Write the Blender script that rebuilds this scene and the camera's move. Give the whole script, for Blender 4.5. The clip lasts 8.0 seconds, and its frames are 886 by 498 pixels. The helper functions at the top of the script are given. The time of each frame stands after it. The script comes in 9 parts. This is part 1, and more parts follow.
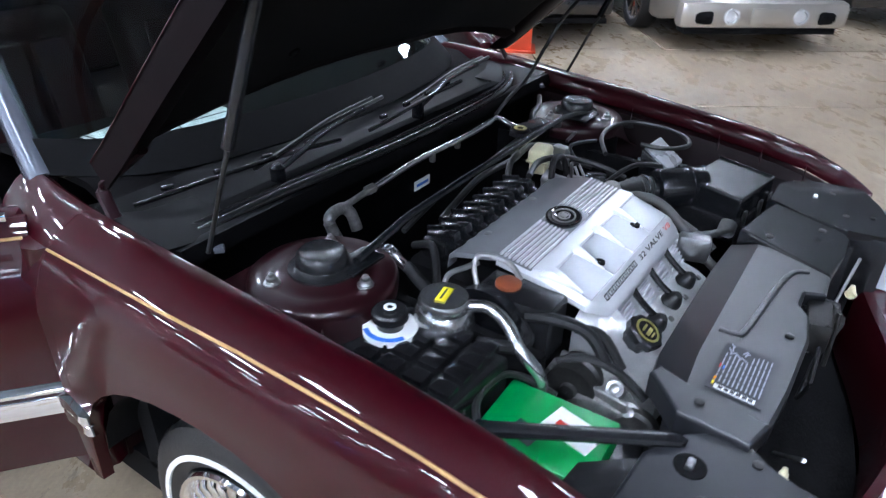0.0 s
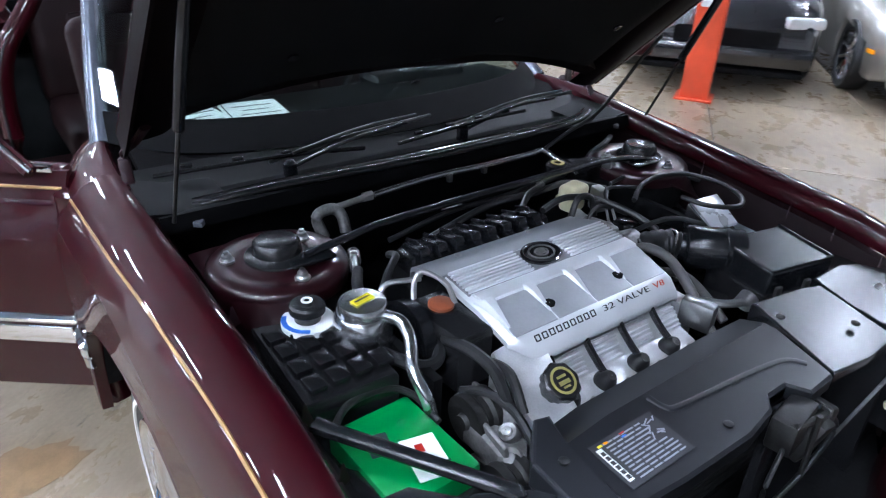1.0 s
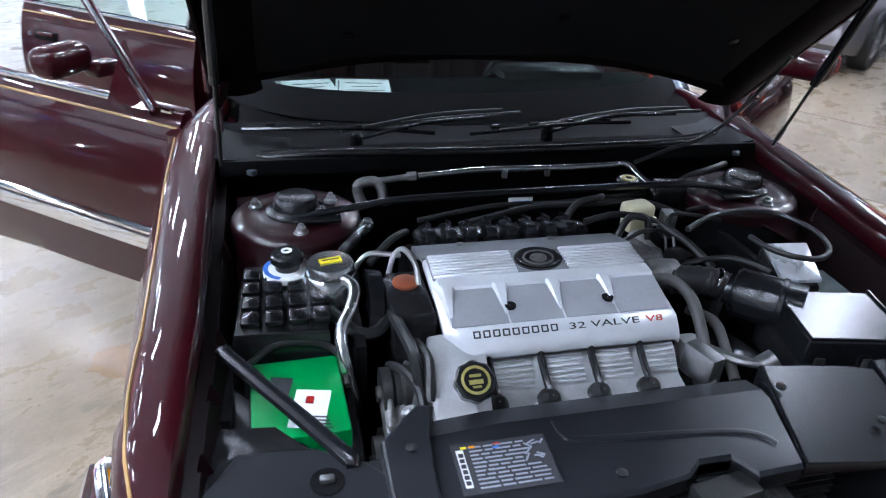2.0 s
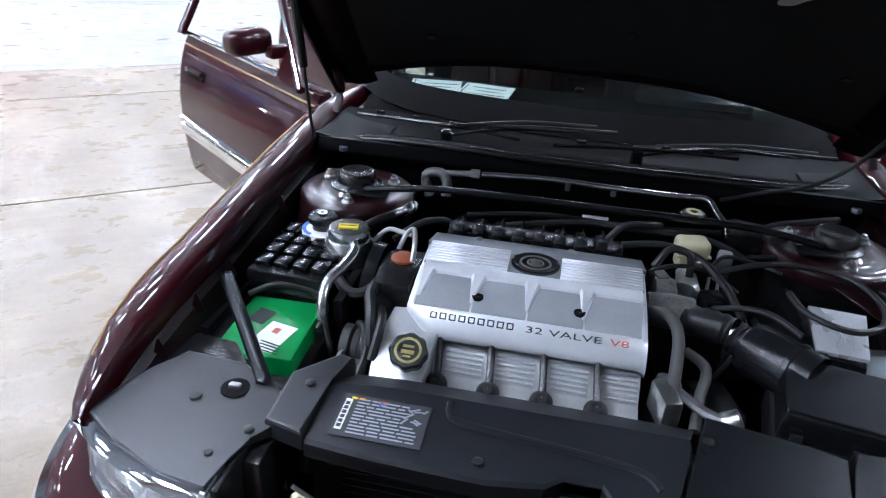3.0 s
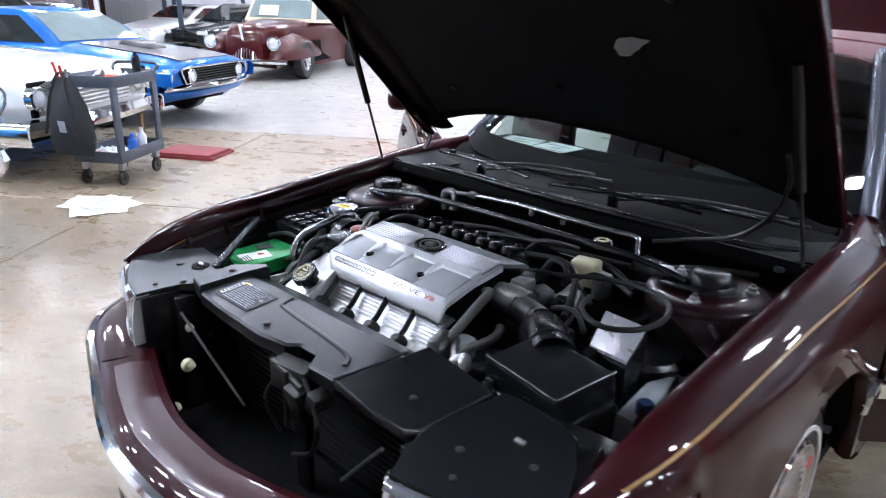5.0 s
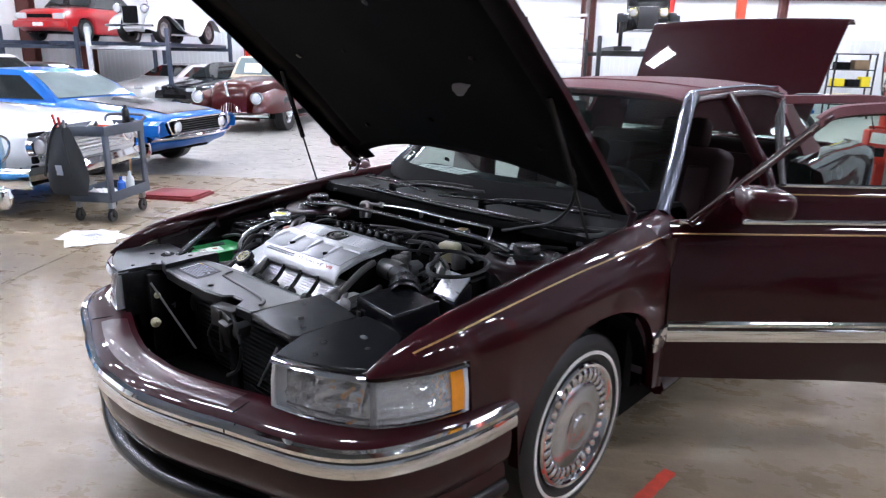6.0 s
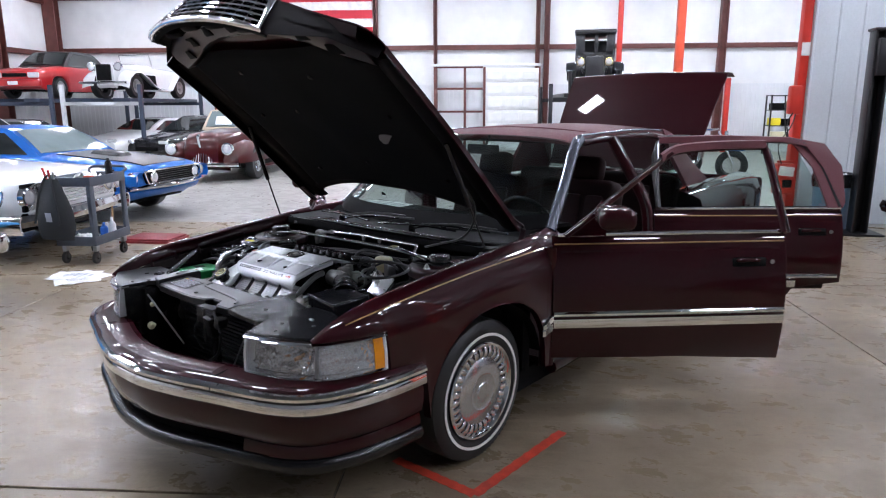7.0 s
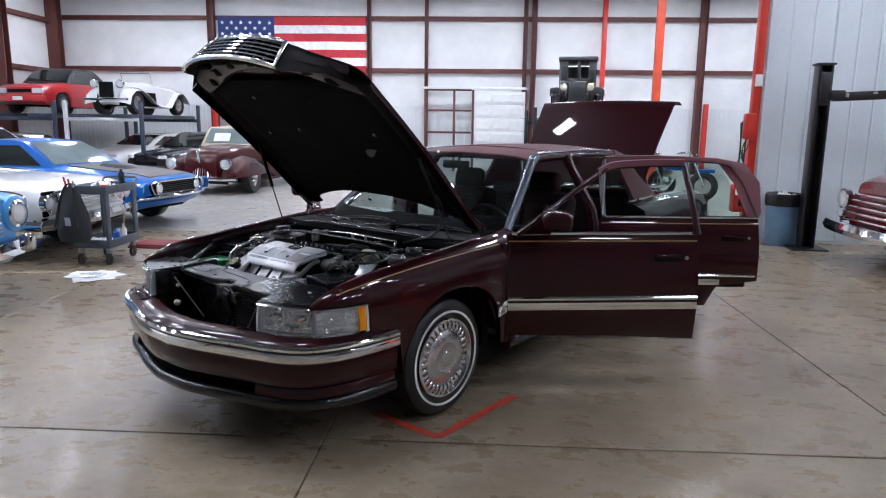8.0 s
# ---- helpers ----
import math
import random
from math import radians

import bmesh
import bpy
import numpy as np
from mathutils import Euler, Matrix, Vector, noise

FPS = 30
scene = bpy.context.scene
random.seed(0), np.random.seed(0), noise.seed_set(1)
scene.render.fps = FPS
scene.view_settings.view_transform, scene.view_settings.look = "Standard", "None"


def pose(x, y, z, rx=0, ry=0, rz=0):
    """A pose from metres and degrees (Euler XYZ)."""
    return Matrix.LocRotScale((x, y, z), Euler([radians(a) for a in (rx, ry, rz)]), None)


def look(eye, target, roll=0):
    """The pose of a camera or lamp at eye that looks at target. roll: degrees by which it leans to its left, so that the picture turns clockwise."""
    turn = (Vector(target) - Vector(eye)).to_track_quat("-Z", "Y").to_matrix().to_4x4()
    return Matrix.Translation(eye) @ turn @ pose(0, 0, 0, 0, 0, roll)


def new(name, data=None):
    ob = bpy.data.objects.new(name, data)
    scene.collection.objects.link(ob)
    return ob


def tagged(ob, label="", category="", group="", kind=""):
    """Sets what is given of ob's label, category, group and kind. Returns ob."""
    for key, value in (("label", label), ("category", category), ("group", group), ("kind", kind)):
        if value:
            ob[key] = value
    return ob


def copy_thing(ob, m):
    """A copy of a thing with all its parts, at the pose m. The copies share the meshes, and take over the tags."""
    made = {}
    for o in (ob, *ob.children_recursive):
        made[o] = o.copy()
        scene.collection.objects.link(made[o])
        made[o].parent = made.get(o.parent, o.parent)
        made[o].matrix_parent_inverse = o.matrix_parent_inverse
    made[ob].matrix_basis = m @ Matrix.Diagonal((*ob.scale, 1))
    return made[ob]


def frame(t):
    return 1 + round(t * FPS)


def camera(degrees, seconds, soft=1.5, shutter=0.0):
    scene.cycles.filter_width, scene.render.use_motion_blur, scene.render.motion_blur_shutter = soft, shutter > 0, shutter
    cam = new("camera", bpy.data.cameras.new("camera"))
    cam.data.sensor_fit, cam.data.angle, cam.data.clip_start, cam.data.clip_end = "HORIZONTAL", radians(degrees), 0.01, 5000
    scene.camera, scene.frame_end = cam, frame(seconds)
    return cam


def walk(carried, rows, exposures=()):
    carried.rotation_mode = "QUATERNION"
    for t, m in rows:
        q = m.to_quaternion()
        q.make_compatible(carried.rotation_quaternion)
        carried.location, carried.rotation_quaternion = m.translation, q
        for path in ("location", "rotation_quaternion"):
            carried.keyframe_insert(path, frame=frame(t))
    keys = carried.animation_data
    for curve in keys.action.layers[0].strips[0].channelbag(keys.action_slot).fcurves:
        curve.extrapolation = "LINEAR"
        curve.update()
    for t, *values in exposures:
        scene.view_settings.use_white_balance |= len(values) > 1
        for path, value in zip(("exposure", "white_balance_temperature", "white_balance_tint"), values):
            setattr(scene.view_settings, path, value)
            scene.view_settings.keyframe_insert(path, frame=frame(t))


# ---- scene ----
cam = camera(66.9, 8.0, soft=1.1, shutter=0.3)
PATH = [
    (0, (-1.411, 0.269, 1.57), (0.027, 1.224, 0.559), 1.4),
    (0.5, (-1.252, 0.044, 1.588), (0.055, 1.232, 0.65), 1.8),
    (1, (-1.09, -0.108, 1.56), (-0.005, 1.283, 0.617), 2.6),
    (1.5, (-0.836, -0.242, 1.556), (-0.08, 1.34, 0.594), 2.8),
    (1.7, (-0.745, -0.292, 1.556), (-0.119, 1.343, 0.59), 3.1),
    (2.8, (-0.206, -0.523, 1.548), (-0.341, 1.239, 0.61), 3.1),
    (3, (-0.077, -0.508, 1.565), (-0.38, 1.231, 0.625), 3.4),
    (3.5, (0.205, -0.466, 1.558), (-0.414, 1.193, 0.629), 2.0),
    (4, (0.528, -0.43, 1.56), (-0.428, 1.079, 0.66), 2.8),
    (4.2, (0.652, -0.431, 1.537), (-0.417, 1.021, 0.672), 1.1),
    (5.3, (1.392, -0.538, 1.509), (0.084, 0.828, 0.858), 2.3),
    (5.5, (1.548, -0.577, 1.51), (0.229, 0.786, 0.875), 2.1),
    (6, (1.918, -0.785, 1.526), (0.619, 0.634, 0.977), 1.0),
    (6.5, (2.25, -0.99, 1.543), (0.995, 0.489, 1.056), 0.1),
    (7, (2.56, -1.204, 1.574), (1.298, 0.289, 1.154), -0.2),
    (7.5, (2.837, -1.487, 1.578), (1.589, 0.029, 1.2), 0.5),
    (8, (3.107, -1.698, 1.581), (1.858, -0.179, 1.219), 0.7),
]
walk(cam, [(t, look(eye, target, roll)) for t, eye, target, roll in PATH],
     exposures=[(0.0, 0.38, 6100, 11), (4.2, 0.32, 6250, 11), (5.5, 0.16, 6600, 15), (6.5, -0.12, 6650, 16), (8.0, -0.66, 6550, 14)])

# ---- world and building grid ----
HALL = radians(36.5)          # the hall's axes are turned against the car's


def hall(u, v, z=0.0):
    return Vector((u * math.cos(HALL) - v * math.sin(HALL), u * math.sin(HALL) + v * math.cos(HALL), z))


def hall_pose(u, v, z=0.0, turn=0.0):
    return Matrix.Translation(hall(u, v, z)) @ Matrix.Rotation(HALL + radians(turn), 4, "Z")


world = bpy.data.worlds.new("world")
scene.world = world
world.use_nodes = True
world.node_tree.nodes["Background"].inputs[0].default_value = (0.55, 0.65, 0.8, 1)
world.node_tree.nodes["Background"].inputs[1].default_value = 0.15

CEILING = 6.6
LAMP_WATTS = 98
scene.view_settings.exposure = 0.0


# ---- materials ----
def mat(name, col, rough=0.5, metal=0.0, coat=0.0, var=0.2, scale=6.0, bump=0.0, grain=150.0, second=None, spec=0.5, rvar=0.12, stretch=(1, 1, 1)):
    m = bpy.data.materials.new(name)
    m.use_nodes = True
    nt = m.node_tree
    b = nt.nodes["Principled BSDF"]
    tc = nt.nodes.new("ShaderNodeTexCoord")
    mp = nt.nodes.new("ShaderNodeMapping")
    mp.inputs["Scale"].default_value = stretch
    nt.links.new(tc.outputs["Object"], mp.inputs[0])
    n1 = nt.nodes.new("ShaderNodeTexNoise")
    n1.inputs["Scale"].default_value, n1.inputs["Detail"].default_value = scale, 6
    n2 = nt.nodes.new("ShaderNodeTexNoise")
    n2.inputs["Scale"].default_value, n2.inputs["Detail"].default_value = grain, 3
    for n in (n1, n2):
        nt.links.new(mp.outputs[0], n.inputs["Vector"])
    add = nt.nodes.new("ShaderNodeMath")
    add.operation = "MULTIPLY_ADD"
    add.inputs[1].default_value = 0.35
    nt.links.new(n2.outputs["Fac"], add.inputs[0])
    nt.links.new(n1.outputs["Fac"], add.inputs[2])
    ramp = nt.nodes.new("ShaderNodeMapRange")
    ramp.inputs["From Min"].default_value, ramp.inputs["From Max"].default_value = 0.42, 0.92
    nt.links.new(add.outputs[0], ramp.inputs[0])
    mix = nt.nodes.new("ShaderNodeMix")
    mix.data_type = "RGBA"
    lo = second or tuple(c * (1 - var) for c in col)
    mix.inputs[6].default_value = (*lo, 1)
    mix.inputs[7].default_value = (*(min(1, c * (1 + var * 0.5)) for c in col), 1)
    nt.links.new(ramp.outputs[0], mix.inputs[0])
    nt.links.new(mix.outputs[2], b.inputs["Base Color"])
    rr = nt.nodes.new("ShaderNodeMapRange")
    rr.inputs["To Min"].default_value, rr.inputs["To Max"].default_value = max(0.01, rough - rvar * rough), min(1, rough + rvar * rough)
    nt.links.new(n1.outputs["Fac"], rr.inputs[0])
    nt.links.new(rr.outputs[0], b.inputs["Roughness"])
    b.inputs["Metallic"].default_value = metal
    b.inputs["Coat Weight"].default_value = coat
    b.inputs["Coat Roughness"].default_value = 0.03
    b.inputs["Specular IOR Level"].default_value = spec
    if bump:
        bp = nt.nodes.new("ShaderNodeBump")
        bp.inputs["Strength"].default_value, bp.inputs["Distance"].default_value = bump, 0.004
        nt.links.new(n2.outputs["Fac"], bp.inputs["Height"])
        nt.links.new(bp.outputs[0], b.inputs["Normal"])
    return m


def pane_mat(name, tint, gloss=0.02, face=0.04):
    """Thin sheet of glass: clear with a mirror film that grows at grazing angles."""
    m = bpy.data.materials.new(name)
    m.use_nodes = True
    nt = m.node_tree
    nt.nodes.remove(nt.nodes["Principled BSDF"])
    tr, gl, mx, lw, pw, fr = (nt.nodes.new("ShaderNode" + k) for k in ("BsdfTransparent", "BsdfGlossy", "MixShader", "LayerWeight", "Math", "Math"))
    lw.inputs["Blend"].default_value = 0.5
    pw.operation, pw.inputs[1].default_value = "POWER", 5.0
    nt.links.new(lw.outputs["Facing"], pw.inputs[0])
    fr.operation, fr.inputs[1].default_value, fr.inputs[2].default_value = "MULTIPLY_ADD", 0.85, face
    nt.links.new(pw.outputs[0], fr.inputs[0])
    tr.inputs[0].default_value = (*tint, 1)
    gl.inputs["Roughness"].default_value = gloss
    nt.links.new(fr.outputs[0], mx.inputs[0])
    nt.links.new(tr.outputs[0], mx.inputs[1])
    nt.links.new(gl.outputs[0], mx.inputs[2])
    nt.links.new(mx.outputs[0], nt.nodes["Material Output"].inputs[0])
    return m


PAINT = mat("maroon_paint", (0.025, 0.0006, 0.0030), 0.42, 0.0, 0.85, 0.12, 3.0, 0.0, 900.0, spec=0.08)
PAINT.node_tree.nodes["Principled BSDF"].inputs["Coat IOR"].default_value = 1.46
APRON = mat("maroon_inner_paint", (0.017, 0.0035, 0.0062), 0.42, 0.0, 0.0, 0.5, 9.0, 0.05, spec=0.28)
# A darker copy of the inner maroon.
FLANK = mat("dark_inner_fender", (0.0075, 0.0022, 0.0030), 0.5, 0.0, 0.05, 0.5, 9.0, 0.05, spec=0.2)
PILLAR = mat("grey_satin_pillar", (0.10, 0.11, 0.135), 0.24, 0.6, 0.1, 0.15, 6.0)
PILLAR_TRIM = mat("grey_bright_trim", (0.42, 0.44, 0.49), 0.16, 0.9, 0.0, 0.1, 6.0)
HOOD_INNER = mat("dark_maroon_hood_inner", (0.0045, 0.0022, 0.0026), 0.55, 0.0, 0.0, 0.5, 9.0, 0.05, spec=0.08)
WORN_ALU = mat("greasy_cast_metal", (0.26, 0.255, 0.25), 0.45, 0.7, 0.0, 0.6, 22.0, 0.3)
VINYL = mat("maroon_vinyl", (0.115, 0.018, 0.026), 0.62, 0.0, 0.0, 0.15, 5.0, 0.35, 420.0)
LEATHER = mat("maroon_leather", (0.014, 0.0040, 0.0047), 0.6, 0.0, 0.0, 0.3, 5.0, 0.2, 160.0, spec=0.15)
CHROME = mat("chrome", (0.82, 0.83, 0.85), 0.07, 1.0, 0.0, 0.05, 4.0)
STEEL = mat("dull_steel", (0.42, 0.42, 0.42), 0.38, 1.0, 0.0, 0.35, 12.0, 0.1)
ALU = mat("cast_aluminium", (0.80, 0.81, 0.82), 0.34, 0.7, 0.0, 0.25, 14.0, 0.15, 300.0)
COVER = mat("silver_plastic", (0.74, 0.757, 0.785), 0.30, 0.35, 0.1, 0.1, 10.0, 0.04, 600.0)
COVER_GREY = mat("grey_plastic", (0.24, 0.25, 0.265), 0.38, 0.35, 0.0, 0.15, 10.0, 0.05, 600.0)
BLACK = mat("black_plastic", (0.011, 0.011, 0.012), 0.26, 0.0, 0.0, 0.3, 9.0, 0.10, 260.0)
SHIELD = mat("satin_black_plastic", (0.008, 0.0085, 0.010), 0.24, 0.0, 0.0, 0.2, 7.0, 0.0, 420.0, spec=0.40)
# Lighter, shinier copy of the satin black: reflected ceiling light put into the colour.
SIGHT = mat("lit_satin_plastic", (0.014, 0.0148, 0.0175), 0.33, 0.0, 0.0, 0.3, 5.0, 0.0, 420.0, spec=0.44)
DARK = mat("matt_black", (0.008, 0.008, 0.0086), 0.8, 0.0, 0.0, 0.6, 12.0, 0.2, spec=0.06)
# For the ceramic edge and the dark reflection painted above it.
CERAMIC_REFLECTION = mat("black_ceramic_and_reflection", (0.0024, 0.0024, 0.0027), 0.6, 0.0, 0.0, 0.3, 9.0, 0.0, spec=0.05)
COWL = mat("cowl_plastic", (0.0026, 0.0026, 0.0030), 0.5, 0.0, 0.0, 0.4, 9.0, 0.03, 200.0, spec=0.08)
FELT = mat("black_felt", (0.0045, 0.0045, 0.005), 0.95, 0.0, 0.0, 0.5, 7.0, 0.5, 340.0, spec=0.2)
RUBBER = mat("black_rubber", (0.012, 0.012, 0.0126), 0.42, 0.0, 0.0, 0.4, 18.0, 0.2)
LIFT_GLOSS = mat("glossy_black_trim", (0.008, 0.008, 0.009), 0.22, 0.0, 0.0, 0.2, 18.0, spec=0.5)
TYRE = mat("tyre_rubber", (0.012, 0.012, 0.0126), 0.5, 0.0, 0.0, 0.35, 10.0, 0.2)
WHITEWALL = mat("whitewall_rubber", (0.78, 0.77, 0.73), 0.5, var=0.08)
GOLD = mat("gold_stripe", (0.38, 0.22, 0.075), 0.4, 0.2, 0.5, 0.1)
AMBER = mat("amber_lens", (0.95, 0.33, 0.01), 0.15, 0.0, 0.6, 0.1, 40.0)
GREEN = mat("green_plastic", (0.0, 0.25, 0.055), 0.35, var=0.12)
WHITE = mat("white_label", (0.82, 0.83, 0.82), 0.5, var=0.06)
YELLOW = mat("yellow_label", (0.85, 0.68, 0.02), 0.5, var=0.06)
BLUE_LABEL = mat("blue_label", (0.03, 0.16, 0.62), 0.5, var=0.1)
RED = mat("red_paint", (0.55, 0.025, 0.018), 0.35, 0.0, 0.6, 0.15)
ORANGE = mat("orange_red_paint", (0.78, 0.085, 0.03), 0.45, 0.0, 0.2, 0.2, 5.0)
CREAM = mat("cream_plastic", (0.70, 0.65, 0.42), 0.4, var=0.15)
RUST = mat("rust_brown_plastic", (0.20, 0.045, 0.014), 0.5, var=0.3)
OLIVE = mat("dull_yellow_print", (0.30, 0.26, 0.07), 0.55, var=0.2)
PRINT = mat("grey_print", (0.30, 0.31, 0.36), 0.5, var=0.1)
PRINT_DIM = mat("dim_badge_print", (0.16, 0.155, 0.15), 0.4, 0.5, var=0.2)
STEEL_BRIGHT = mat("bright_drawn_metal", (0.62, 0.63, 0.64), 0.2, 0.95, 0.0, 0.2, 12.0, 0.05)
INK = mat("dark_print", (0.03, 0.03, 0.035), 0.6, var=0.2)
WINDSHIELD = pane_mat("windshield_glass", (0.62, 0.69, 0.67), face=0.05)
SMOKE = pane_mat("tinted_glass", (0.74, 0.82, 0.79))
LENS = pane_mat("lamp_lens", (0.95, 0.96, 0.97), 0.04)
_n = LENS.node_tree
_p, _m2 = _n.nodes.new("ShaderNodeBsdfPrincipled"), _n.nodes.new("ShaderNodeMixShader")
_p.inputs["Base Color"].default_value, _p.inputs["Roughness"].default_value = (0.86, 0.87, 0.88, 1), 0.12
_w, _c, _b = _n.nodes.new("ShaderNodeTexVoronoi"), _n.nodes.new("ShaderNodeTexCoord"), _n.nodes.new("ShaderNodeBump")
_w.inputs["Scale"].default_value, _b.inputs["Strength"].default_value, _b.inputs["Distance"].default_value = 130.0, 0.16, 0.003
_n.links.new(_c.outputs["Object"], _w.inputs["Vector"])
_n.links.new(_w.outputs["Distance"], _b.inputs["Height"])
_n.links.new(_b.outputs[0], _p.inputs["Normal"])
for _q in _n.nodes:
    if _q.bl_idname == "ShaderNodeBsdfAnisotropic":
        _n.links.new(_b.outputs[0], _q.inputs["Normal"])
# White share for the frosted flutes, raised to stand for mirrored lamp light.
_m2.inputs[0].default_value = 0.15
_out = _n.nodes["Material Output"]
_n.links.new(_out.inputs[0].links[0].from_socket, _m2.inputs[1])
_n.links.new(_p.outputs[0], _m2.inputs[2])
_n.links.new(_m2.outputs[0], _out.inputs[0])
CORNER_LENS = LENS.copy()
CORNER_LENS.name = "corner_lamp_lens"
for _q in CORNER_LENS.node_tree.nodes:
    if _q.bl_idname == "ShaderNodeMixShader" and not _q.inputs[0].is_linked:
        _q.inputs[0].default_value = 0.24
PAPER = mat("white_paper", (0.85, 0.86, 0.84), 0.7, var=0.06)
REFLECTOR = mat("lamp_reflector", (0.95, 0.96, 0.98), 0.10, 0.95, 0.0, 0.05, 40.0, 0.15, 90.0)
LAMP_AMBER = mat("amber_bulb", (0.75, 0.30, 0.06), 0.25, 0.3)
# Greyer than the black used round it.
CORE = mat("grey_radiator_core", (0.030, 0.030, 0.031), 0.6, 0.3, 0.0, 0.4, 30.0, 0.2)
DULL = mat("oily_dark_steel", (0.055, 0.054, 0.052), 0.5, 0.8, 0.0, 0.5, 20.0, 0.2)


# ---- mesh helpers ----
def link(name, bm, material, parent=None, label="", m=None, angle=38, normals=True):
    if normals:
        bmesh.ops.recalc_face_normals(bm, faces=bm.faces)
    me = bpy.data.meshes.new(name)
    bm.to_mesh(me)
    bm.free()
    me.polygons.foreach_set("use_smooth", [True] * len(me.polygons))
    me.set_sharp_from_angle(angle=radians(angle))
    for mt in material if isinstance(material, (list, tuple)) else [material]:
        me.materials.append(mt)
    ob = new(name, me)
    if parent:
        ob.parent = parent
    if m is not None:
        ob.matrix_local = m
    if label:
        ob["label"] = label
    return ob


def part(name, bm, material, parent, label="", m=None, angle=38, normals=True):
    return link(name, bm, material, parent, label, m, angle, normals)


def thing(name, label, category, m=None, group="", kind=""):
    ob = new(name)
    if m is not None:
        ob.matrix_world = m
    return tagged(ob, label, category, group, kind)


def solid(name, bm, material, label, category, m=None, group="", kind="", angle=38):
    ob = link(name, bm, material, None, "", m, angle)
    return tagged(ob, label, category, group, kind)


def box(bm, c, s, rot=None, bevel=0.0, taper=1.0, mi=0, seg=2):
    made = bmesh.ops.create_cube(bm, size=1.0)["verts"]
    for v in made:
        k = taper if v.co.z > 0 else 1.0
        v.co = Vector((v.co.x * s[0] * k, v.co.y * s[1] * k, v.co.z * s[2]))
    r = Euler([radians(a) for a in rot]).to_matrix() if rot else Matrix.Identity(3)
    for v in made:
        v.co = r @ v.co + Vector(c)
    faces = {f for v in made for f in v.link_faces}
    for f in faces:
        f.material_index = mi
    if bevel:
        edges = list({e for v in made for e in v.link_edges})
        out = bmesh.ops.bevel(bm, geom=edges, offset=bevel, segments=seg, affect="EDGES", profile=0.5)
        for f in out["faces"]:
            f.material_index = mi


def frame_of(a, b):
    d = (Vector(b) - Vector(a)).normalized()
    return d.to_track_quat("Z", "Y").to_matrix()


def rod(bm, a, b, r, r2=None, seg=12, mi=0):
    r2 = r if r2 is None else r2
    q = frame_of(a, b)
    rings = []
    for p, rad in ((a, r), (b, r2)):
        rings.append([bm.verts.new(Vector(p) + q @ Vector((rad * math.cos(2 * math.pi * i / seg), rad * math.sin(2 * math.pi * i / seg), 0))) for i in range(seg)])
    for i in range(seg):
        j = (i + 1) % seg
        bm.faces.new((rings[0][i], rings[0][j], rings[1][j], rings[1][i])).material_index = mi
    bm.faces.new(rings[0][::-1]).material_index = mi
    bm.faces.new(rings[1]).material_index = mi


def smooth_path(pts, n=6):
    pts = [Vector(p) for p in pts]
    if len(pts) < 3:
        return pts
    out = []
    for i in range(len(pts) - 1):
        p0, p1, p2, p3 = pts[max(i - 1, 0)], pts[i], pts[i + 1], pts[min(i + 2, len(pts) - 1)]
        for k in range(n):
            t = k / n
            out.append(0.5 * ((2 * p1) + (p2 - p0) * t + (2 * p0 - 5 * p1 + 4 * p2 - p3) * t * t + (3 * p1 - p0 - 3 * p2 + p3) * t ** 3))
    return out + [pts[-1]]


def hose(bm, pts, r, seg=10, n=6, ribs=0.0, mi=0, flat=1.0):
    """A round hose along a smooth line; ribs make it a bellows."""
    line = smooth_path(pts, n) if n > 1 else [Vector(p) for p in pts]
    up = Vector((0, 0, 1))
    rings = []
    for i, p in enumerate(line):
        d = (line[min(i + 1, len(line) - 1)] - line[max(i - 1, 0)]).normalized()
        side = d.cross(up)
        if side.length < 1e-3:
            side = Vector((1, 0, 0))
        side.normalize()
        top = side.cross(d)
        rad = r * (1 + (ribs if i % 2 else -ribs))
        rings.append([bm.verts.new(p + rad * (math.cos(2 * math.pi * k / seg) * side + flat * math.sin(2 * math.pi * k / seg) * top)) for k in range(seg)])
    for a, b in zip(rings, rings[1:]):
        for k in range(seg):
            j = (k + 1) % seg
            bm.faces.new((a[k], a[j], b[j], b[k])).material_index = mi
    bm.faces.new(rings[0][::-1]).material_index = mi
    bm.faces.new(rings[-1]).material_index = mi


def lathe(bm, prof, m=None, seg=32, mi=0, scallop=None, ring=False):
    """Turns (radius, height) pairs round local z, then sets them by m."""
    m = m or Matrix.Identity(4)
    rings = []
    for r, h in prof:
        ring = []
        for k in range(seg):
            a = 2 * math.pi * k / seg
            rr = r * (1 + scallop * math.cos(a * 8)) if scallop else r
            ring.append(bm.verts.new(m @ Vector((rr * math.cos(a), rr * math.sin(a), h))))
        rings.append(ring)
    for a, b in zip(rings, rings[1:]):
        for k in range(seg):
            j = (k + 1) % seg
            bm.faces.new((a[k], a[j], b[j], b[k])).material_index = mi
    if ring:
        a, b = rings[-1], rings[0]
        for k in range(seg):
            j = (k + 1) % seg
            bm.faces.new((a[k], a[j], b[j], b[k])).material_index = mi
        return
    for loop, (r, _) in ((rings[0][::-1], prof[0]), (rings[-1], prof[-1])):
        if r > 1e-4:
            bm.faces.new(loop).material_index = mi


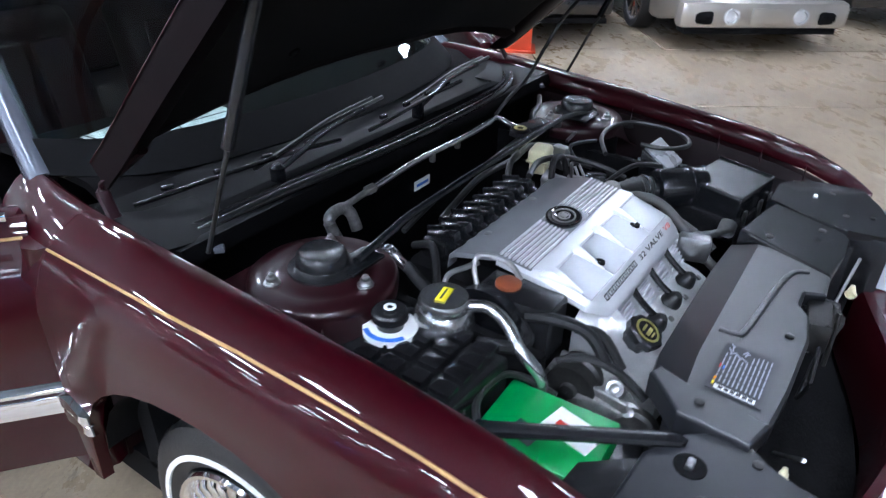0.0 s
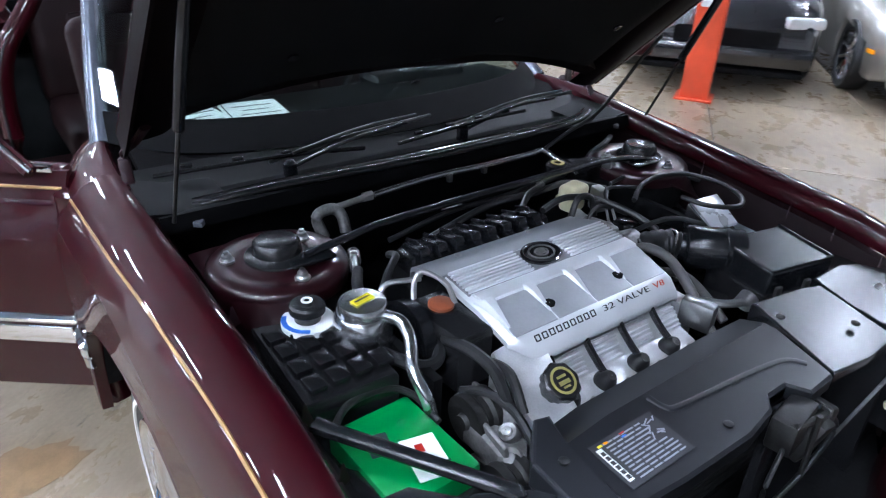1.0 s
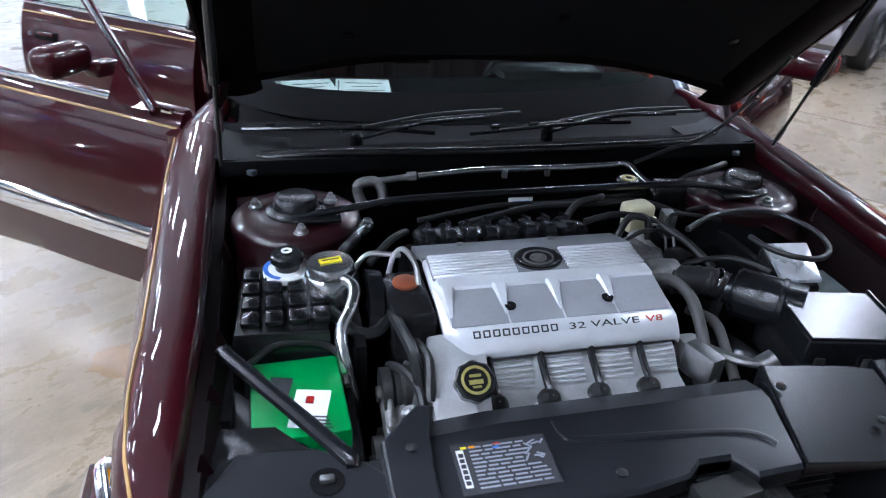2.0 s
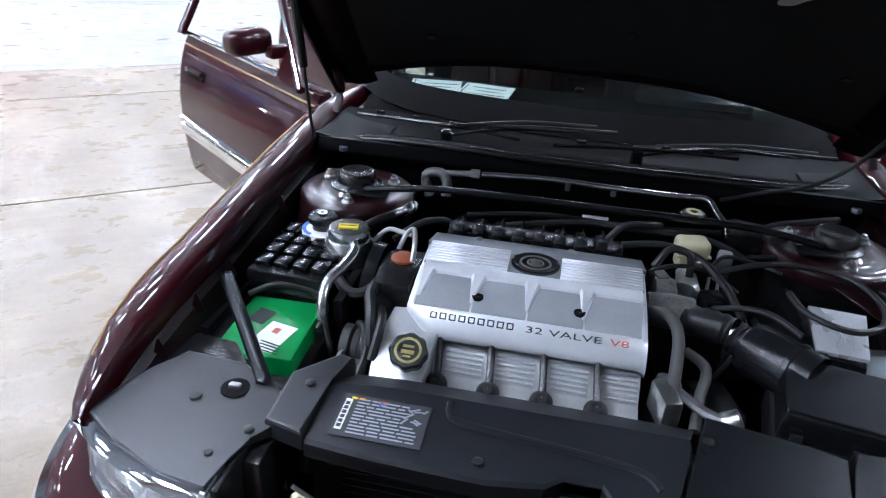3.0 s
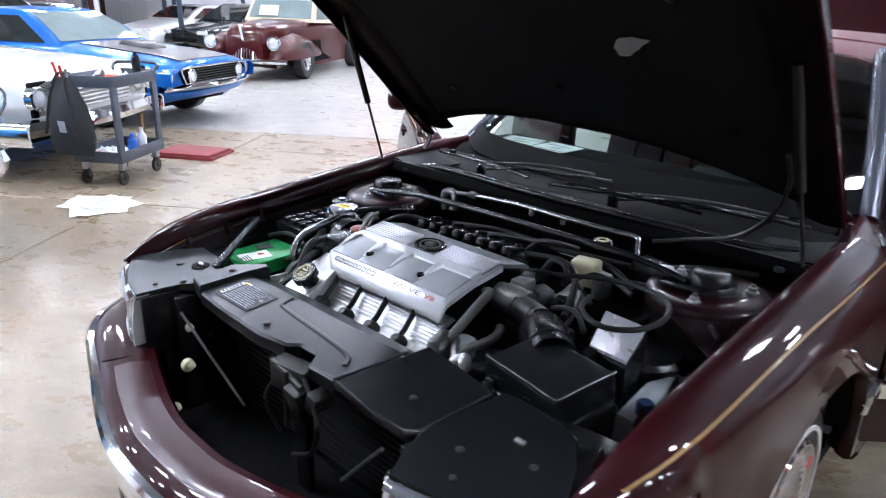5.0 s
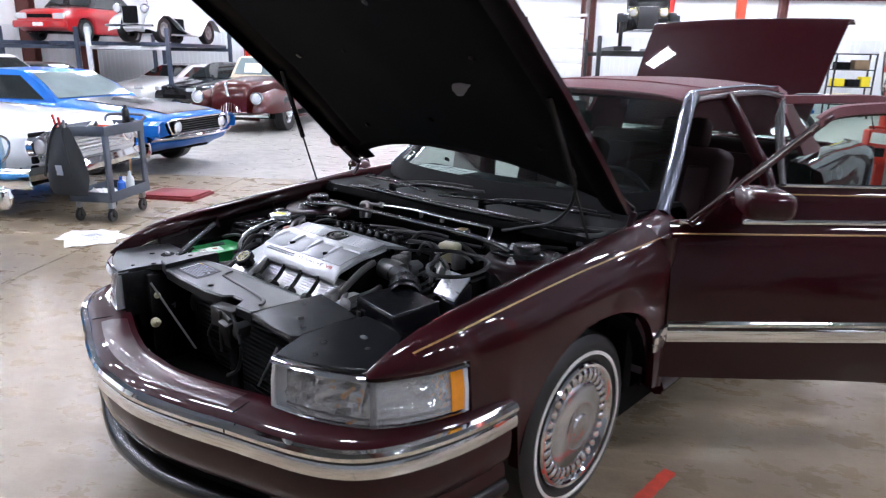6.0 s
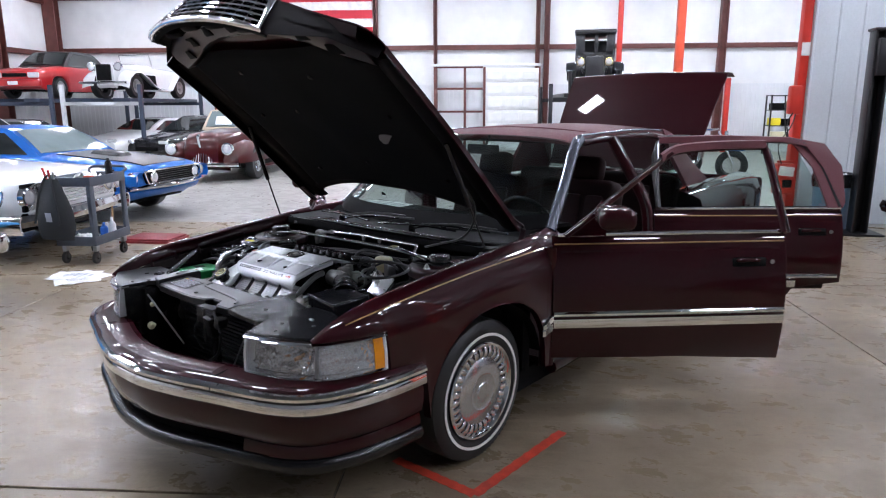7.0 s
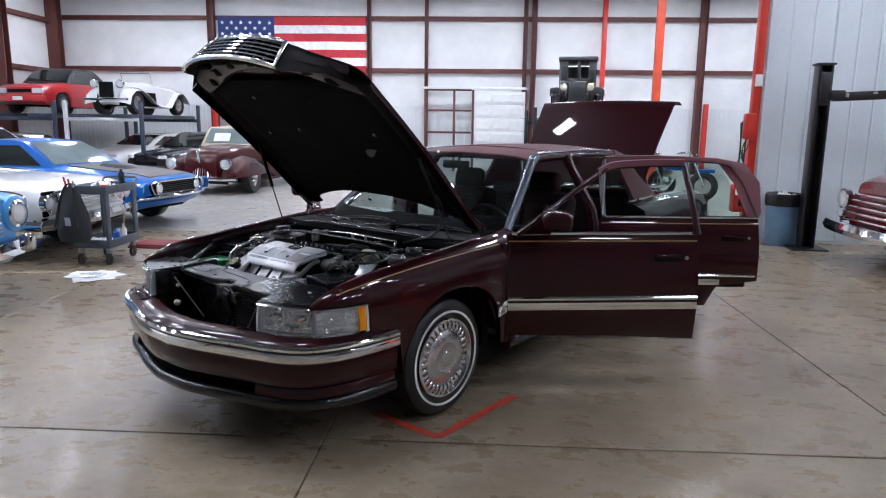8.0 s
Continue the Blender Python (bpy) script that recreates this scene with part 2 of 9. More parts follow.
def net(bm, rows, mi=0, close=False):
    """Faces over rows of points."""
    vs = [[bm.verts.new(p) for p in r] for r in rows]
    for a, b in zip(vs, vs[1:]):
        n = len(a)
        for k in range(n if close else n - 1):
            j = (k + 1) % n
            bm.faces.new((a[k], a[j], b[j], b[k])).material_index = mi
    return vs


def shell(bm, rows, off, mi=0):
    """A sheet over rows of points, with thickness: off is a vector, or a function of the point."""
    f = off if callable(off) else (lambda p: Vector(off))
    rows = [[Vector(p) for p in r] for r in rows]
    a = net(bm, rows, mi)
    b = net(bm, [[p + f(p) for p in r] for r in rows], mi)
    edge = lambda g: [*g[0], *(r[-1] for r in g[1:]), *g[-1][-2::-1], *(r[0] for r in g[-2:0:-1])]
    ea, eb = edge(a), edge(b)
    for i in range(len(ea)):
        j = (i + 1) % len(ea)
        bm.faces.new((ea[i], ea[j], eb[j], eb[i])).material_index = mi


def slab(bm, poly, z0, z1, bevel=0.0, mi=0, m=None):
    """An upright prism over a polygon of (x, y)."""
    m = m or Matrix.Identity(4)
    tops = z1 if callable(z1) else (lambda x, y: z1)
    lo = [bm.verts.new(m @ Vector((x, y, z0))) for x, y in poly]
    hi = [bm.verts.new(m @ Vector((x, y, tops(x, y)))) for x, y in poly]
    n = len(poly)
    for i in range(n):
        j = (i + 1) % n
        bm.faces.new((lo[i], lo[j], hi[j], hi[i])).material_index = mi
    bm.faces.new(lo[::-1]).material_index = mi
    top = bm.faces.new(hi)
    top.material_index = mi
    if bevel:
        bmesh.ops.bevel(bm, geom=list(top.edges), offset=bevel, segments=2, affect="EDGES", profile=0.5)


def lerp(table, t):
    """Straight-line reading of a table of (place, value) pairs."""
    for (a, x), (b, y) in zip(table, table[1:]):
        if t <= b:
            k = max(0.0, min(1.0, (t - a) / (b - a)))
            return x + (y - x) * k
    return table[-1][1]


def words(name, text, size, m, material, parent, label="", extrude=0.0008, align="LEFT", width=0.0):
    cu = bpy.data.curves.new(name, "FONT")
    cu.body, cu.size, cu.extrude, cu.align_x = text, size, extrude, align
    cu.resolution_u = 3
    tmp = new(name, cu)
    bpy.context.view_layer.update()
    me = bpy.data.meshes.new_from_object(tmp.evaluated_get(bpy.context.evaluated_depsgraph_get()))
    bpy.data.objects.remove(tmp)
    bpy.data.curves.remove(cu)
    k = width / max(v.co.x for v in me.vertices) if width else 1.0
    for v in me.vertices:
        v.co.x *= k
    me.materials.clear()
    me.materials.append(material)
    ob = new(name, me)
    ob.parent = parent
    ob.matrix_local = m
    if label:
        ob["label"] = label
    return ob


def nb():
    return bmesh.new()


# ---- hall: floor, walls, ceiling, lights ----


def concrete(name, light, dark, rough):
    """Sealed concrete: broad blotches, trowel smears, pits and worn gloss."""
    m = bpy.data.materials.new(name)
    m.use_nodes = True
    nt = m.node_tree
    b = nt.nodes["Principled BSDF"]
    tc = nt.nodes.new("ShaderNodeTexCoord")

    def noise_node(scale, detail, stretch=(1, 1, 1), rot=0.0, rough_=0.6):
        mp, n = nt.nodes.new("ShaderNodeMapping"), nt.nodes.new("ShaderNodeTexNoise")
        mp.inputs["Scale"].default_value, mp.inputs["Rotation"].default_value = stretch, (0, 0, rot)
        n.inputs["Scale"].default_value, n.inputs["Detail"].default_value, n.inputs["Roughness"].default_value = scale, detail, rough_
        nt.links.new(tc.outputs["Object"], mp.inputs[0])
        nt.links.new(mp.outputs[0], n.inputs["Vector"])
        return n.outputs["Fac"]

    def span(v, a, c, lo=0.0, hi=1.0):
        r = nt.nodes.new("ShaderNodeMapRange")
        for k, q in zip(("From Min", "From Max", "To Min", "To Max"), (a, c, lo, hi)):
            r.inputs[k].default_value = q
        nt.links.new(v, r.inputs[0])
        return r.outputs[0]

    def blend(fac, a, c):
        x = nt.nodes.new("ShaderNodeMix")
        x.data_type = "RGBA"
        nt.links.new(fac, x.inputs[0])
        for i, q in ((6, a), (7, c)):
            if isinstance(q, tuple):
                x.inputs[i].default_value = (*q, 1)
            else:
                nt.links.new(q, x.inputs[i])
        return x.outputs[2]

    broad = noise_node(0.55, 8, rough_=0.65)
    mid = noise_node(3.2, 8, (1, 1.6, 1), 0.6, 0.7)
    smear = noise_node(5.0, 5, (0.35, 2.6, 1), 0.35, 0.6)
    fine = noise_node(70.0, 4)
    col = blend(span(broad, 0.36, 0.66), dark, light)
    col = blend(span(mid, 0.46, 0.74, 0.0, 0.46), col, tuple(c * 0.52 for c in dark))
    col = blend(span(smear, 0.54, 0.76, 0.0, 0.30), col, tuple(min(1, c * 1.35) for c in light))
    vor = nt.nodes.new("ShaderNodeTexVoronoi")
    vor.inputs["Scale"].default_value = 2.3
    nt.links.new(tc.outputs["Object"], vor.inputs["Vector"])
    col = blend(span(vor.outputs["Distance"], 0.015, 0.035, 0.8, 0.0), col, (0.03, 0.024, 0.02))
    marks = noise_node(6.5, 7, (0.6, 1.7, 1), 1.1, 0.72)
    col = blend(span(marks, 0.59, 0.66, 0.0, 0.55), col, tuple(c * 0.5 for c in dark))
    col = blend(span(fine, 0.35, 0.75, 0.0, 0.22), col, tuple(c * 0.5 for c in dark))
    nt.links.new(col, b.inputs["Base Color"])
    nt.links.new(span(mid, 0.35, 0.7, rough * 0.7, rough * 1.5), b.inputs["Roughness"])
    bp = nt.nodes.new("ShaderNodeBump")
    bp.inputs["Strength"].default_value, bp.inputs["Distance"].default_value = 0.25, 0.004
    nt.links.new(smear, bp.inputs["Height"])
    nt.links.new(bp.outputs[0], b.inputs["Normal"])
    return m


CONCRETE = concrete("sealed_concrete", (0.385, 0.308, 0.215), (0.200, 0.154, 0.104), 0.30)
GREY_CONCRETE = concrete("grey_concrete", (0.42, 0.405, 0.37), (0.30, 0.285, 0.255), 0.34)
JOINT = mat("joint_filler", (0.075, 0.065, 0.055), 0.8)
STAIN = mat("brown_floor_stain", (0.24, 0.15, 0.075), 0.3, var=0.3, scale=14.0)
LINER = mat("white_steel_liner", (0.74, 0.76, 0.77), 0.45, 0.0, 0.0, 0.1, 0.8, 0.05, 40.0)
DIM_WALL = mat("low_bounce_grey_wall", (0.34, 0.35, 0.36), 0.5, 0.0, 0.0, 0.15, 0.8)
PARTITION = mat("pale_blue_steel", (0.66, 0.715, 0.75), 0.42, 0.0, 0.0, 0.14, 0.7, 0.05, 40.0)
VINYL_SHEET = mat("white_insulation_sheet", (0.80, 0.81, 0.80), 0.35, 0.0, 0.0, 0.1, 1.3, 0.9, 3.0)
BROWN_STEEL = mat("red_oxide_steel", (0.13, 0.038, 0.030), 0.5, 0.0, 0.0, 0.3, 5.0)
RED_STEEL = mat("red_painted_steel", (0.62, 0.035, 0.02), 0.4, 0.0, 0.2, 0.2, 5.0)
TAPE = mat("red_floor_tape", (0.72, 0.07, 0.035), 0.5, 0.0, 0.0, 0.25, 18.0)
GLOW = bpy.data.materials.new("lamp_glow")
GLOW.use_nodes = True
GLOW.node_tree.nodes["Principled BSDF"].inputs["Emission Color"].default_value = (0.88, 0.97, 1.13, 1)
GLOW.node_tree.nodes["Principled BSDF"].inputs["Emission Strength"].default_value = LAMP_WATTS / (0.80 * 0.34 * math.pi)
HOUSING = mat("white_lamp_housing", (0.75, 0.75, 0.75), 0.4)

U0, U1, V0, VSEAM, V1 = -13.6, 15.0, -11.0, 6.45, 21.0
FRAME = hall_pose(0, 0)


def setting(name, bm, material, label, m=None, angle=30):
    return solid(name, bm, material, label, "building", m if m is not None else FRAME, kind="structure", angle=angle)


bm = nb()
box(bm, ((U0 + U1) / 2, (V0 + VSEAM) / 2, -0.06), (U1 - U0, VSEAM - V0, 0.08))
floor = setting("floor", bm, JOINT, "dark filler under the cut joints of a concrete floor")
us = [U0, -11.59, -8.51, -5.43, -2.35, 0.73, 3.81, 5.52, 8.60, 11.68, U1]
vs_main = [V0, -7.1, -3.57, -0.05, 3.47, 5.52, VSEAM]
vs_side = [V0, -8.42, -4.90, -1.38, 2.14, 5.60, VSEAM]
for a, b in zip(us, us[1:]):
    vs = vs_side if a > 5.0 else vs_main
    for c, d in zip(vs, vs[1:]):
        bm = nb()
        box(bm, ((a + b) / 2, (c + d) / 2, -0.0102), (b - a - 0.008, d - c - 0.013, 0.0204), bevel=0.003, seg=1)
        part("slab", bm, CONCRETE, floor)
bm = nb()
for c, d in ((VSEAM, 10.0), (10.0, 13.6), (13.6, 17.2), (17.2, V1)):
    box(bm, ((U0 + U1) / 2, (c + d) / 2, -0.03), (U1 - U0, d - c - 0.010, 0.06), bevel=0.003, seg=1)
setting("hall_floor", bm, GREY_CONCRETE, "smooth grey concrete floor of the rear hall")

# brown stain beside the passenger side
bm = nb()
rnd = random.Random(4)
ring = [(0.17 * math.cos(a) * (0.75 + 0.4 * rnd.random()), 0.11 * math.sin(a) * (0.75 + 0.4 * rnd.random())) for a in (2 * math.pi * k / 28 for k in range(28))]
slab(bm, ring, 0.0006, 0.0016)
part("floor_stain", bm, STAIN, floor, "dried brown oil stain", FRAME.inverted() @ pose(-1.17, 1.74, 0))

# back wall
bm = nb()
box(bm, ((U0 + U1) / 2, V1 + 0.1, CEILING / 2), (U1 - U0 + 0.4, 0.2, CEILING))
wall_back = setting("wall_back", bm, VINYL_SHEET, "white insulation sheet over the back wall")
bm = nb()
for k in range(int((U1 - U0) / 0.3)):
    u = U0 + 0.3 * k
    box(bm, (u + 0.15, V1 - 0.012, 1.12), (0.296, 0.022, 2.24), bevel=0.004, seg=1)
    box(bm, (u + 0.15, V1 - 0.03, 1.12), (0.035, 0.02, 2.24), bevel=0.006, seg=1)
part("wainscot", bm, LINER, wall_back, "white ribbed steel wainscot")
for z in (3.46, 5.20):
    bm = nb()
    box(bm, ((U0 + U1) / 2, V1 - 0.06, z), (U1 - U0, 0.11, 0.15), bevel=0.01)
    box(bm, ((U0 + U1) / 2, V1 - 0.11, z - 0.06), (U1 - U0, 0.015, 0.05))
    part("girt", bm, BROWN_STEEL, wall_back)
for u, w in ((-7.97, 0.22), (-2.39, 0.10), (-0.4, 0.10), (3.0, 0.12), (3.3, 0.16), (8.98, 0.22)):
    bm = nb()
    for s in (-1, 1):
        box(bm, (u + s * w * 0.45, V1 - 0.16, CEILING / 2), (0.025, 0.24, CEILING), bevel=0.004, seg=1)
    box(bm, (u, V1 - 0.16, CEILING / 2), (w * 0.9, 0.03, CEILING))
    part("column", bm, BROWN_STEEL, wall_back)
for u in (-7.9, 5.64, 9.2):
    bm = nb()
    top = 2.6 if u < 0 else (CEILING if u < 6 else 2.4)
    box(bm, (u, V1 - 0.36, top / 2), (0.16, 0.12, top), bevel=0.01)
    part("painted_column", bm, RED_STEEL, wall_back, "red painted steel post")
bm = nb()
box(bm, ((U0 + U1) / 2, V1 - 0.2, 6.05), (U1 - U0, 0.3, 0.4), bevel=0.02)
part("eave_beam", bm, BROWN_STEEL, wall_back)

# left wall
bm = nb()
box(bm, (U0 - 0.1, (V0 + V1) / 2, CEILING / 2), (0.2, V1 - V0, CEILING))
wall_left = setting("wall_left", bm, VINYL_SHEET, "white insulation sheet over the side wall")
for z in (3.3, 5.0):
    bm = nb()
    box(bm, (U0 + 0.07, (V0 + V1) / 2, z), (0.13, V1 - V0, 0.16), bevel=0.01)
    part("girt", bm, BROWN_STEEL, wall_left)
for v in (-8, -1, 6.5, 13.2, 17.6, 20.4):
    bm = nb()
    for s in (-1, 1):
        box(bm, (U0 + 0.22, v + s * 0.13, CEILING / 2), (0.42, 0.03, CEILING), bevel=0.004, seg=1)
    box(bm, (U0 + 0.22, v, CEILING / 2), (0.03, 0.26, CEILING))
    part("column", bm, BROWN_STEEL, wall_left)
bm = nb()
for k in range(int((V1 - 4) / 0.3)):
    box(bm, (U0 + 0.012, 4 + 0.3 * k + 0.15, 1.12), (0.022, 0.296, 2.24), bevel=0.004, seg=1)
    box(bm, (U0 + 0.03, 4 + 0.3 * k + 0.15, 1.12), (0.02, 0.035, 2.24), bevel=0.006, seg=1)
part("wainscot", bm, LINER, wall_left, "white ribbed steel wainscot")

# front and right walls, unseen behind and beside the camera, darkened to cut bounce
bm = nb()
box(bm, ((U0 + U1) / 2, V0 - 0.1, CEILING / 2), (U1 - U0 + 0.4, 0.2, CEILING))
setting("wall_front", bm, DIM_WALL, "unseen grey wall, darkened to cut bounced light")
bm = nb()
box(bm, (U1 + 0.1, (V0 + V1) / 2, CEILING / 2), (0.2, V1 - V0, CEILING))
setting("wall_right", bm, DIM_WALL, "unseen grey wall, darkened to cut bounced light")

# partition with vertical ribs, and the red post at its end
bm = nb()
box(bm, ((5.42 + U1) / 2, 6.78, CEILING / 2), (U1 - 5.42, 0.2, CEILING))
wall_part = setting("wall_partition", bm, PARTITION, "pale ribbed steel partition wall")
for k in range(11):
    u = 5.44 + 0.9 * k
    if u + 0.9 > U1:
        break
    bm = nb()
    box(bm, (u + 0.45, 6.668, CEILING / 2), (0.894, 0.018, CEILING), bevel=0.004, seg=1)
    for j in range(3):
        box(bm, (u + 0.03 + 0.3 * j, 6.657, CEILING / 2), (0.034, 0.016, CEILING), bevel=0.007, seg=1)
    part("panel", bm, PARTITION, wall_part)
bm = nb()
box(bm, (5.355, 6.66, CEILING / 2), (0.11, 0.12, CEILING), bevel=0.012)
part("post", bm, RED_STEEL, wall_part, "red steel corner post")
bm = nb()
box(bm, (5.355, 6.592, 2.25), (0.10, 0.012, 0.16))
part("notice", bm, WHITE, wall_part, "small white notice")

bm = nb()
box(bm, ((U0 + U1) / 2, (V0 + V1) / 2, CEILING + 0.1), (U1 - U0 + 0.4, V1 - V0 + 0.4, 0.2))
for k in range(22):
    box(bm, ((U0 + U1) / 2, V0 + 0.7 + 1.5 * k, CEILING - 0.1), (U1 - U0, 0.07, 0.2))
for v in (-4.5, 2.0, 8.5, 15.0):
    box(bm, ((U0 + U1) / 2, v, CEILING - 0.32), (U1 - U0, 0.2, 0.42), mi=1)
ceiling = setting("ceiling", bm, [mat("grey_ceiling_sheet", (0.20, 0.215, 0.235), 0.6, 0.0, 0.0, 0.2, 0.6), BROWN_STEEL], "grey insulated ceiling with purlins and oxide beams")

# linear ceiling lights
first = thing("ceiling_light", "white linear high-bay ceiling light, switched on", "ceiling light", hall_pose(-11.0, -3.9, 5.85), "ceiling lights")
bm = nb()
box(bm, (0, 0, 0.045), (0.86, 0.40, 0.07), bevel=0.01)
part("housing", bm, HOUSING, first)
bm = nb()
box(bm, (0, 0, 0.004), (0.80, 0.34, 0.008))
part("diffuser", bm, GLOW, first)
for s in (-0.35, 0.35):
    bm = nb()
    rod(bm, (s, 0, 0.07), (s, 0, 0.75), 0.005, seg=6)
    part("hanger", bm, STEEL, first)
for i in range(10):
    for j, v in enumerate((-8.2, -3.9, 0.4, 4.7)):
        if (j > 1 or (i >= 6 and j == 1)) and (i, j) not in ((0, 1), (3, 3), (4, 3), (5, 3), (5, 2)):
            copy_thing(first, hall_pose(-11.0 + 2.7 * i, v, 5.85))
# Rear rows set closer than the grid, lights added to brighten the hall.
for i in range(12):
    for v in (9.4, 14.0, 18.4):
        copy_thing(first, hall_pose(-11.6 + 2.25 * i, v, 5.85))
# Four added lights brighten the passenger-side floor; the last shows in the trunk lid.
for u, v in ((-11.0, 2.5), (-8.3, 2.5), (-5.6, 2.5), (-3.6, 2.3), (-0.9, 4.5)):
    copy_thing(first, hall_pose(u, v, 5.85))

# flag on the back wall
flag = thing("flag", "large flag with red and white stripes and starred blue canton", "flag", hall_pose(-7.68, V1 - 0.3, 5.20))
FW, FH = 5.2, 3.5
FLAG_RED, FLAG_WHITE, FLAG_BLUE = mat("flag_red", (0.55, 0.03, 0.045), 0.8), mat("flag_white", (0.80, 0.80, 0.78), 0.8), mat("flag_blue", (0.025, 0.045, 0.16), 0.8)


def wave(x, z):
    return -0.03 * math.sin(x * 2.1 + z * 0.6) - 0.015 * math.sin(x * 5 + 1)


for k in range(13):
    bm = nb()
    x0 = 1.98 if k < 7 else 0.0
    z0, z1 = -FH * k / 13, -FH * (k + 1) / 13
    shell(bm, [[(x, wave(x, z), z) for x in (x0 + (FW - x0) * i / 20 for i in range(21))] for z in (z0, z1)], (0, 0.006, 0))
    part("stripe", bm, FLAG_RED if k % 2 == 0 else FLAG_WHITE, flag)
bm = nb()
CH = FH * 7 / 13
shell(bm, [[(x, wave(x, z), z) for x in (1.98 * i / 10 for i in range(11))] for z in (-CH * j / 4 for j in range(5))], (0, 0.006, 0))
part("canton", bm, FLAG_BLUE, flag)
for r in range(9):
    for c in range(6 if r % 2 == 0 else 5):
        x, z = 1.98 * (2 * c + (1 if r % 2 == 0 else 2)) / 12, -CH * (r + 1) / 10
        bm = nb()
        pts = [((0.075 if k % 2 == 0 else 0.03) * math.sin(math.pi * k / 5), (0.075 if k % 2 == 0 else 0.03) * math.cos(math.pi * k / 5)) for k in range(10)]
        a = [bm.verts.new((x + p, wave(x, z) - 0.012, z + q)) for p, q in pts]
        b = [bm.verts.new((x + p, wave(x, z) - 0.004, z + q)) for p, q in pts]
        bm.faces.new(a)
        for i in range(10):
            bm.faces.new((a[i], b[i], b[(i + 1) % 10], a[(i + 1) % 10]))
        part("star", bm, FLAG_WHITE, flag)

# sectional door leaning by the back wall, in a brown frame
door_x = thing("sectional_door", "white sectional overhead door with horizontal panels beside a brown frame", "garage door", hall_pose(-0.45, V1 - 0.45, 0), kind="structure")
for k in range(6):
    bm = nb()
    box(bm, (2.62, 0, 0.28 + 0.45 * k), (1.75, 0.05, 0.44), bevel=0.012)
    for s in (-0.58, 0, 0.58):
        box(bm, (2.62 + s, -0.03, 0.28 + 0.45 * k), (0.46, 0.012, 0.26), bevel=0.005, seg=1)
    part("panel", bm, WHITE, door_x)
for x, z, w, h in ((0.05, 1.4, 0.08, 2.8), (1.05, 1.4, 0.08, 2.8), (1.70, 1.4, 0.08, 2.8), (3.52, 1.4, 0.06, 2.8)):
    bm = nb()
    box(bm, (x, 0, z), (w, 0.09, h), bevel=0.008)
    part("jamb", bm, BROWN_STEEL, door_x)
for z in (1.35, 2.1, 2.8):
    bm = nb()
    box(bm, (0.85, 0.01, z), (1.6, 0.07, 0.07), bevel=0.006)
    part("rail", bm, BROWN_STEEL, door_x)
bm = nb()
box(bm, (1.75, -0.02, 2.86), (3.6, 0.12, 0.08), bevel=0.01)
part("track", bm, WHITE, door_x)

# red tape corner on the floor
tape = thing("floor_tape", "red adhesive tape corner mark on the concrete floor", "floor tape")
for a, b in (((1.046, 0.783), (1.048, 1.49)), ((1.046, 0.783), (0.60, 0.775))):
    bm = nb()
    a, b = Vector((*a, 0)), Vector((*b, 0))
    d = (b - a).normalized()
    n = Vector((-d.y, d.x, 0)) * 0.025
    k = 24
    rows = [[a + (b - a) * i / k + n * s * (1 + 0.12 * math.sin(i * 2.3 + s)) + Vector((0, 0, 0.0015 + (0.001 if i % 5 else 0.0))) for i in range(k + 1)] for s in (-1, 1)]
    shell(bm, rows, (0, 0, -0.0012))
    part("strip", bm, TAPE, tape)
# ---- parked cars, built from one family of shells ----
GARNET = mat("garnet_paint", (0.16, 0.010, 0.013), 0.18, 0.0, 0.8, 0.1, 2.0)
DARK_GLASS = mat("dark_car_glass", (0.02, 0.024, 0.024), 0.06, 0.0, 0.0, 0.2, 3.0, spec=0.9)
PALE_GLASS = mat("pale_car_glass", (0.20, 0.25, 0.25), 0.08, 0.0, 0.0, 0.2, 3.0, spec=0.9)
HEADLAMP = mat("headlamp_glass", (0.78, 0.80, 0.82), 0.1, 0.3, 0.5, 0.1, 30.0)


def road_wheel(parent, c, r, w, rim_r, rim_mat, white=False, side=1, spokes=10):
    m = Matrix.Translation(c) @ Matrix.Rotation(radians(90 * side), 4, "Y")
    bm = nb()
    lathe(bm, [(rim_r, -w * 0.5), (r * 0.93, -w * 0.5), (r, -w * 0.36), (r, w * 0.36), (r * 0.94, w * 0.5), (rim_r * 1.04, w * 0.46), (rim_r, w * 0.3)], m, 32, ring=True)
    wheel = part("wheel", bm, TYRE, parent)
    bm = nb()
    lathe(bm, [(rim_r, w * 0.42), (rim_r * 0.95, w * 0.42), (rim_r * 0.88, w * 0.30), (rim_r * 0.84, w * 0.1), (0.02, w * 0.1)], m, 28)
    lathe(bm, [(rim_r * 0.30, w * 0.1), (rim_r * 0.28, w * 0.36), (0.01, w * 0.40)], m, 16)
    for k in range(spokes):
        a = 2 * math.pi * k / spokes
        rod(bm, m @ Vector((rim_r * 0.2 * math.cos(a), rim_r * 0.2 * math.sin(a), w * 0.34)), m @ Vector((rim_r * 0.9 * math.cos(a), rim_r * 0.9 * math.sin(a), w * 0.36)), rim_r * 0.07, seg=5)
    part("rim", bm, rim_mat, wheel, "bright metal rim")
    if white:
        bm = nb()
        lathe(bm, [(r * 0.84, w * 0.475), (r * 0.84, w * 0.492), (r * 0.70, w * 0.492), (r * 0.70, w * 0.47)], m, 32, ring=True)
        part("whitewall", bm, WHITEWALL, wheel, "white tyre ring")
    return wheel


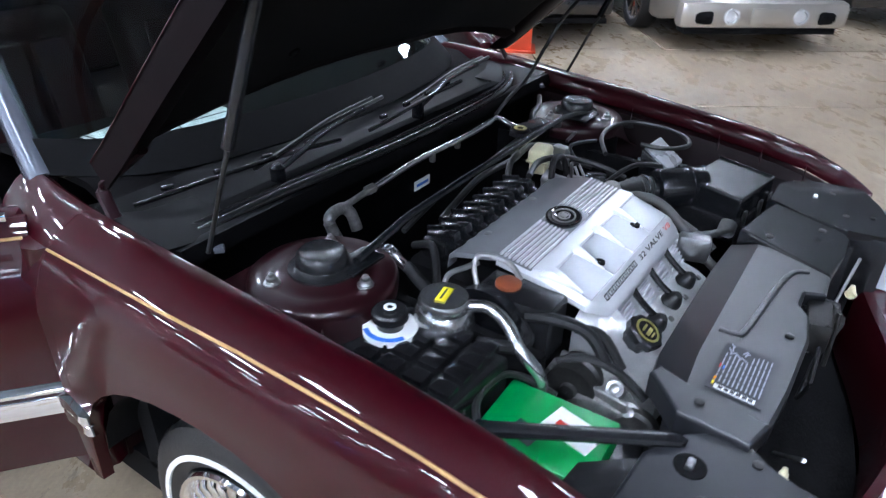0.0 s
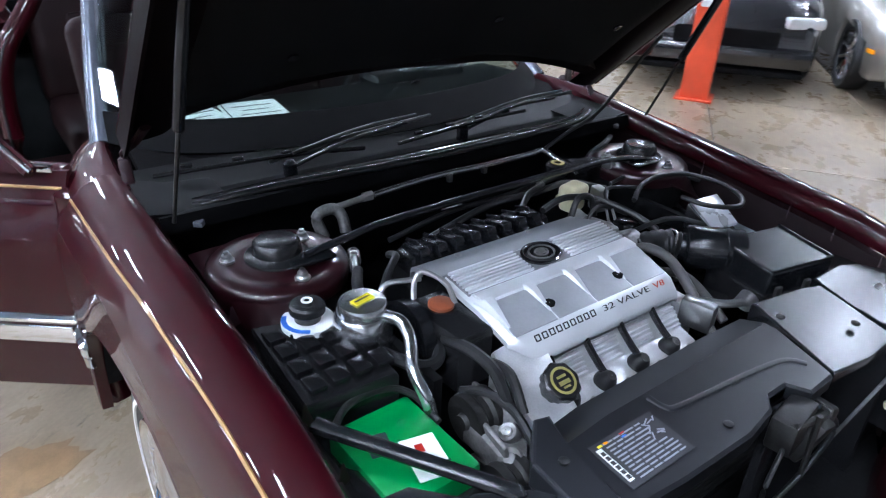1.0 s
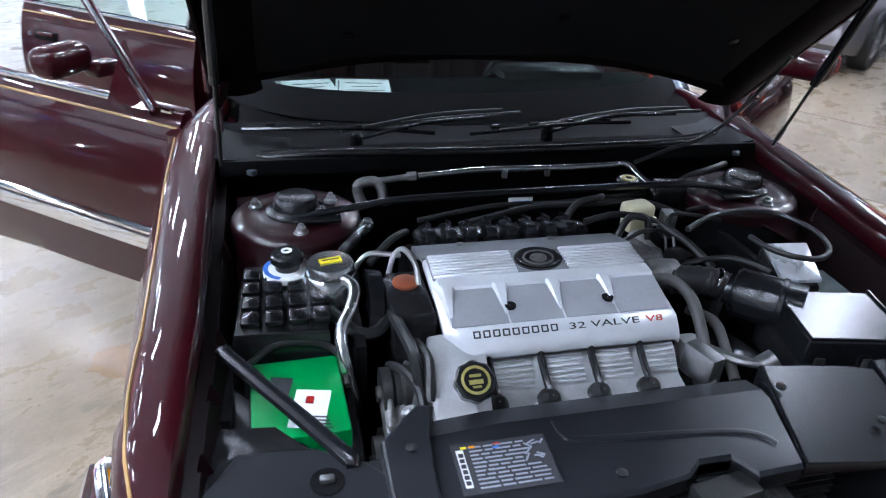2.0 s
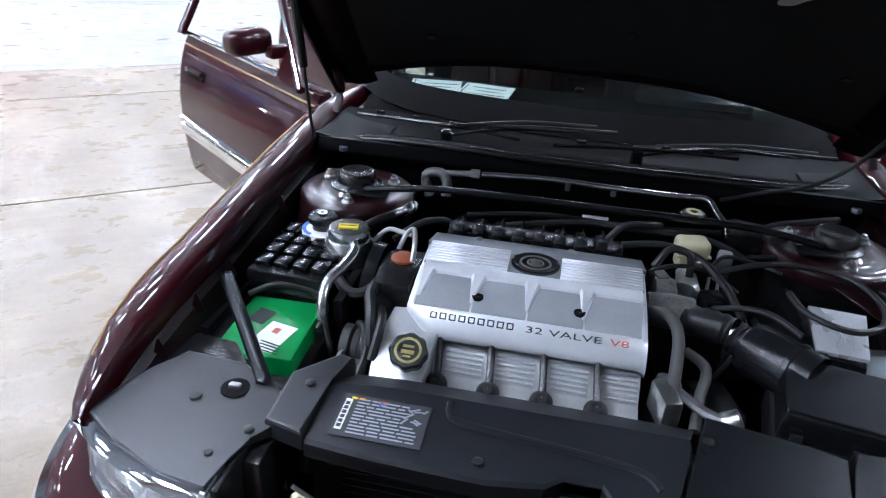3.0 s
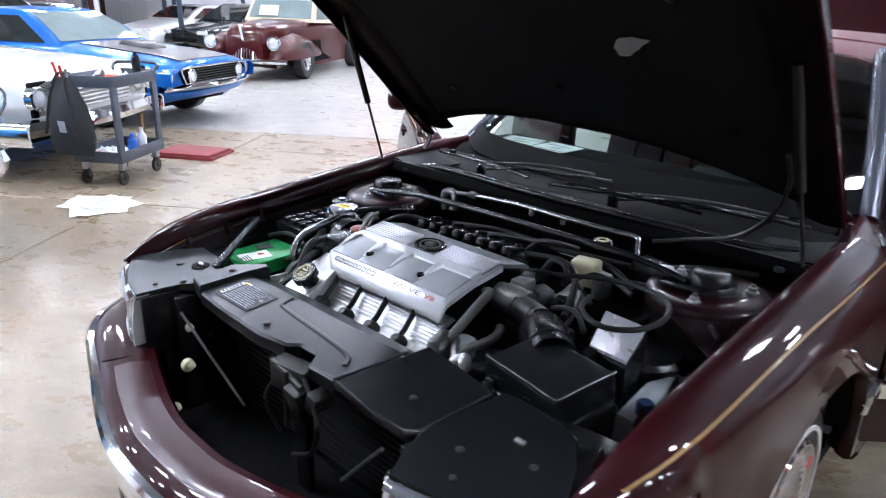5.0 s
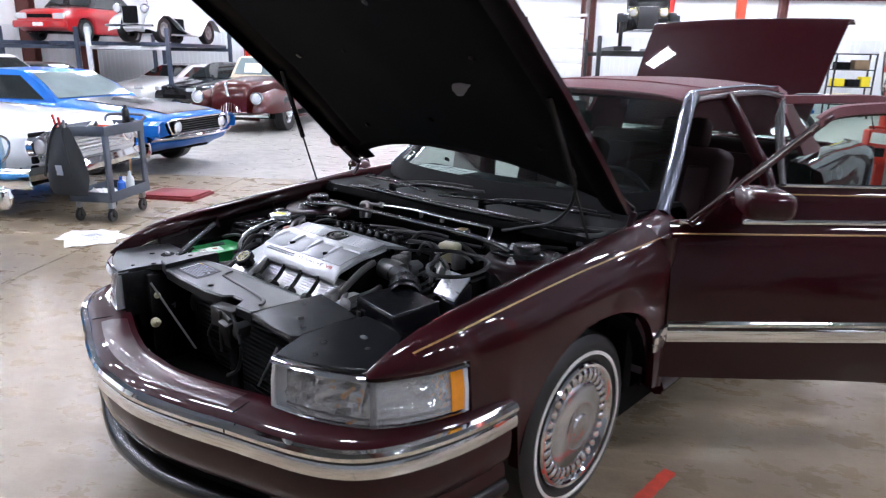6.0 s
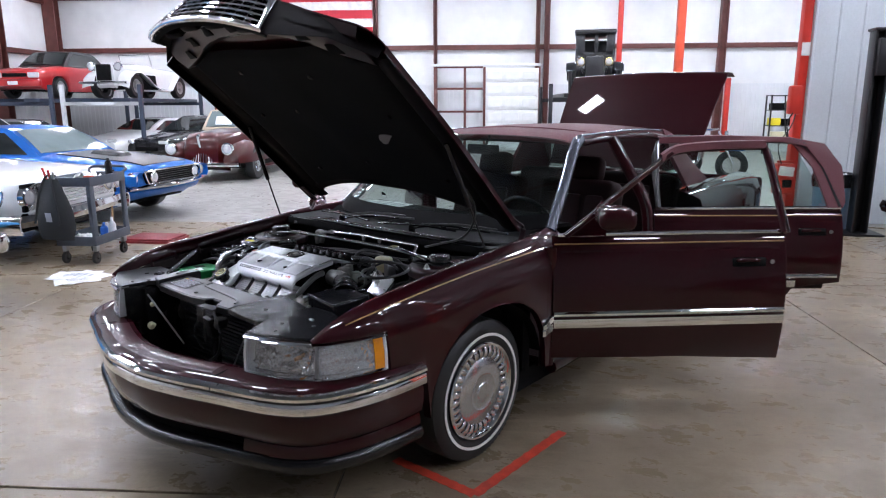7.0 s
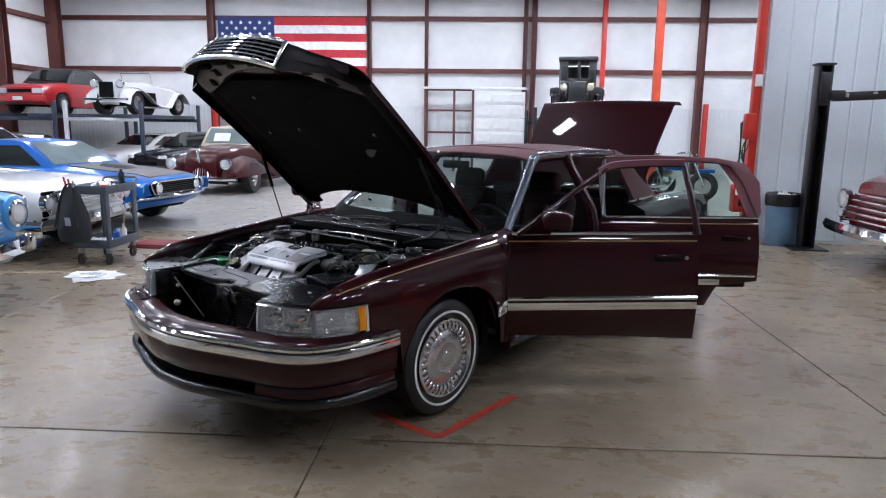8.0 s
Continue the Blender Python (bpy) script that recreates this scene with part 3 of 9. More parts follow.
def section(w, zt, zb, crown=0.03, belt=0.10):
    pts = [(0.0, zt + crown), (0.45 * w, zt + crown * 0.8), (0.78 * w, zt + crown * 0.15), (0.92 * w, zt - belt * 0.35), (0.985 * w, zt - belt), (w, zt - belt - 0.14), (w * 0.985, max(zb + 0.03, zt - 0.5)), (w * 0.95, zb)]
    return pts + [(0.0, zb + 0.02)]


def parked_car(name, label, nose, heading, L, W, H, paint, tops, axles, wheel_r=0.32, rim=None, cabin=(), glass=None, roof=None, ground=0.0, widths=None, belt_drop=0.10, clearance=0.2, white=False, rim_r=0.2, z=0.0, chin=0.34, side_glass=None):
    """Nose at hall (u, v), heading in degrees in the hall's plan. tops: heights of hood, cowl and deck along the length."""
    glass, rim = glass or DARK_GLASS, rim or CHROME
    car = thing(name, label, "car", Matrix.Translation(hall(*nose, z)) @ Matrix.Rotation(HALL + radians(heading + 90), 4, "Z"), "parked cars")
    widths = widths or [(0, 0.80), (0.1, 0.92), (0.25, 0.99), (0.6, 1.0), (0.9, 0.96), (1, 0.86)]
    ys = sorted({0.0, 0.03, 0.08, *(L * k / 22 for k in range(1, 22)), L - 0.05, L, *(a + wheel_r * 1.22 * math.cos(math.pi * k / 10) for a in axles for k in range(11))})
    rows = []
    for y in ys:
        zb = max(clearance, lerp([(0, chin), (0.10, chin - 0.07), (0.45, clearance)], y), lerp([(L - 0.5, clearance), (L, 0.36)], y))
        for a in axles:
            d = abs(y - a)
            if d < wheel_r * 1.2:
                zb = max(zb, wheel_r + math.sqrt((wheel_r * 1.2) ** 2 - d * d) - 0.02)
        zt = lerp(tops, y)
        w = 0.5 * W * lerp(widths, y / L)
        zb = min(zb, zt - 0.16)
        half = section(w, zt, zb, belt=belt_drop)
        rows.append([Vector((x, y, q)) for x, q in half] + [Vector((-x, y, q)) for x, q in half[-2:0:-1]])
    bm = nb()
    g = net(bm, rows, close=True)
    bm.faces.new(g[0])
    bm.faces.new(g[-1][::-1])
    body = part("body", bm, paint, car, angle=50)
    bm = nb()
    box(bm, (0, L * 0.5, wheel_r + 0.12), (W * 0.80, L * 0.86, 0.42))
    part("underside", bm, DARK, car)
    for a in axles:
        for s in (-1, 1):
            road_wheel(car, Vector((s * (W * 0.5 - 0.13), a, wheel_r)), wheel_r, 0.21, rim_r, rim, white, s)
    if cabin:
        y0, y1, y2, y3, wb, wt = cabin
        zb = [lerp(tops, y) - 0.02 for y in (y0, y3)]
        bm = nb()
        # side profile, lofted across the width
        prof = [(y0, zb[0]), (y0 + (y1 - y0) * 0.5, zb[0] + (H - zb[0]) * 0.55), (y1, H - 0.02), (y1 + 0.15, H), ((y1 + y2) / 2, H + 0.01), (y2 - 0.15, H - 0.005), (y2, H - 0.03), (y2 + (y3 - y2) * 0.5, zb[1] + (H - zb[1]) * 0.55), (y3, zb[1])]
        grid = []
        for y, q in prof:
            f = max(0.0, min(1.0, (q - zb[0]) / (H - zb[0])))
            w = wb + (wt - wb) * f
            grid.append([Vector((x * w, y, q + (0.02 * (1 - x * x) if f > 0.9 else 0))) for x in (-1, -0.6, 0, 0.6, 1)] )
        g = net(bm, grid)
        for s in (0, -1):
            ring = [r[s] for r in g]
            bm.faces.new(ring)
        part("roof", bm, roof or paint, car, angle=60)

        def lift(p, n, d=0.006):
            return Vector(p) + Vector(n) * d
        # front and rear panes
        for name_, (ya, za), (yb, q2), n in (("windshield", (y0, zb[0]), (y1, H), -1), ("rear_window", (y3, zb[1]), (y2, H), 1)):
            bm = nb()
            f0, f1 = 0.14, 0.90
            rows = []
            for f in (f0, 0.5, f1):
                w = (wb + (wt - wb) * f) * 0.90
                yy = ya + (yb - ya) * f
                zz = za + (q2 - za) * (f if abs(f - 0.5) > 0.01 else 0.55)
                rows.append([Vector((x * w, yy + n * 0.012, zz + 0.012)) for x in (-1, 0, 1)])
            shell(bm, rows, (0, -n * 0.006, -0.006))
            part(name_, bm, glass, car)
        for s in (-1, 1):
            bm = nb()
            ya, yb, yc, yd = y0 + (y1 - y0) * 0.35, y1 + 0.05, y2 - 0.02, y2 + (y3 - y2) * 0.4
            q0, q1 = zb[0] + 0.05, H - 0.07
            w0, w1 = wb + (wt - wb) * 0.1, wb + (wt - wb) * 0.86
            shell(bm, [[(s * (w0 + 0.008), ya + (yd - ya) * t, q0) for t in (0, 0.5, 1)], [(s * (w1 + 0.008), yb + (yc - yb) * t, q1) for t in (0, 0.5, 1)]], (-s * 0.006, 0, 0))
            part("side_window", bm, side_glass or glass, car)
    return car


def round_lamp(car, c, r, rim=CHROME, tilt=0):
    m = Matrix.Translation(c) @ Matrix.Rotation(radians(90 + tilt), 4, "X")
    bm = nb()
    lathe(bm, [(r * 1.0, -0.05), (r * 1.25, -0.05), (r * 1.25, 0.01), (r * 1.05, 0.02), (r, 0.0)], m, 24, ring=True)
    lamp = part("headlight", bm, rim, car, "chrome lamp ring")
    bm = nb()
    lathe(bm, [(r * 1.02, -0.02), (r * 0.8, 0.018), (r * 0.4, 0.03), (0.002, 0.034)], m, 24)
    part("lens", bm, HEADLAMP, lamp)


def bar_bumper(car, L0, w, y, z, h=0.09, bow=0.12, material=CHROME):
    bm = nb()
    rows = []
    for k in range(13):
        x = -w + 2 * w * k / 12
        yy = y + bow * (x / w) ** 2
        rows.append([Vector((x, yy + a, z + b)) for a, b in ((0.05, -h / 2), (0.0, -h / 2 * 0.8), (-0.03, 0), (0.0, h / 2 * 0.8), (0.05, h / 2))])
    net(bm, rows, close=True)
    bm.faces.ensure_lookup_table()
    part("bumper", bm, material, car, "polished bumper")


def plate_part(car, name, c, s, material, rot=None, bevel=0.01, label=""):
    bm = nb()
    box(bm, c, s, rot, bevel)
    return part(name, bm, material, car, label)


BLUE = mat("bright_blue_paint", (0.003, 0.115, 0.42), 0.35, 0.0, 0.55, 0.1, spec=0.1)
SATIN = mat("black_stripe_paint", (0.02, 0.02, 0.022), 0.35, 0.0, 0.5, 0.2)
IVORY = mat("white_car_paint", (0.78, 0.79, 0.78), 0.3, 0.0, 1.0, 0.05)
PALE_BLUE = mat("pale_blue_paint", (0.42, 0.55, 0.63), 0.3, 0.1, 1.0, 0.08)
SKY = mat("light_blue_paint", (0.05, 0.28, 0.62), 0.3, 0.1, 1.0, 0.08)
BROWN = mat("oxblood_paint", (0.055, 0.005, 0.005), 0.35, 0.0, 0.6, 0.15, spec=0.1)
TAN = mat("tan_canvas", (0.62, 0.50, 0.36), 0.8, bump=0.3)
SILVER = mat("silver_paint", (0.50, 0.47, 0.42), 0.32, 0.6, 1.0, 0.06)
NIGHT = mat("black_paint", (0.010, 0.010, 0.012), 0.25, 0.0, 1.0, 0.2)
GREYCAR = mat("grey_paint", (0.30, 0.28, 0.30), 0.32, 0.5, 1.0, 0.1)
CHERRY = mat("cherry_paint", (0.48, 0.012, 0.015), 0.3, 0.0, 1.0, 0.1)

# blue coupe with a black striped hood
c = parked_car("blue_coupe", "bright blue muscle coupe with black hood stripes and chrome bumper", (-3.22, 6.98), -8, 4.75, 1.83, 1.28, BLUE, [(0, 0.69), (0.06, 0.745), (0.30, 0.79), (1.55, 0.90), (3.2, 0.93), (4.6, 0.92), (4.75, 0.80)], (0.98, 3.72), 0.33, CHROME, (1.45, 2.10, 3.0, 4.0, 0.78, 0.58), PALE_GLASS, chin=0.47, side_glass=DARK_GLASS, belt_drop=0.07, widths=[(0, 0.84), (0.03, 0.93), (0.1, 0.97), (0.3, 0.99), (0.6, 1.0), (0.9, 0.96), (1, 0.86)])
bm = nb()
slab(bm, [(-0.60, 0.53), (0.60, 0.53), (0.66, 0.66), (0.60, 0.70), (-0.60, 0.70), (-0.66, 0.66)], -0.02, 0.05, 0, 0, Matrix.Rotation(radians(90), 4, "X"))
grille = part("grille", bm, DARK, c, "black recessed grille")
bm = nb()
hose(bm, [(x, -0.055, q) for x, q in ((-0.60, 0.53), (0.0, 0.528), (0.60, 0.53), (0.665, 0.66), (0.60, 0.705), (0, 0.71), (-0.60, 0.705), (-0.665, 0.66), (-0.60, 0.53))], 0.012, 6, 3)
part("grille_frame", bm, CHROME, grille, "bright grille surround")
for k in range(5):
    bm = nb()
    box(bm, (0, -0.052, 0.555 + 0.03 * k), (1.15, 0.008, 0.006))
    part("grille_bar", bm, SATIN, grille)
for s in (-1, 1):
    round_lamp(c, (s * 0.79, 0.03, 0.615), 0.070)
    round_lamp(c, (s * 0.50, -0.06, 0.615), 0.066)
    bm = nb()
    rows = [[Vector((s * x, y, q)) for x, q in ((0.70, 0.70), (0.80, 0.705), (0.875, 0.66), (0.885, 0.58), (0.86, 0.52))] for y in (-0.06, 0.10, 0.35)]
    shell(bm, rows, (-s * 0.012, 0, -0.006))
    part("fender_cap", bm, BLUE, c)
bar_bumper(c, 0, 0.89, -0.11, 0.485, 0.075, 0.16)
bm = nb()
rows = [[Vector((x, y + 0.10 * (x / 0.84) ** 2, q)) for x in (-0.84, -0.5, 0, 0.5, 0.84)] for y, q in ((0.0, 0.47), (-0.02, 0.42), (0.03, 0.36), (0.12, 0.32))]
shell(bm, rows, (0, 0.02, 0.01))
part("valance", bm, BLUE, c, "blue front valance")
bm = nb()
rows = [[Vector((x, y, lerp([(0, 0.69), (0.06, 0.745), (0.30, 0.79), (1.55, 0.90)], y) + 0.036 - abs(x) * 0.012)) for x in (-0.50, -0.2, 0.2, 0.50)] for y in (0.08, 0.3, 0.7, 1.1, 1.45)]
shell(bm, rows, (0, 0, -0.012))
part("hood_stripe", bm, SATIN, c, "satin black hood panel")
bm = nb()
box(bm, (0, 0.95, 0.905), (0.34, 0.5, 0.07), (5, 0, 0), 0.03, taper=0.8)
part("hood_scoop", bm, SATIN, c)

# white full-size car with pale blue sculpted flanks
c = parked_car("white_sedan", "white full-size classic car with pale blue flanks and chrome trim", (-3.28, 4.75), 0, 5.3, 2.0, 1.38, IVORY, [(0, 0.80), (0.12, 0.87), (1.7, 0.96), (3.7, 0.98), (5.2, 0.92), (5.3, 0.8)], (0.95, 3.95), 0.34, CHROME, (1.75, 2.25, 3.4, 4.0, 0.82, 0.66), PALE_GLASS, white=True, chin=0.42, belt_drop=0.06)
for s in (-1, 1):
    bm = nb()
    rows = [[Vector((s * (1.004 + d), y, q)) for q, d in ((0.80, 0.0), (0.76, 0.010), (0.66, -0.006), (0.56, -0.002), (0.47, 0.014))] for y in (0.18, 0.26, 0.42, 0.54)]
    shell(bm, rows, (-s * 0.02, 0, 0))
    flank = part("flank_panel", bm, PALE_BLUE, c, "pale blue sculpted fender side")
    bm = nb()
    hose(bm, [(s * 1.012, 1.55, 0.845), (s * 1.016, 0.60, 0.83), (s * 1.01, 0.22, 0.805), (s * 1.012, 0.10, 0.74), (s * 1.02, 0.15, 0.60), (s * 1.03, 0.34, 0.49), (s * 1.03, 0.55, 0.46)], 0.012, 8)
    part("flank_trim", bm, CHROME, flank, "chrome fender edge")
    bm = nb()
    box(bm, (s * 1.01, 0.36, 0.70), (0.008, 0.13, 0.012), None, 0.003)
    part("script_bar", bm, CHROME, flank)
    bm = nb()
    rows = [[Vector((s * (1.01 + d), y, q)) for q, d in ((0.50, 0.0), (0.46, 0.03), (0.38, 0.03), (0.32, 0.0))] for y in (-0.06, 0.2, 0.5, 0.56)]
    shell(bm, rows, (-s * 0.02, 0, 0))
    part("bumper_wing", bm, CHROME, c, "chrome wrap of the bumper")
    round_lamp(c, (s * 0.82, -0.03, 0.68), 0.080)
    round_lamp(c, (s * 0.60, -0.04, 0.68), 0.080)
for k in range(7):
    bm = nb()
    box(bm, (0, -0.015, 0.56 + 0.036 * k), (1.02, 0.03, 0.012))
    part("grille_bar", bm, CHROME, c)
plate_part(c, "grille_recess", (0, 0.02, 0.665), (1.70, 0.04, 0.28), DARK)
bar_bumper(c, 0, 0.99, -0.12, 0.44, 0.15)
plate_part(c, "valance", (0, 0.12, 0.36), (1.7, 0.1, 0.10), DARK, bevel=0.03)

# light blue car, nose only in view
c = parked_car("blue_sedan", "light blue classic car with round headlights and chrome bumper", (-2.78, 1.95), 0, 5.0, 1.9, 1.40, SKY, [(0, 0.88), (0.12, 0.95), (1.6, 0.97), (3.5, 0.97), (5.0, 0.85)], (0.9, 3.75), 0.33, CHROME, (1.65, 2.15, 3.2, 3.8, 0.78, 0.62), PALE_GLASS)
for s in (-1, 1):
    round_lamp(c, (s * 0.76, -0.03, 0.74), 0.10)
    bm = nb()
    lathe(bm, [(0.17, 0.30), (0.19, 0.10), (0.165, -0.02), (0.13, -0.04)], Matrix.Translation((s * 0.76, 0.0, 0.74)) @ Matrix.Rotation(radians(90), 4, "X") @ Matrix.Scale(-1, 4, (0, 0, 1)), 24)
    part("lamp_hood", bm, SKY, c, "blue headlight pod")
    bm = nb()
    box(bm, (s * 0.62, -0.20, 0.50), (0.09, 0.12, 0.16), None, 0.03, seg=3)
    part("overrider", bm, CHROME, c, "chrome overrider")
bar_bumper(c, 0, 0.95, -0.14, 0.44, 0.17)
for k in range(6):
    bm = nb()
    box(bm, (0, -0.01, 0.56 + 0.04 * k), (1.1, 0.04, 0.014))
    part("grille_bar", bm, CHROME, c)

# oxblood saloon of the forties
c = parked_car("oxblood_convertible", "oxblood vintage convertible with tan top and chrome grille", (-4.6, 11.25), -94, 5.0, 1.85, 1.48, BROWN, [(0, 0.78), (0.12, 0.98), (1.5, 1.05), (3.4, 1.02), (4.7, 0.85), (5.0, 0.6)], (0.85, 3.85), 0.36, CHROME, (1.6, 1.95, 3.2, 3.8, 0.76, 0.68), PALE_GLASS, TAN, widths=[(0, 0.40), (0.1, 0.52), (0.25, 0.66), (0.4, 0.82), (0.7, 0.86), (1, 0.6)], white=False)
for s in (-1, 1):
    bm = nb()
    prof = [(-0.06, 0.34, 0.02), (-0.02, 0.62, 0.17), (0.25, 0.80, 0.24), (0.7, 0.86, 0.26), (1.2, 0.80, 0.24), (1.7, 0.62, 0.18), (2.0, 0.48, 0.08)]
    rows = []
    for y, q, w in prof:
        rows.append([Vector((s * (0.66 + w * math.cos(math.pi * k / 8)), y, 0.42 + (q - 0.42) * math.sin(math.pi * k / 8))) for k in range(9)])
    shell(bm, rows, (0, 0, -0.02))
    part("fender", bm, BROWN, c, angle=60)
    round_lamp(c, (s * 0.62, -0.08, 0.70), 0.10)
bm = nb()
for k in range(11):
    a = -0.30 + 0.06 * k
    rod(bm, (a, -0.05 + a * a * 0.6, 0.36), (a * 0.8, 0.03 + a * a * 0.5, 0.68), 0.012, seg=6)
part("grille", bm, CHROME, c, "chrome bar grille")
plate_part(c, "grille_recess", (0, 0.04, 0.52), (0.62, 0.06, 0.36), DARK, bevel=0.02)
plate_part(c, "hood_trim", (0, -0.02, 0.86), (0.05, 0.10, 0.26), CHROME, (20, 0, 0), 0.01)
bar_bumper(c, 0, 0.86, -0.20, 0.38, 0.10)
plate_part(c, "dash_card", (-0.25, 1.70, 1.24), (0.40, 0.012, 0.22), WHITE, (-30, 0, 0), 0.0, "white card behind the windshield")

# cars under and on the four-post lift
for nose, head, nm, lb, pt, top, dims in (
    ((-9.9, 16.4), -110, "white_sports_car", "low white sports car under a lift", IVORY, None, (4.5, 1.85, 1.20)),
    ((-8.0, 15.6), -110, "green_coupe", "dark coupe parked under a lift", NIGHT, None, (4.5, 1.8, 1.28)),
    ((-8.0, 12.6), -20, "grey_roadster", "grey convertible with black canvas top", GREYCAR, SATIN, (4.3, 1.8, 1.25)),
    ((-6.6, 9.6), -10, "white_wagon", "white car parked behind the blue coupe", IVORY, None, (4.6, 1.8, 1.45)),
):
    L, W, H = dims
    c = parked_car(nm, lb, nose, head, L, W, H, pt, [(0, 0.56), (0.15, 0.66), (1.3, 0.84), (3.2, 0.88), (L - 0.1, 0.9), (L, 0.7)], (0.9, L - 0.95), 0.32, STEEL, (1.2, 2.0, 2.9, 3.7, 0.78, 0.58), DARK_GLASS, top)
    for s in (-1, 1):
        plate_part(c, "headlight", (s * 0.60, 0.03, 0.60), (0.26, 0.08, 0.09), HEADLAMP, (0, 0, s * 18), 0.02)
    plate_part(c, "grille", (0, -0.005, 0.42), (0.8, 0.04, 0.10), DARK)
LIFT_Z = 1.80
c = parked_car("red_cabriolet", "small red cabriolet parked on top of a lift", (-11.95, 16.2), -91, 4.0, 1.70, 1.40, CHERRY, [(0, 0.72), (0.1, 0.80), (1.2, 0.93), (3.3, 0.95), (3.9, 0.90), (4.0, 0.8)], (0.8, 3.25), 0.30, STEEL, (1.15, 1.75, 2.9, 3.4, 0.72, 0.58), DARK_GLASS, SATIN, z=LIFT_Z)
for s in (-1, 1):
    plate_part(c, "headlight", (s * 0.56, -0.005, 0.64), (0.34, 0.05, 0.15), HEADLAMP, None, 0.03)
plate_part(c, "grille", (0, -0.004, 0.64), (0.72, 0.04, 0.10), DARK, None, 0.01)
plate_part(c, "bumper", (0, -0.03, 0.42), (1.56, 0.16, 0.20), CHERRY, None, 0.05)
plate_part(c, "plate", (0, -0.12, 0.42), (0.30, 0.012, 0.10), WHITE)

# cream roadster on the lift
c = parked_car("cream_roadster", "cream open vintage roadster with flowing fenders on a lift", (-9.38, 16.3), -94, 3.7, 1.30, 1.15, IVORY, [(0, 0.86), (0.1, 0.92), (1.5, 0.97), (1.7, 0.90), (2.9, 0.86), (3.3, 0.80), (3.7, 0.6)], (0.55, 2.95), 0.34, STEEL, (), None, z=LIFT_Z, widths=[(0, 0.42), (0.3, 0.58), (0.5, 0.85), (0.8, 0.85), (1, 0.6)], rim_r=0.2)
for s in (-1, 1):
    bm = nb()
    rows = []
    for y, q in ((-0.02, 0.36), (0.1, 0.62), (0.35, 0.78), (0.65, 0.80), (1.0, 0.66), (1.4, 0.42), (1.8, 0.32), (2.3, 0.32), (2.55, 0.56), (2.8, 0.78), (3.1, 0.80), (3.35, 0.64), (3.5, 0.45)):
        rows.append([Vector((s * (0.36 + 0.36 * k / 4), y, q - 0.07 * (k / 4) ** 2)) for k in range(5)])
    shell(bm, rows, (0, 0, -0.025))
    part("fender", bm, IVORY, c, angle=60)
    round_lamp(c, (s * 0.40, 0.02, 0.86), 0.10)
bm = nb()
box(bm, (0, -0.03, 0.70), (0.42, 0.08, 0.44), bevel=0.02)
part("radiator", bm, DARK, c)
bar_bumper(c, 0, 0.70, -0.18, 0.42, 0.07, 0.03)
bm = nb()
for s in (-1, 1):
    rod(bm, (s * 0.48, 1.62, 0.94), (s * 0.48, 1.50, 1.26), 0.014, seg=6)
rod(bm, (-0.48, 1.50, 1.26), (0.48, 1.50, 1.26), 0.014, seg=6)
part("windshield_frame", bm, CHROME, c)

# row on the driver's side: black car, silver coupe, another beyond
c = parked_car("black_car", "black car parked on concrete beside a red post", (5.75, -0.12), 180, 4.8, 1.85, 1.42, NIGHT, [(0, 0.66), (0.12, 0.78), (1.3, 0.96), (3.4, 1.0), (4.7, 0.98), (4.8, 0.8)], (0.95, 3.75), 0.34, STEEL, (1.25, 2.0, 3.3, 4.2, 0.82, 0.64), DARK_GLASS)
plate_part(c, "grille", (0, 0.0, 0.50), (0.9, 0.05, 0.16), DARK, None, 0.03)
for s in (-1, 1):
    plate_part(c, "headlight", (s * 0.62, 0.06, 0.66), (0.34, 0.14, 0.10), HEADLAMP, (0, 0, s * 20), 0.03)
plate_part(c, "bumper", (0, -0.02, 0.36), (1.5, 0.14, 0.18), NIGHT, None, 0.05)
plate_part(c, "splitter", (0, 0.02, 0.22), (1.4, 0.16, 0.05), DARK, None, 0.01)
c = parked_car("silver_coupe", "silver sports coupe with round fog lights in the bumper", (5.55, -2.25), 182, 4.9, 1.89, 1.30, SILVER, [(0, 0.50), (0.12, 0.62), (0.5, 0.72), (1.5, 0.92), (3.2, 0.95), (4.8, 1.0), (4.9, 0.8)], (1.0, 3.57), 0.33, CHROME, (1.4, 2.3, 2.9, 4.1, 0.80, 0.56), DARK_GLASS, rim_r=0.24)
plate_part(c, "bumper", (0, -0.02, 0.34), (1.66, 0.20, 0.26), SILVER, None, 0.07)
plate_part(c, "splitter", (0, 0.03, 0.19), (1.5, 0.2, 0.06), DARK, None, 0.01)
for s in (-1, 1):
    bm = nb()
    lathe(bm, [(0.075, -0.03), (0.075, 0.012), (0.055, 0.016), (0.05, 0.0), (0.001, 0.004)], Matrix.Translation((s * 0.34, -0.12, 0.33)) @ Matrix.Rotation(radians(90), 4, "X"), 24)
    part("fog_light", bm, HEADLAMP, c)
    plate_part(c, "air_intake", (s * 0.66, -0.085, 0.32), (0.30, 0.08, 0.12), DARK, (0, 0, s * 14), 0.03)
    plate_part(c, "headlight", (s * 0.62, 0.16, 0.60), (0.40, 0.24, 0.06), SATIN, (-25, 0, s * 16), 0.02)
    plate_part(c, "side_marker", (s * 0.885, 0.42, 0.46), (0.02, 0.14, 0.04), AMBER, (0, 0, s * -10), 0.005)
plate_part(c, "nose_vent", (0, 0.02, 0.52), (0.50, 0.06, 0.06), DARK, None, 0.02)
plate_part(c, "plate", (0, -0.13, 0.34), (0.30, 0.02, 0.14), SILVER, None, 0.005)
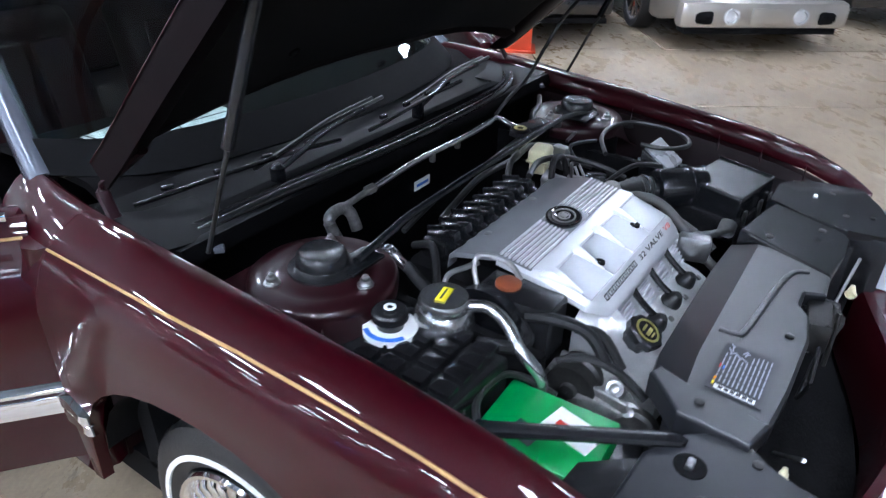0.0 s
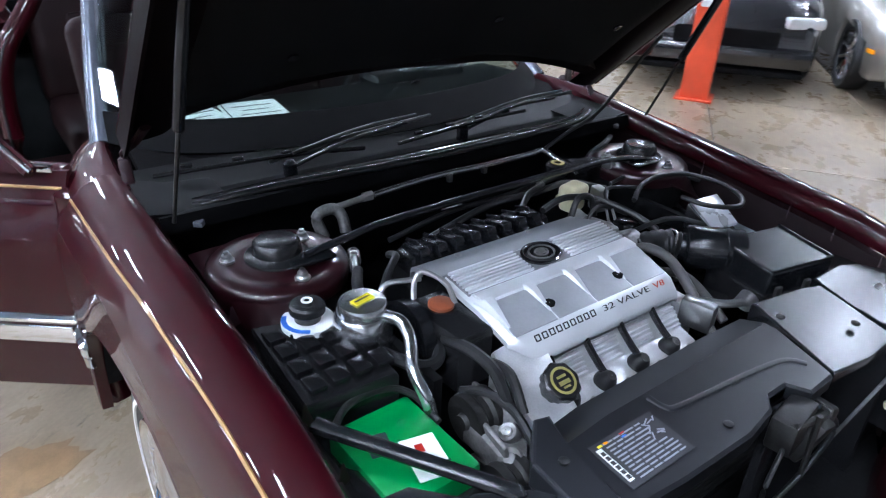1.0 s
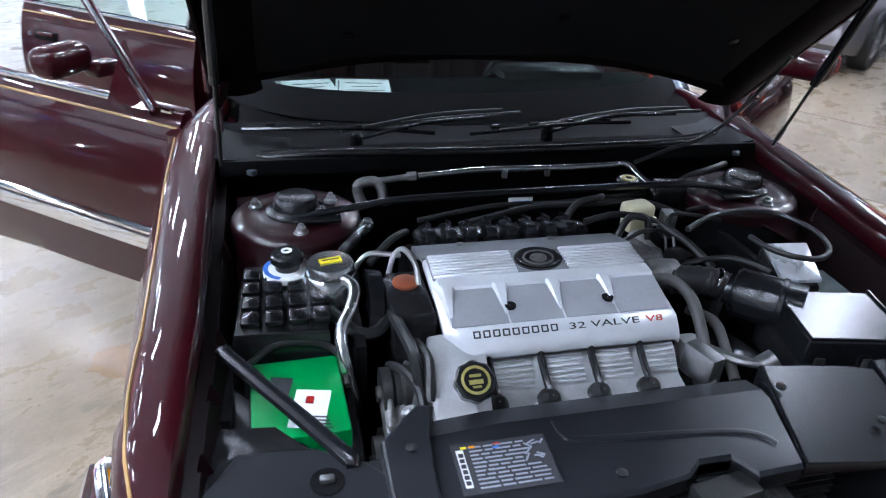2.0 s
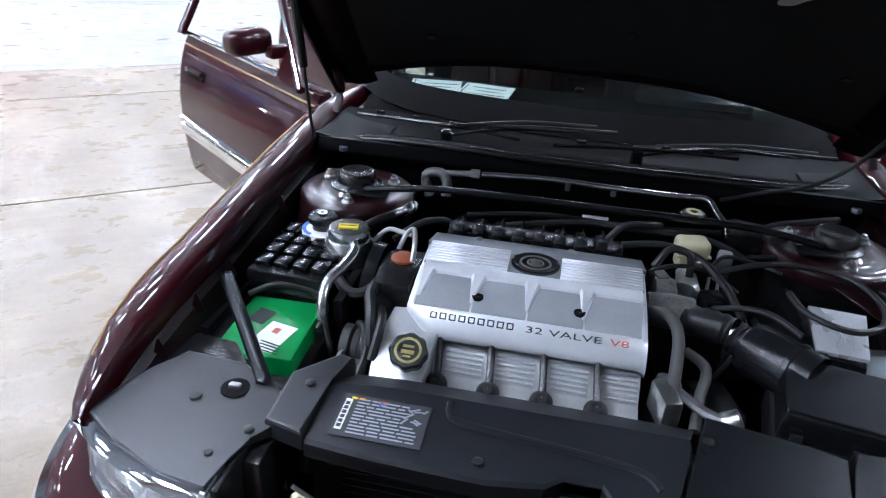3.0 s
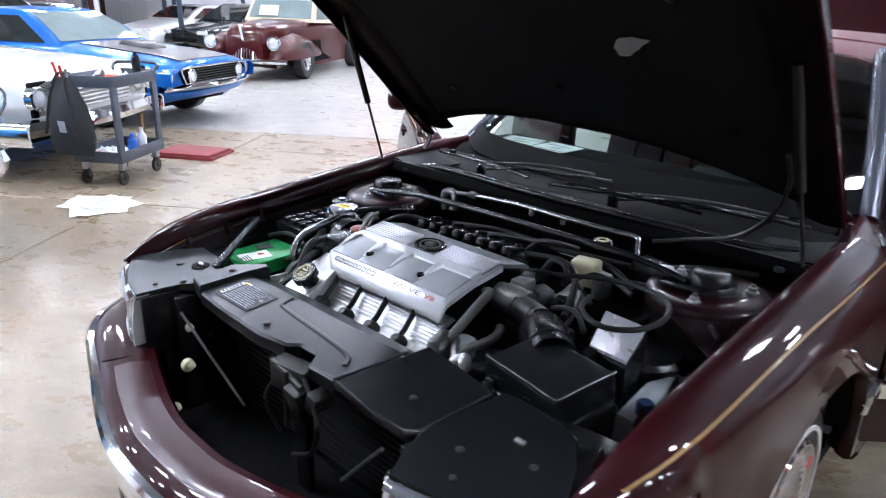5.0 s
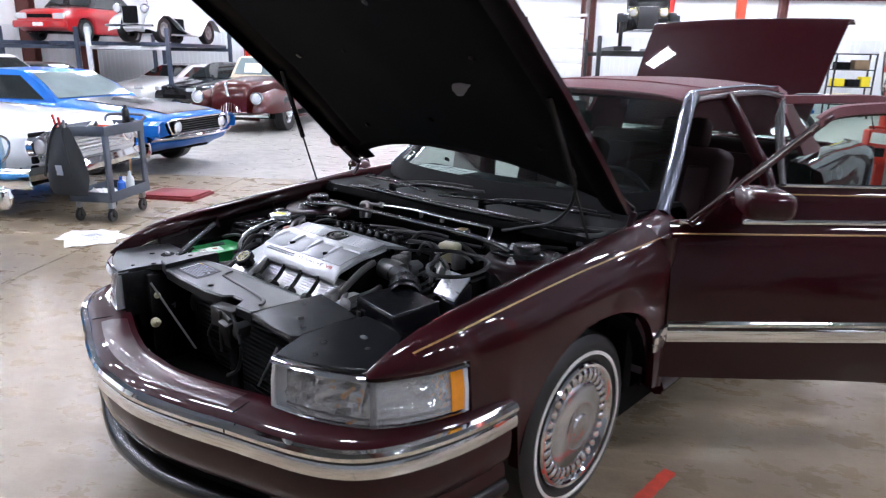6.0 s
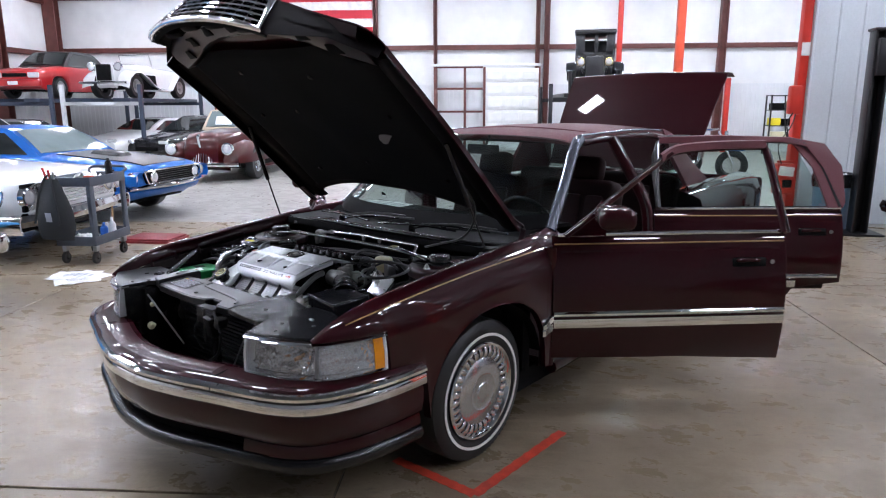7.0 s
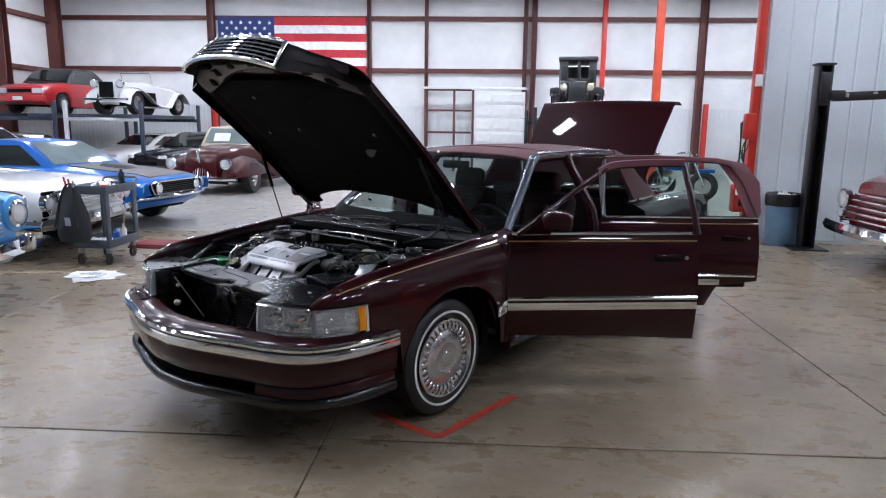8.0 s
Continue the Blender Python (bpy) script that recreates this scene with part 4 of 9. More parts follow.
c = parked_car("dark_sedan", "black car with polished alloy wheels parked in the row", (6.3, -4.75), 184, 4.8, 1.85, 1.42, NIGHT, [(0, 0.62), (0.12, 0.74), (1.3, 0.94), (3.4, 1.0), (4.8, 0.9)], (0.95, 3.75), 0.34, CHROME, (1.25, 2.0, 3.3, 4.2, 0.82, 0.64), DARK_GLASS, rim_r=0.25)
c = parked_car("grey_sedan", "dark grey car parked beyond the black one", (6.9, 2.15), 178, 4.7, 1.8, 1.42, GREYCAR, [(0, 0.62), (0.12, 0.74), (1.3, 0.94), (3.4, 1.0), (4.7, 0.9)], (0.95, 3.7), 0.33, STEEL, (1.25, 2.0, 3.3, 4.1, 0.8, 0.62), DARK_GLASS)
for s in (-1, 1):
    plate_part(c, "headlight", (s * 0.60, 0.06, 0.62), (0.32, 0.14, 0.10), HEADLAMP, (0, 0, s * 20), 0.03)

# red pickup of the fifties by the partition
c = parked_car("red_pickup", "deep red vintage pickup truck with chrome bar grille and bumper", (6.05, 4.62), 180, 4.9, 1.9, 1.75, GARNET, [(0, 0.98), (0.15, 1.06), (1.4, 1.14), (2.9, 1.05), (4.9, 1.0)], (0.9, 3.7), 0.36, CHROME, (1.4, 1.7, 2.7, 2.9, 0.70, 0.58), DARK_GLASS, widths=[(0, 0.50), (0.1, 0.60), (0.3, 0.75), (0.5, 0.85), (1, 0.85)])
for s in (-1, 1):
    bm = nb()
    rows = []
    for y, q, w in ((-0.04, 0.55, 0.12), (0.05, 0.82, 0.22), (0.4, 0.98, 0.28), (0.9, 0.98, 0.28), (1.4, 0.80, 0.24), (1.7, 0.55, 0.18)):
        rows.append([Vector((s * (0.62 + w * math.cos(math.pi * k / 8)), y, 0.48 + (q - 0.48) * math.sin(math.pi * k / 8))) for k in range(9)])
    shell(bm, rows, (0, 0, -0.02))
    part("fender", bm, GARNET, c, angle=60)
    round_lamp(c, (s * 0.66, -0.06, 0.76), 0.10)
bm = nb()
for k in range(5):
    box(bm, (0, -0.05 - 0.008 * k, 0.84 - 0.075 * k), (0.80 + 0.12 * k, 0.06, 0.030), bevel=0.012)
part("grille", bm, CHROME, c, "five chrome grille bars")
bar_bumper(c, 0, 0.92, -0.22, 0.42, 0.16, 0.10)
# ---- the maroon sedan: nose towards -y, hood, doors and trunk open ----
sedan = thing("sedan", "dark maroon luxury sedan with hood, doors and trunk open", "car")

# shoulder line of the fender (where the coach line runs), its height, the gap to the hood and the flank
SHOULDER = [(0.215, 0.750), (0.25, 0.768), (0.30, 0.790), (0.40, 0.824), (0.50, 0.842), (0.60, 0.850), (0.80, 0.858), (1.0, 0.868), (1.2, 0.881), (1.53, 0.892)]
SHOULDER_Z = [(0.215, 0.752), (0.25, 0.768), (0.30, 0.788), (0.40, 0.816), (0.50, 0.833), (0.60, 0.845), (0.80, 0.861), (1.0, 0.876), (1.2, 0.887), (1.53, 0.899)]
RISE = [(0.215, 0.004), (0.30, 0.014), (0.45, 0.019), (0.60, 0.020), (1.0, 0.025), (1.3, 0.032), (1.53, 0.044)]
GAP = [(0.215, 0.738), (0.25, 0.740), (0.30, 0.742), (0.4, 0.747), (0.6, 0.752), (1.0, 0.760), (1.53, 0.772)]
OUTER = [(0.215, 0.756), (0.25, 0.785), (0.30, 0.813), (0.36, 0.841), (0.42, 0.858), (0.48, 0.870), (0.66, 0.894), (0.9, 0.910), (1.2, 0.922), (1.53, 0.940)]
CROWN = [(y, z + lerp(RISE, y)) for y, z in SHOULDER_Z]
AXLE, AXLE_REAR, TYRE_R, HUB_X = 1.045, 3.935, 0.325, 0.778
FAR_SIDE = {1: 0.0, -1: -0.024}      # the middle lies a little to the passenger side


def far(s, y):
    return 0.0 if s > 0 else lerp([(0.22, -0.060), (0.30, -0.054), (0.45, -0.040), (0.65, -0.026), (1.0, -0.023), (1.5, -0.020)], y)


ARCH_Y, ARCH_R, ARCH_REAR = 1.066, 0.388, 0.428      # opening over the front wheel, fuller behind


def front_arch(y):
    d = y - ARCH_Y
    if d < 0:
        return 0.325 + math.sqrt(max(0.0, ARCH_R ** 2 - d * d))
    return 0.325 + ARCH_R * max(0.0, 1 - (d / ARCH_REAR) ** 2.5) ** 0.4


def arch(y, centre, r):
    d = abs(y - centre)
    return 0.325 + math.sqrt(r * r - d * d) if d < r else 0.0


def fender_section(y):
    zs, zt, xi, xs, xo = lerp(SHOULDER_Z, y), lerp(CROWN, y), lerp(GAP, y), lerp(SHOULDER, y), lerp(OUTER, y)
    w, h = xs - xi, zt - zs
    top = [(xi, zt - 0.055), (xi, zt - 0.012), (xi + 0.12 * w, zt), (xi + 0.40 * w, zt + 0.05 * h), (xi + 0.75 * w, zt - 0.42 * h), (xs, zs)]
    if y < 0.48:
        low = 0.748
        top[0] = (xi, max(low, zt - 0.055))
        top[1] = (xi, max(low + 0.002, zt - 0.012))
        d = zs - low
        return top + [(xs + 0.45 * (xo - xs), zs - 0.22 * d), (xs + 0.8 * (xo - xs), zs - 0.5 * d), (xo - 0.001, zs - 0.75 * d), (xo, low + 0.08 * d), (xo - 0.002, low + 0.001), (xo - 0.012, low - 0.003)]
    if ARCH_Y - ARCH_R - 0.0001 <= y <= ARCH_Y + ARCH_REAR + 0.0001:
        low = max(0.335, front_arch(y))
    else:
        low = 0.56 if y < 0.66 else 0.31
    side = [(xs + 0.50 * (xo - xs), zs - 0.032), (xs + 0.86 * (xo - xs), zs - 0.075), (xo + 0.002, zs - 0.125), (xo + 0.003, low + (zs - 0.125 - low) * 0.35)]
    flare = 0.010 * max(0.0, min(1.0, (1.49 - y) / 0.10)) if 0.6 < y and low > 0.33 else 0.0
    return top + side + [(xo - 0.003 + flare, low), (xo - 0.03, low - 0.002)]


def fender_rows(s):
    ys = [0.216, 0.23, 0.25, 0.28, 0.32, 0.36, 0.40, 0.44, 0.475, 0.485, 0.52, 0.57, 0.62, 0.655]
    ys += [ARCH_Y - ARCH_R * math.cos(math.pi * k / 16) for k in range(9)] + [ARCH_Y + ARCH_REAR * math.sin(math.pi * k / 20) for k in range(1, 11)] + [1.497, 1.51, 1.525]
    return [[Vector((s * x + far(s, y), y, z)) for x, z in fender_section(y)] for y in ys]


for s in (1, -1):
    bm = nb()
    net(bm, fender_rows(s))
    fender = part("fender", bm, PAINT, sedan, angle=50)
    # gold coach line along the shoulder
    bm = nb()
    rows = []
    for k in range(40):
        y = 0.33 + (1.52 - 0.33) * k / 39
        sec = fender_section(y)
        q0, q1, q2 = sec[4], sec[5], sec[6]
        t = Vector((q2[0] - q0[0], q2[1] - q0[1])).normalized()
        n = Vector((-t.y, t.x))
        c = Vector(q1) + n * 0.0016
        rows.append([Vector((s * q.x + far(s, y), y, q.y)) for q in (c - t * 0.0027, c + t * 0.0027)])
    shell(bm, rows, (-s * 0.004, 0, -0.003))
    part("coach_line", bm, GOLD, fender, "thin gold stripe")
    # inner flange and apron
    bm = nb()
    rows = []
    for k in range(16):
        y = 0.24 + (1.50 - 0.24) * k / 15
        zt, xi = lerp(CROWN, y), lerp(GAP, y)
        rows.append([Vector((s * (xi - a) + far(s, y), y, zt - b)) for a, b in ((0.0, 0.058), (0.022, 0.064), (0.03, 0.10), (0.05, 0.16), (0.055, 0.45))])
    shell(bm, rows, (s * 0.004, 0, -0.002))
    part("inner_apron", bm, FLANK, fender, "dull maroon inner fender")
    for y in (0.40, 0.53, 0.66, 0.95):
        bm = nb()
        zt, xi = lerp(CROWN, y), lerp(GAP, y)
        box(bm, (s * (xi - 0.026) + far(s, y), y, zt - 0.056), (0.030, 0.004, 0.044), (0, 0, 20), taper=0.15)
        part("apron_tab", bm, APRON, fender)
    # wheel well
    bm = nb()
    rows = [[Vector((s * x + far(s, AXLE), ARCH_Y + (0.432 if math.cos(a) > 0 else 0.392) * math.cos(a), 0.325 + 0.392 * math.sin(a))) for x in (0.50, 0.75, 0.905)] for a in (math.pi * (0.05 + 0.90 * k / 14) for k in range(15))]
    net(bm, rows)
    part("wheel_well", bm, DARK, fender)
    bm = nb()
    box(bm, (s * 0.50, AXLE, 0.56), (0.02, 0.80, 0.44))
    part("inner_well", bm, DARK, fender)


def sedan_wheel(s, y):
    m = Matrix.Translation((s * HUB_X + FAR_SIDE[s], y, TYRE_R - 0.003)) @ Matrix.Rotation(radians(90 * s), 4, "Y")
    bm = nb()
    lathe(bm, [(0.215, -0.105), (0.29, -0.108), (0.318, -0.095), (0.325, -0.075), (0.325, 0.072), (0.319, 0.092), (0.300, 0.105), (0.272, 0.110), (0.244, 0.107), (0.228, 0.098), (0.221, 0.07)], m, 64, ring=True)
    for k in range(72):
        a = 2 * math.pi * k / 72
        q = m @ Matrix.Rotation(a, 4, "Z")
        p = [q @ Vector(v) for v in ((0.3262, -0.006, 0.078), (0.3262, 0.006, 0.078), (0.3195, 0.006, 0.0945), (0.3195, -0.006, 0.0945))]
        f = bm.faces.new([bm.verts.new(v) for v in p])
    wheel = part("wheel", bm, TYRE, sedan, "black radial tyre", normals=False, angle=30)
    bm = nb()
    lathe(bm, [(0.266, 0.1085), (0.266, 0.1128), (0.254, 0.1130), (0.254, 0.1080)], m, 64, ring=True)
    part("whitewall", bm, WHITEWALL, wheel, "narrow white tyre ring")
    bm = nb()
    lathe(bm, [(0.222, 0.070), (0.2235, 0.088), (0.2245, 0.106), (0.219, 0.113), (0.210, 0.112), (0.203, 0.102), (0.198, 0.084)], m, 64, ring=True)
    part("wheel_cover", bm, CHROME, wheel, "chrome wheel cover rim")
    bm = nb()
    lathe(bm, [(0.204, 0.088), (0.15, 0.088), (0.148, 0.080)], m, 48)
    part("cover_recess", bm, CHROME, wheel, "chrome ground of the wheel cover")
    for k in range(32):
        bm = nb()
        a = 2 * math.pi * k / 32
        q = m @ Matrix.Rotation(a, 4, "Z")
        prof = [(0.148, 0.0085, 0.101), (0.163, 0.0105, 0.111), (0.187, 0.0130, 0.111), (0.202, 0.0145, 0.101)]
        rows = [[q @ Vector((r, w * e, h - 0.009 * abs(e))) for e in (-1, -0.5, 0.5, 1)] for r, w, h in prof]
        shell(bm, rows, q.to_3x3() @ Vector((0, 0, -0.010)))
        part("fin", bm, CHROME, wheel)
    bm = nb()
    lathe(bm, [(0.155, 0.086), (0.153, 0.101), (0.146, 0.106), (0.085, 0.114), (0.080, 0.111), (0.045, 0.114), (0.040, 0.120), (0.015, 0.122), (0.001, 0.122)], m, 48)
    part("centre_cap", bm, STEEL_BRIGHT, wheel, "polished metal centre cap")
    return wheel


for s in (1, -1):
    for y in (AXLE, AXLE_REAR):
        sedan_wheel(s, y)

# ---- front bumper ----
MID = -0.045
NOSE = [(-0.045, -0.100), (0.05, -0.098), (0.15, -0.082), (0.29, -0.046), (0.432, 0.000), (0.56, 0.038), (0.66, 0.072), (0.745, 0.118), (0.805, 0.176), (0.850, 0.260), (0.884, 0.37), (0.905, 0.50), (0.912, 0.635)]


def nose_line():
    pts = smooth_path([(x, y, 0) for x, y in NOSE], 4)
    left = [Vector((2 * MID - p.x, p.y, 0)) for p in pts[:0:-1]]
    return left + pts


LINE = nose_line()


def out(i):
    d = (LINE[min(i + 1, len(LINE) - 1)] - LINE[max(i - 1, 0)]).normalized()
    return Vector((d.y, -d.x, 0))


def band(bm, prof, mi=0, first=0, last=None):
    last = len(LINE) if last is None else last
    rows = []
    for i in range(first, last):
        n = out(i)
        rows.append([LINE[i] + n * o + Vector((0, 0, z)) for o, z in prof])
    net(bm, rows, mi)


bm = nb()
band(bm, [(-0.15, 0.565), (-0.13, 0.598), (-0.085, 0.604), (-0.045, 0.600), (-0.018, 0.590), (-0.008, 0.578)])
bumper = part("bumper", bm, PAINT, sedan, "maroon bumper with chrome strip", angle=50)
# Lighter and less glossy than the bumper paint.
SATIN_MAROON = mat("light_satin_maroon", (0.034, 0.0040, 0.0075), 0.30, 0.0, 0.25, 0.25, 4.0, 0.02, 300.0, spec=0.45)
mid_i = [i for i in range(len(LINE)) if abs(LINE[i].x - MID) < 0.470]
bm = nb()
band(bm, [(-0.149, 0.568), (-0.129, 0.6005), (-0.085, 0.6065), (-0.050, 0.6025), (-0.046, 0.6000)], 0, mid_i[0], mid_i[-1] + 1)
part("filler_panel", bm, SATIN_MAROON, bumper, "lighter satin maroon filler panel", angle=50)
bm = nb()
band(bm, [(-0.012, 0.582), (0.004, 0.580), (0.012, 0.571), (0.012, 0.560), (0.002, 0.553), (0.007, 0.546), (0.010, 0.525), (0.008, 0.508), (0.001, 0.500), (-0.02, 0.497)])
part("chrome_strip", bm, CHROME, bumper, "chrome impact strip", angle=30)
bm = nb()
band(bm, [(0.0060, 0.5565), (0.0050, 0.5530), (0.0062, 0.5490)])
part("strip_groove", bm, RUBBER, bumper, "dark groove in the strip")
bm = nb()
band(bm, [(-0.018, 0.504), (-0.009, 0.475), (-0.011, 0.425), (-0.021, 0.385), (-0.038, 0.366), (-0.066, 0.360)])
part("lower_cover", bm, PAINT, bumper)
n0 = len(LINE) // 2
bm = nb()
band(bm, [(-0.064, 0.362), (-0.095, 0.345), (-0.064, 0.318)], 0, n0 - 19, n0 + 20)
part("lower_grille", bm, DARK, bumper, "black lower air intake")
for a, b in ((0, n0 - 18), (n0 + 19, len(LINE))):
    bm = nb()
    band(bm, [(-0.036, 0.368), (-0.030, 0.350), (-0.028, 0.325), (-0.04, 0.310)], 0, a, b)
    part("corner_cover", bm, PAINT, bumper)
bm = nb()
band(bm, [(-0.080, 0.322), (-0.030, 0.319), (-0.014, 0.306), (-0.012, 0.285), (-0.026, 0.262), (-0.060, 0.246), (-0.22, 0.242)])
part("lip", bm, LIFT_GLOSS, bumper, "glossy black lower lip", angle=50)
for s in (-1, 1):
    i = min(range(len(LINE)), key=lambda k: abs(LINE[k].x - MID - s * 0.477))
    n = out(i)
    for o, z, w, h in ((-0.055, 0.6032, 0.07, 0.003), (0.010, 0.566, 0.006, 0.012)):
        p = LINE[i] + n * o
        bm = nb()
        box(bm, (p.x, p.y, z), (0.003, w, h), (0, 0, math.degrees(math.atan2(n.y, n.x)) - 90))
        part("bumper_seam", bm, DARK, bumper)
# shelf of the grille opening
bm = nb()
band(bm, [(-0.128, 0.5985), (-0.150, 0.594), (-0.162, 0.57), (-0.170, 0.40)], 0, n0 - 18, n0 + 19)
part("grille_sill", bm, PAINT, bumper)

# ---- headlights ----
LAMP = [(0.474, 0.134), (0.56, 0.152), (0.657, 0.188), (0.742, 0.240), (0.784, 0.294), (0.815, 0.354), (0.837, 0.414), (0.851, 0.464)]


def lamp_rows(s, pts, z0, z1, o=0.0, n_z=2):
    line = [Vector((x, y, 0)) for x, y in pts]
    rows = []
    for i, p in enumerate(line):
        d = (line[min(i + 1, len(line) - 1)] - line[max(i - 1, 0)]).normalized()
        n = Vector((d.y, -d.x, 0))
        row = []
        for j in range(n_z + 1):
            k = j / n_z
            q = p + n * (o + 0.016 * (1 - k) + 0.005 * math.sin(math.pi * k))
            row.append(Vector((s * q.x, q.y, z0 + (z1 - z0) * k)))
        rows.append(row)
    return rows


def fine(pts, n):
    return [(q.x, q.y) for q in smooth_path([(x, y, 0) for x, y in pts], n)]


for s in (1, -1):
    inner, outer = fine(LAMP[:4], 8), fine(LAMP[3:], 6)
    # stepped mirror behind the lens: bowls pressed into a facetted ground
    bm = nb()
    line = fine(LAMP, 10)
    rows = []
    for i, r in enumerate(lamp_rows(s, line, 0.614, 0.736, -0.030, 10)):
        row = []
        for j, q in enumerate(r):
            dz = (q.z - 0.672) / 0.055
            deep = 0.0
            for cx, wd in ((0.535, 0.058), (0.665, 0.062), (0.80, 0.050)):
                e = ((line[i][0] - cx) / wd) ** 2 + dz ** 2
                deep = max(deep, 0.050 * (1 - e))
            deep += 0.0008 * (i % 2) + 0.0055 * (j % 2) + 0.0030 * math.sin(i * 0.9 + j * 1.7)
            row.append(Vector((q.x - s * deep * 0.35, q.y + deep, q.z)))
        rows.append(row)
    net(bm, rows)
    lamp = part("headlight", bm, REFLECTOR, sedan, "bright facetted reflector of a wide headlight", angle=12)
    lamp.location.x = -0.062 if s < 0 else 0.0
    for nm, pts in (("main_lens", inner), ("corner_lens", outer)):
        bm = nb()
        shell(bm, lamp_rows(s, pts, 0.612, 0.738, 0.0, 6), (0, 0.004, 0))
        part(nm, bm, LENS if nm == "main_lens" else CORNER_LENS, lamp, "clear fluted lens")
    for cx, cy in ((0.535, 0.165), (0.665, 0.215), (0.795, 0.335)):
        bm = nb()
        m = Matrix.Translation((s * cx, cy, 0.672)) @ Matrix.Rotation(radians(90), 4, "X") @ Matrix.Rotation(radians(s * (18 if cx < 0.7 else 48)), 4, "Y")
        lathe(bm, [(0.001, 0.016), (0.007, 0.013), (0.008, 0.0), (0.006, -0.02), (0.006, -0.04)], m, 14)
        part("bulb", bm, LAMP_AMBER if 0.6 < cx < 0.7 else CHROME, lamp, "coated bulb")
    bm = nb()
    shell(bm, lamp_rows(s, [(0.841, 0.424), (0.846, 0.442), (0.852, 0.464)], 0.616, 0.735, 0.003), (-s * 0.004, 0.002, 0))
    part("side_marker", bm, AMBER, lamp, "amber corner lens")
    bm = nb()
    shell(bm, lamp_rows(s, [(0.851, 0.463), (0.8525, 0.469), (0.854, 0.475)], 0.608, 0.746, 0.005), (-s * 0.01, 0.0, 0))
    part("end_bezel", bm, COVER, lamp, "grey lamp bezel")
    bm = nb()
    shell(bm, lamp_rows(s, fine(LAMP, 3), 0.7375, 0.7495, 0.007, 1), (0, 0.012, 0))
    part("chrome_trim", bm, CHROME, lamp, "chrome strip over the lens")
    bm = nb()
    shell(bm, lamp_rows(s, fine(LAMP, 3), 0.604, 0.612, 0.004, 1), (0, 0.012, 0))
    part("lower_trim", bm, CHROME, lamp)
    bm = nb()
    shell(bm, lamp_rows(s, [(0.739, 0.2375), (0.742, 0.240), (0.744, 0.243)], 0.613, 0.737, 0.001), (0, 0.010, 0))
    part("divider", bm, COVER_GREY, lamp)
    bm = nb()
    shell(bm, lamp_rows(s, [(0.467, 0.1325), (0.474, 0.134), (0.478, 0.135)], 0.606, 0.748, 0.004), (0, 0.04, 0))
    part("inner_bezel", bm, COVER, lamp, "grey lamp bezel")
    # closed housing behind
    bm = nb()
    slab(bm, [(s * x, y) for x, y in ((0.462, 0.19), (0.66, 0.262), (0.775, 0.40), (0.80, 0.52), (0.60, 0.50), (0.462, 0.34))], 0.50, 0.745, 0.004)
    part("lamp_housing", bm, BLACK, lamp)
    bm = nb()
    shell(bm, [[Vector((s * x, y, z)) for x, y in fine(LAMP, 2)] for z in (0.596, 0.606)], (0, 0.10, 0))
    part("lamp_floor", bm, BLACK, lamp)

# ---- black panels round the radiator ----
for s in (1, -1):
    bm = nb()
    rim = [(0.470, 0.132), (0.56, 0.150), (0.66, 0.188), (0.746, 0.240), (0.735, 0.29), (0.70, 0.36), (0.66, 0.425)]
    inner = [(0.54, 0.418), (0.46, 0.375), (0.40, 0.304), (0.455, 0.25), (0.470, 0.20)] if s < 0 else [(0.60, 0.452), (0.474, 0.452), (0.446, 0.35), (0.430, 0.245), (0.462, 0.175)]
    poly = rim + inner
    dx = -0.060 if s < 0 else 0.0
    slab(bm, [(s * x + dx, y) for x, y in poly], 0.738, lambda x, y: 0.752 + (0.05 if s < 0 else 0.075) * (y - 0.12), 0.006)
    # Passenger panel takes the lit copy, the driver's panel the plain black.
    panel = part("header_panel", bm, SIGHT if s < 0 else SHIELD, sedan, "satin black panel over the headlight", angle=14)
    bm = nb()
    box(bm, (s * 0.462 + dx, 0.22, 0.66), (0.012, 0.16, 0.17), (0, 0, 0), 0.003)
    part("end_wall", bm, BLACK, panel)
    for x, y, r in ((0.645, 0.313, 0.011), (0.52, 0.261, 0.009), (0.56, 0.20, 0.007)):
        bm = nb()
        lathe(bm, [(r, 0.0), (r, 0.006), (r * 0.5, 0.0075), (0.001, 0.0075)], Matrix.Translation((s * x, y, 0.752 + 0.05 * (y - 0.12) - 0.002)), 14)
        part("clip", bm, RUBBER, panel)
    bm = nb()
    lathe(bm, [(0.026, 0.0), (0.026, 0.0035), (0.001, 0.004)], Matrix.Translation((s * 0.587, 0.348, 0.7615)), 20)
    box(bm, (s * 0.587, 0.348, 0.768), (0.022, 0.012, 0.012), None, 0.003, mi=1)
    part("adjuster", bm, [DARK, STEEL], panel, "dark adjuster recess")


def z_sh(x, y):
    """Top of the sight shield: rises to a ridge, then falls off behind it."""
    return 0.757 + 0.07 * (y - 0.25) - 0.06 * max(0, abs(x + 0.09) - 0.3) ** 2 - 0.50 * max(0.0, y - 0.405)


bm = nb()
edge = [(-0.425, 0.262), (-0.30, 0.252), (-0.12, 0.248), (-0.03, 0.262), (0.0, 0.285), (0.06, 0.285), (0.085, 0.245), (0.168, 0.248)]
ridge = [(-0.425, 0.395), (-0.30, 0.405), (-0.12, 0.405), (-0.03, 0.405), (0.0, 0.405), (0.06, 0.405), (0.085, 0.405), (0.206, 0.405)]
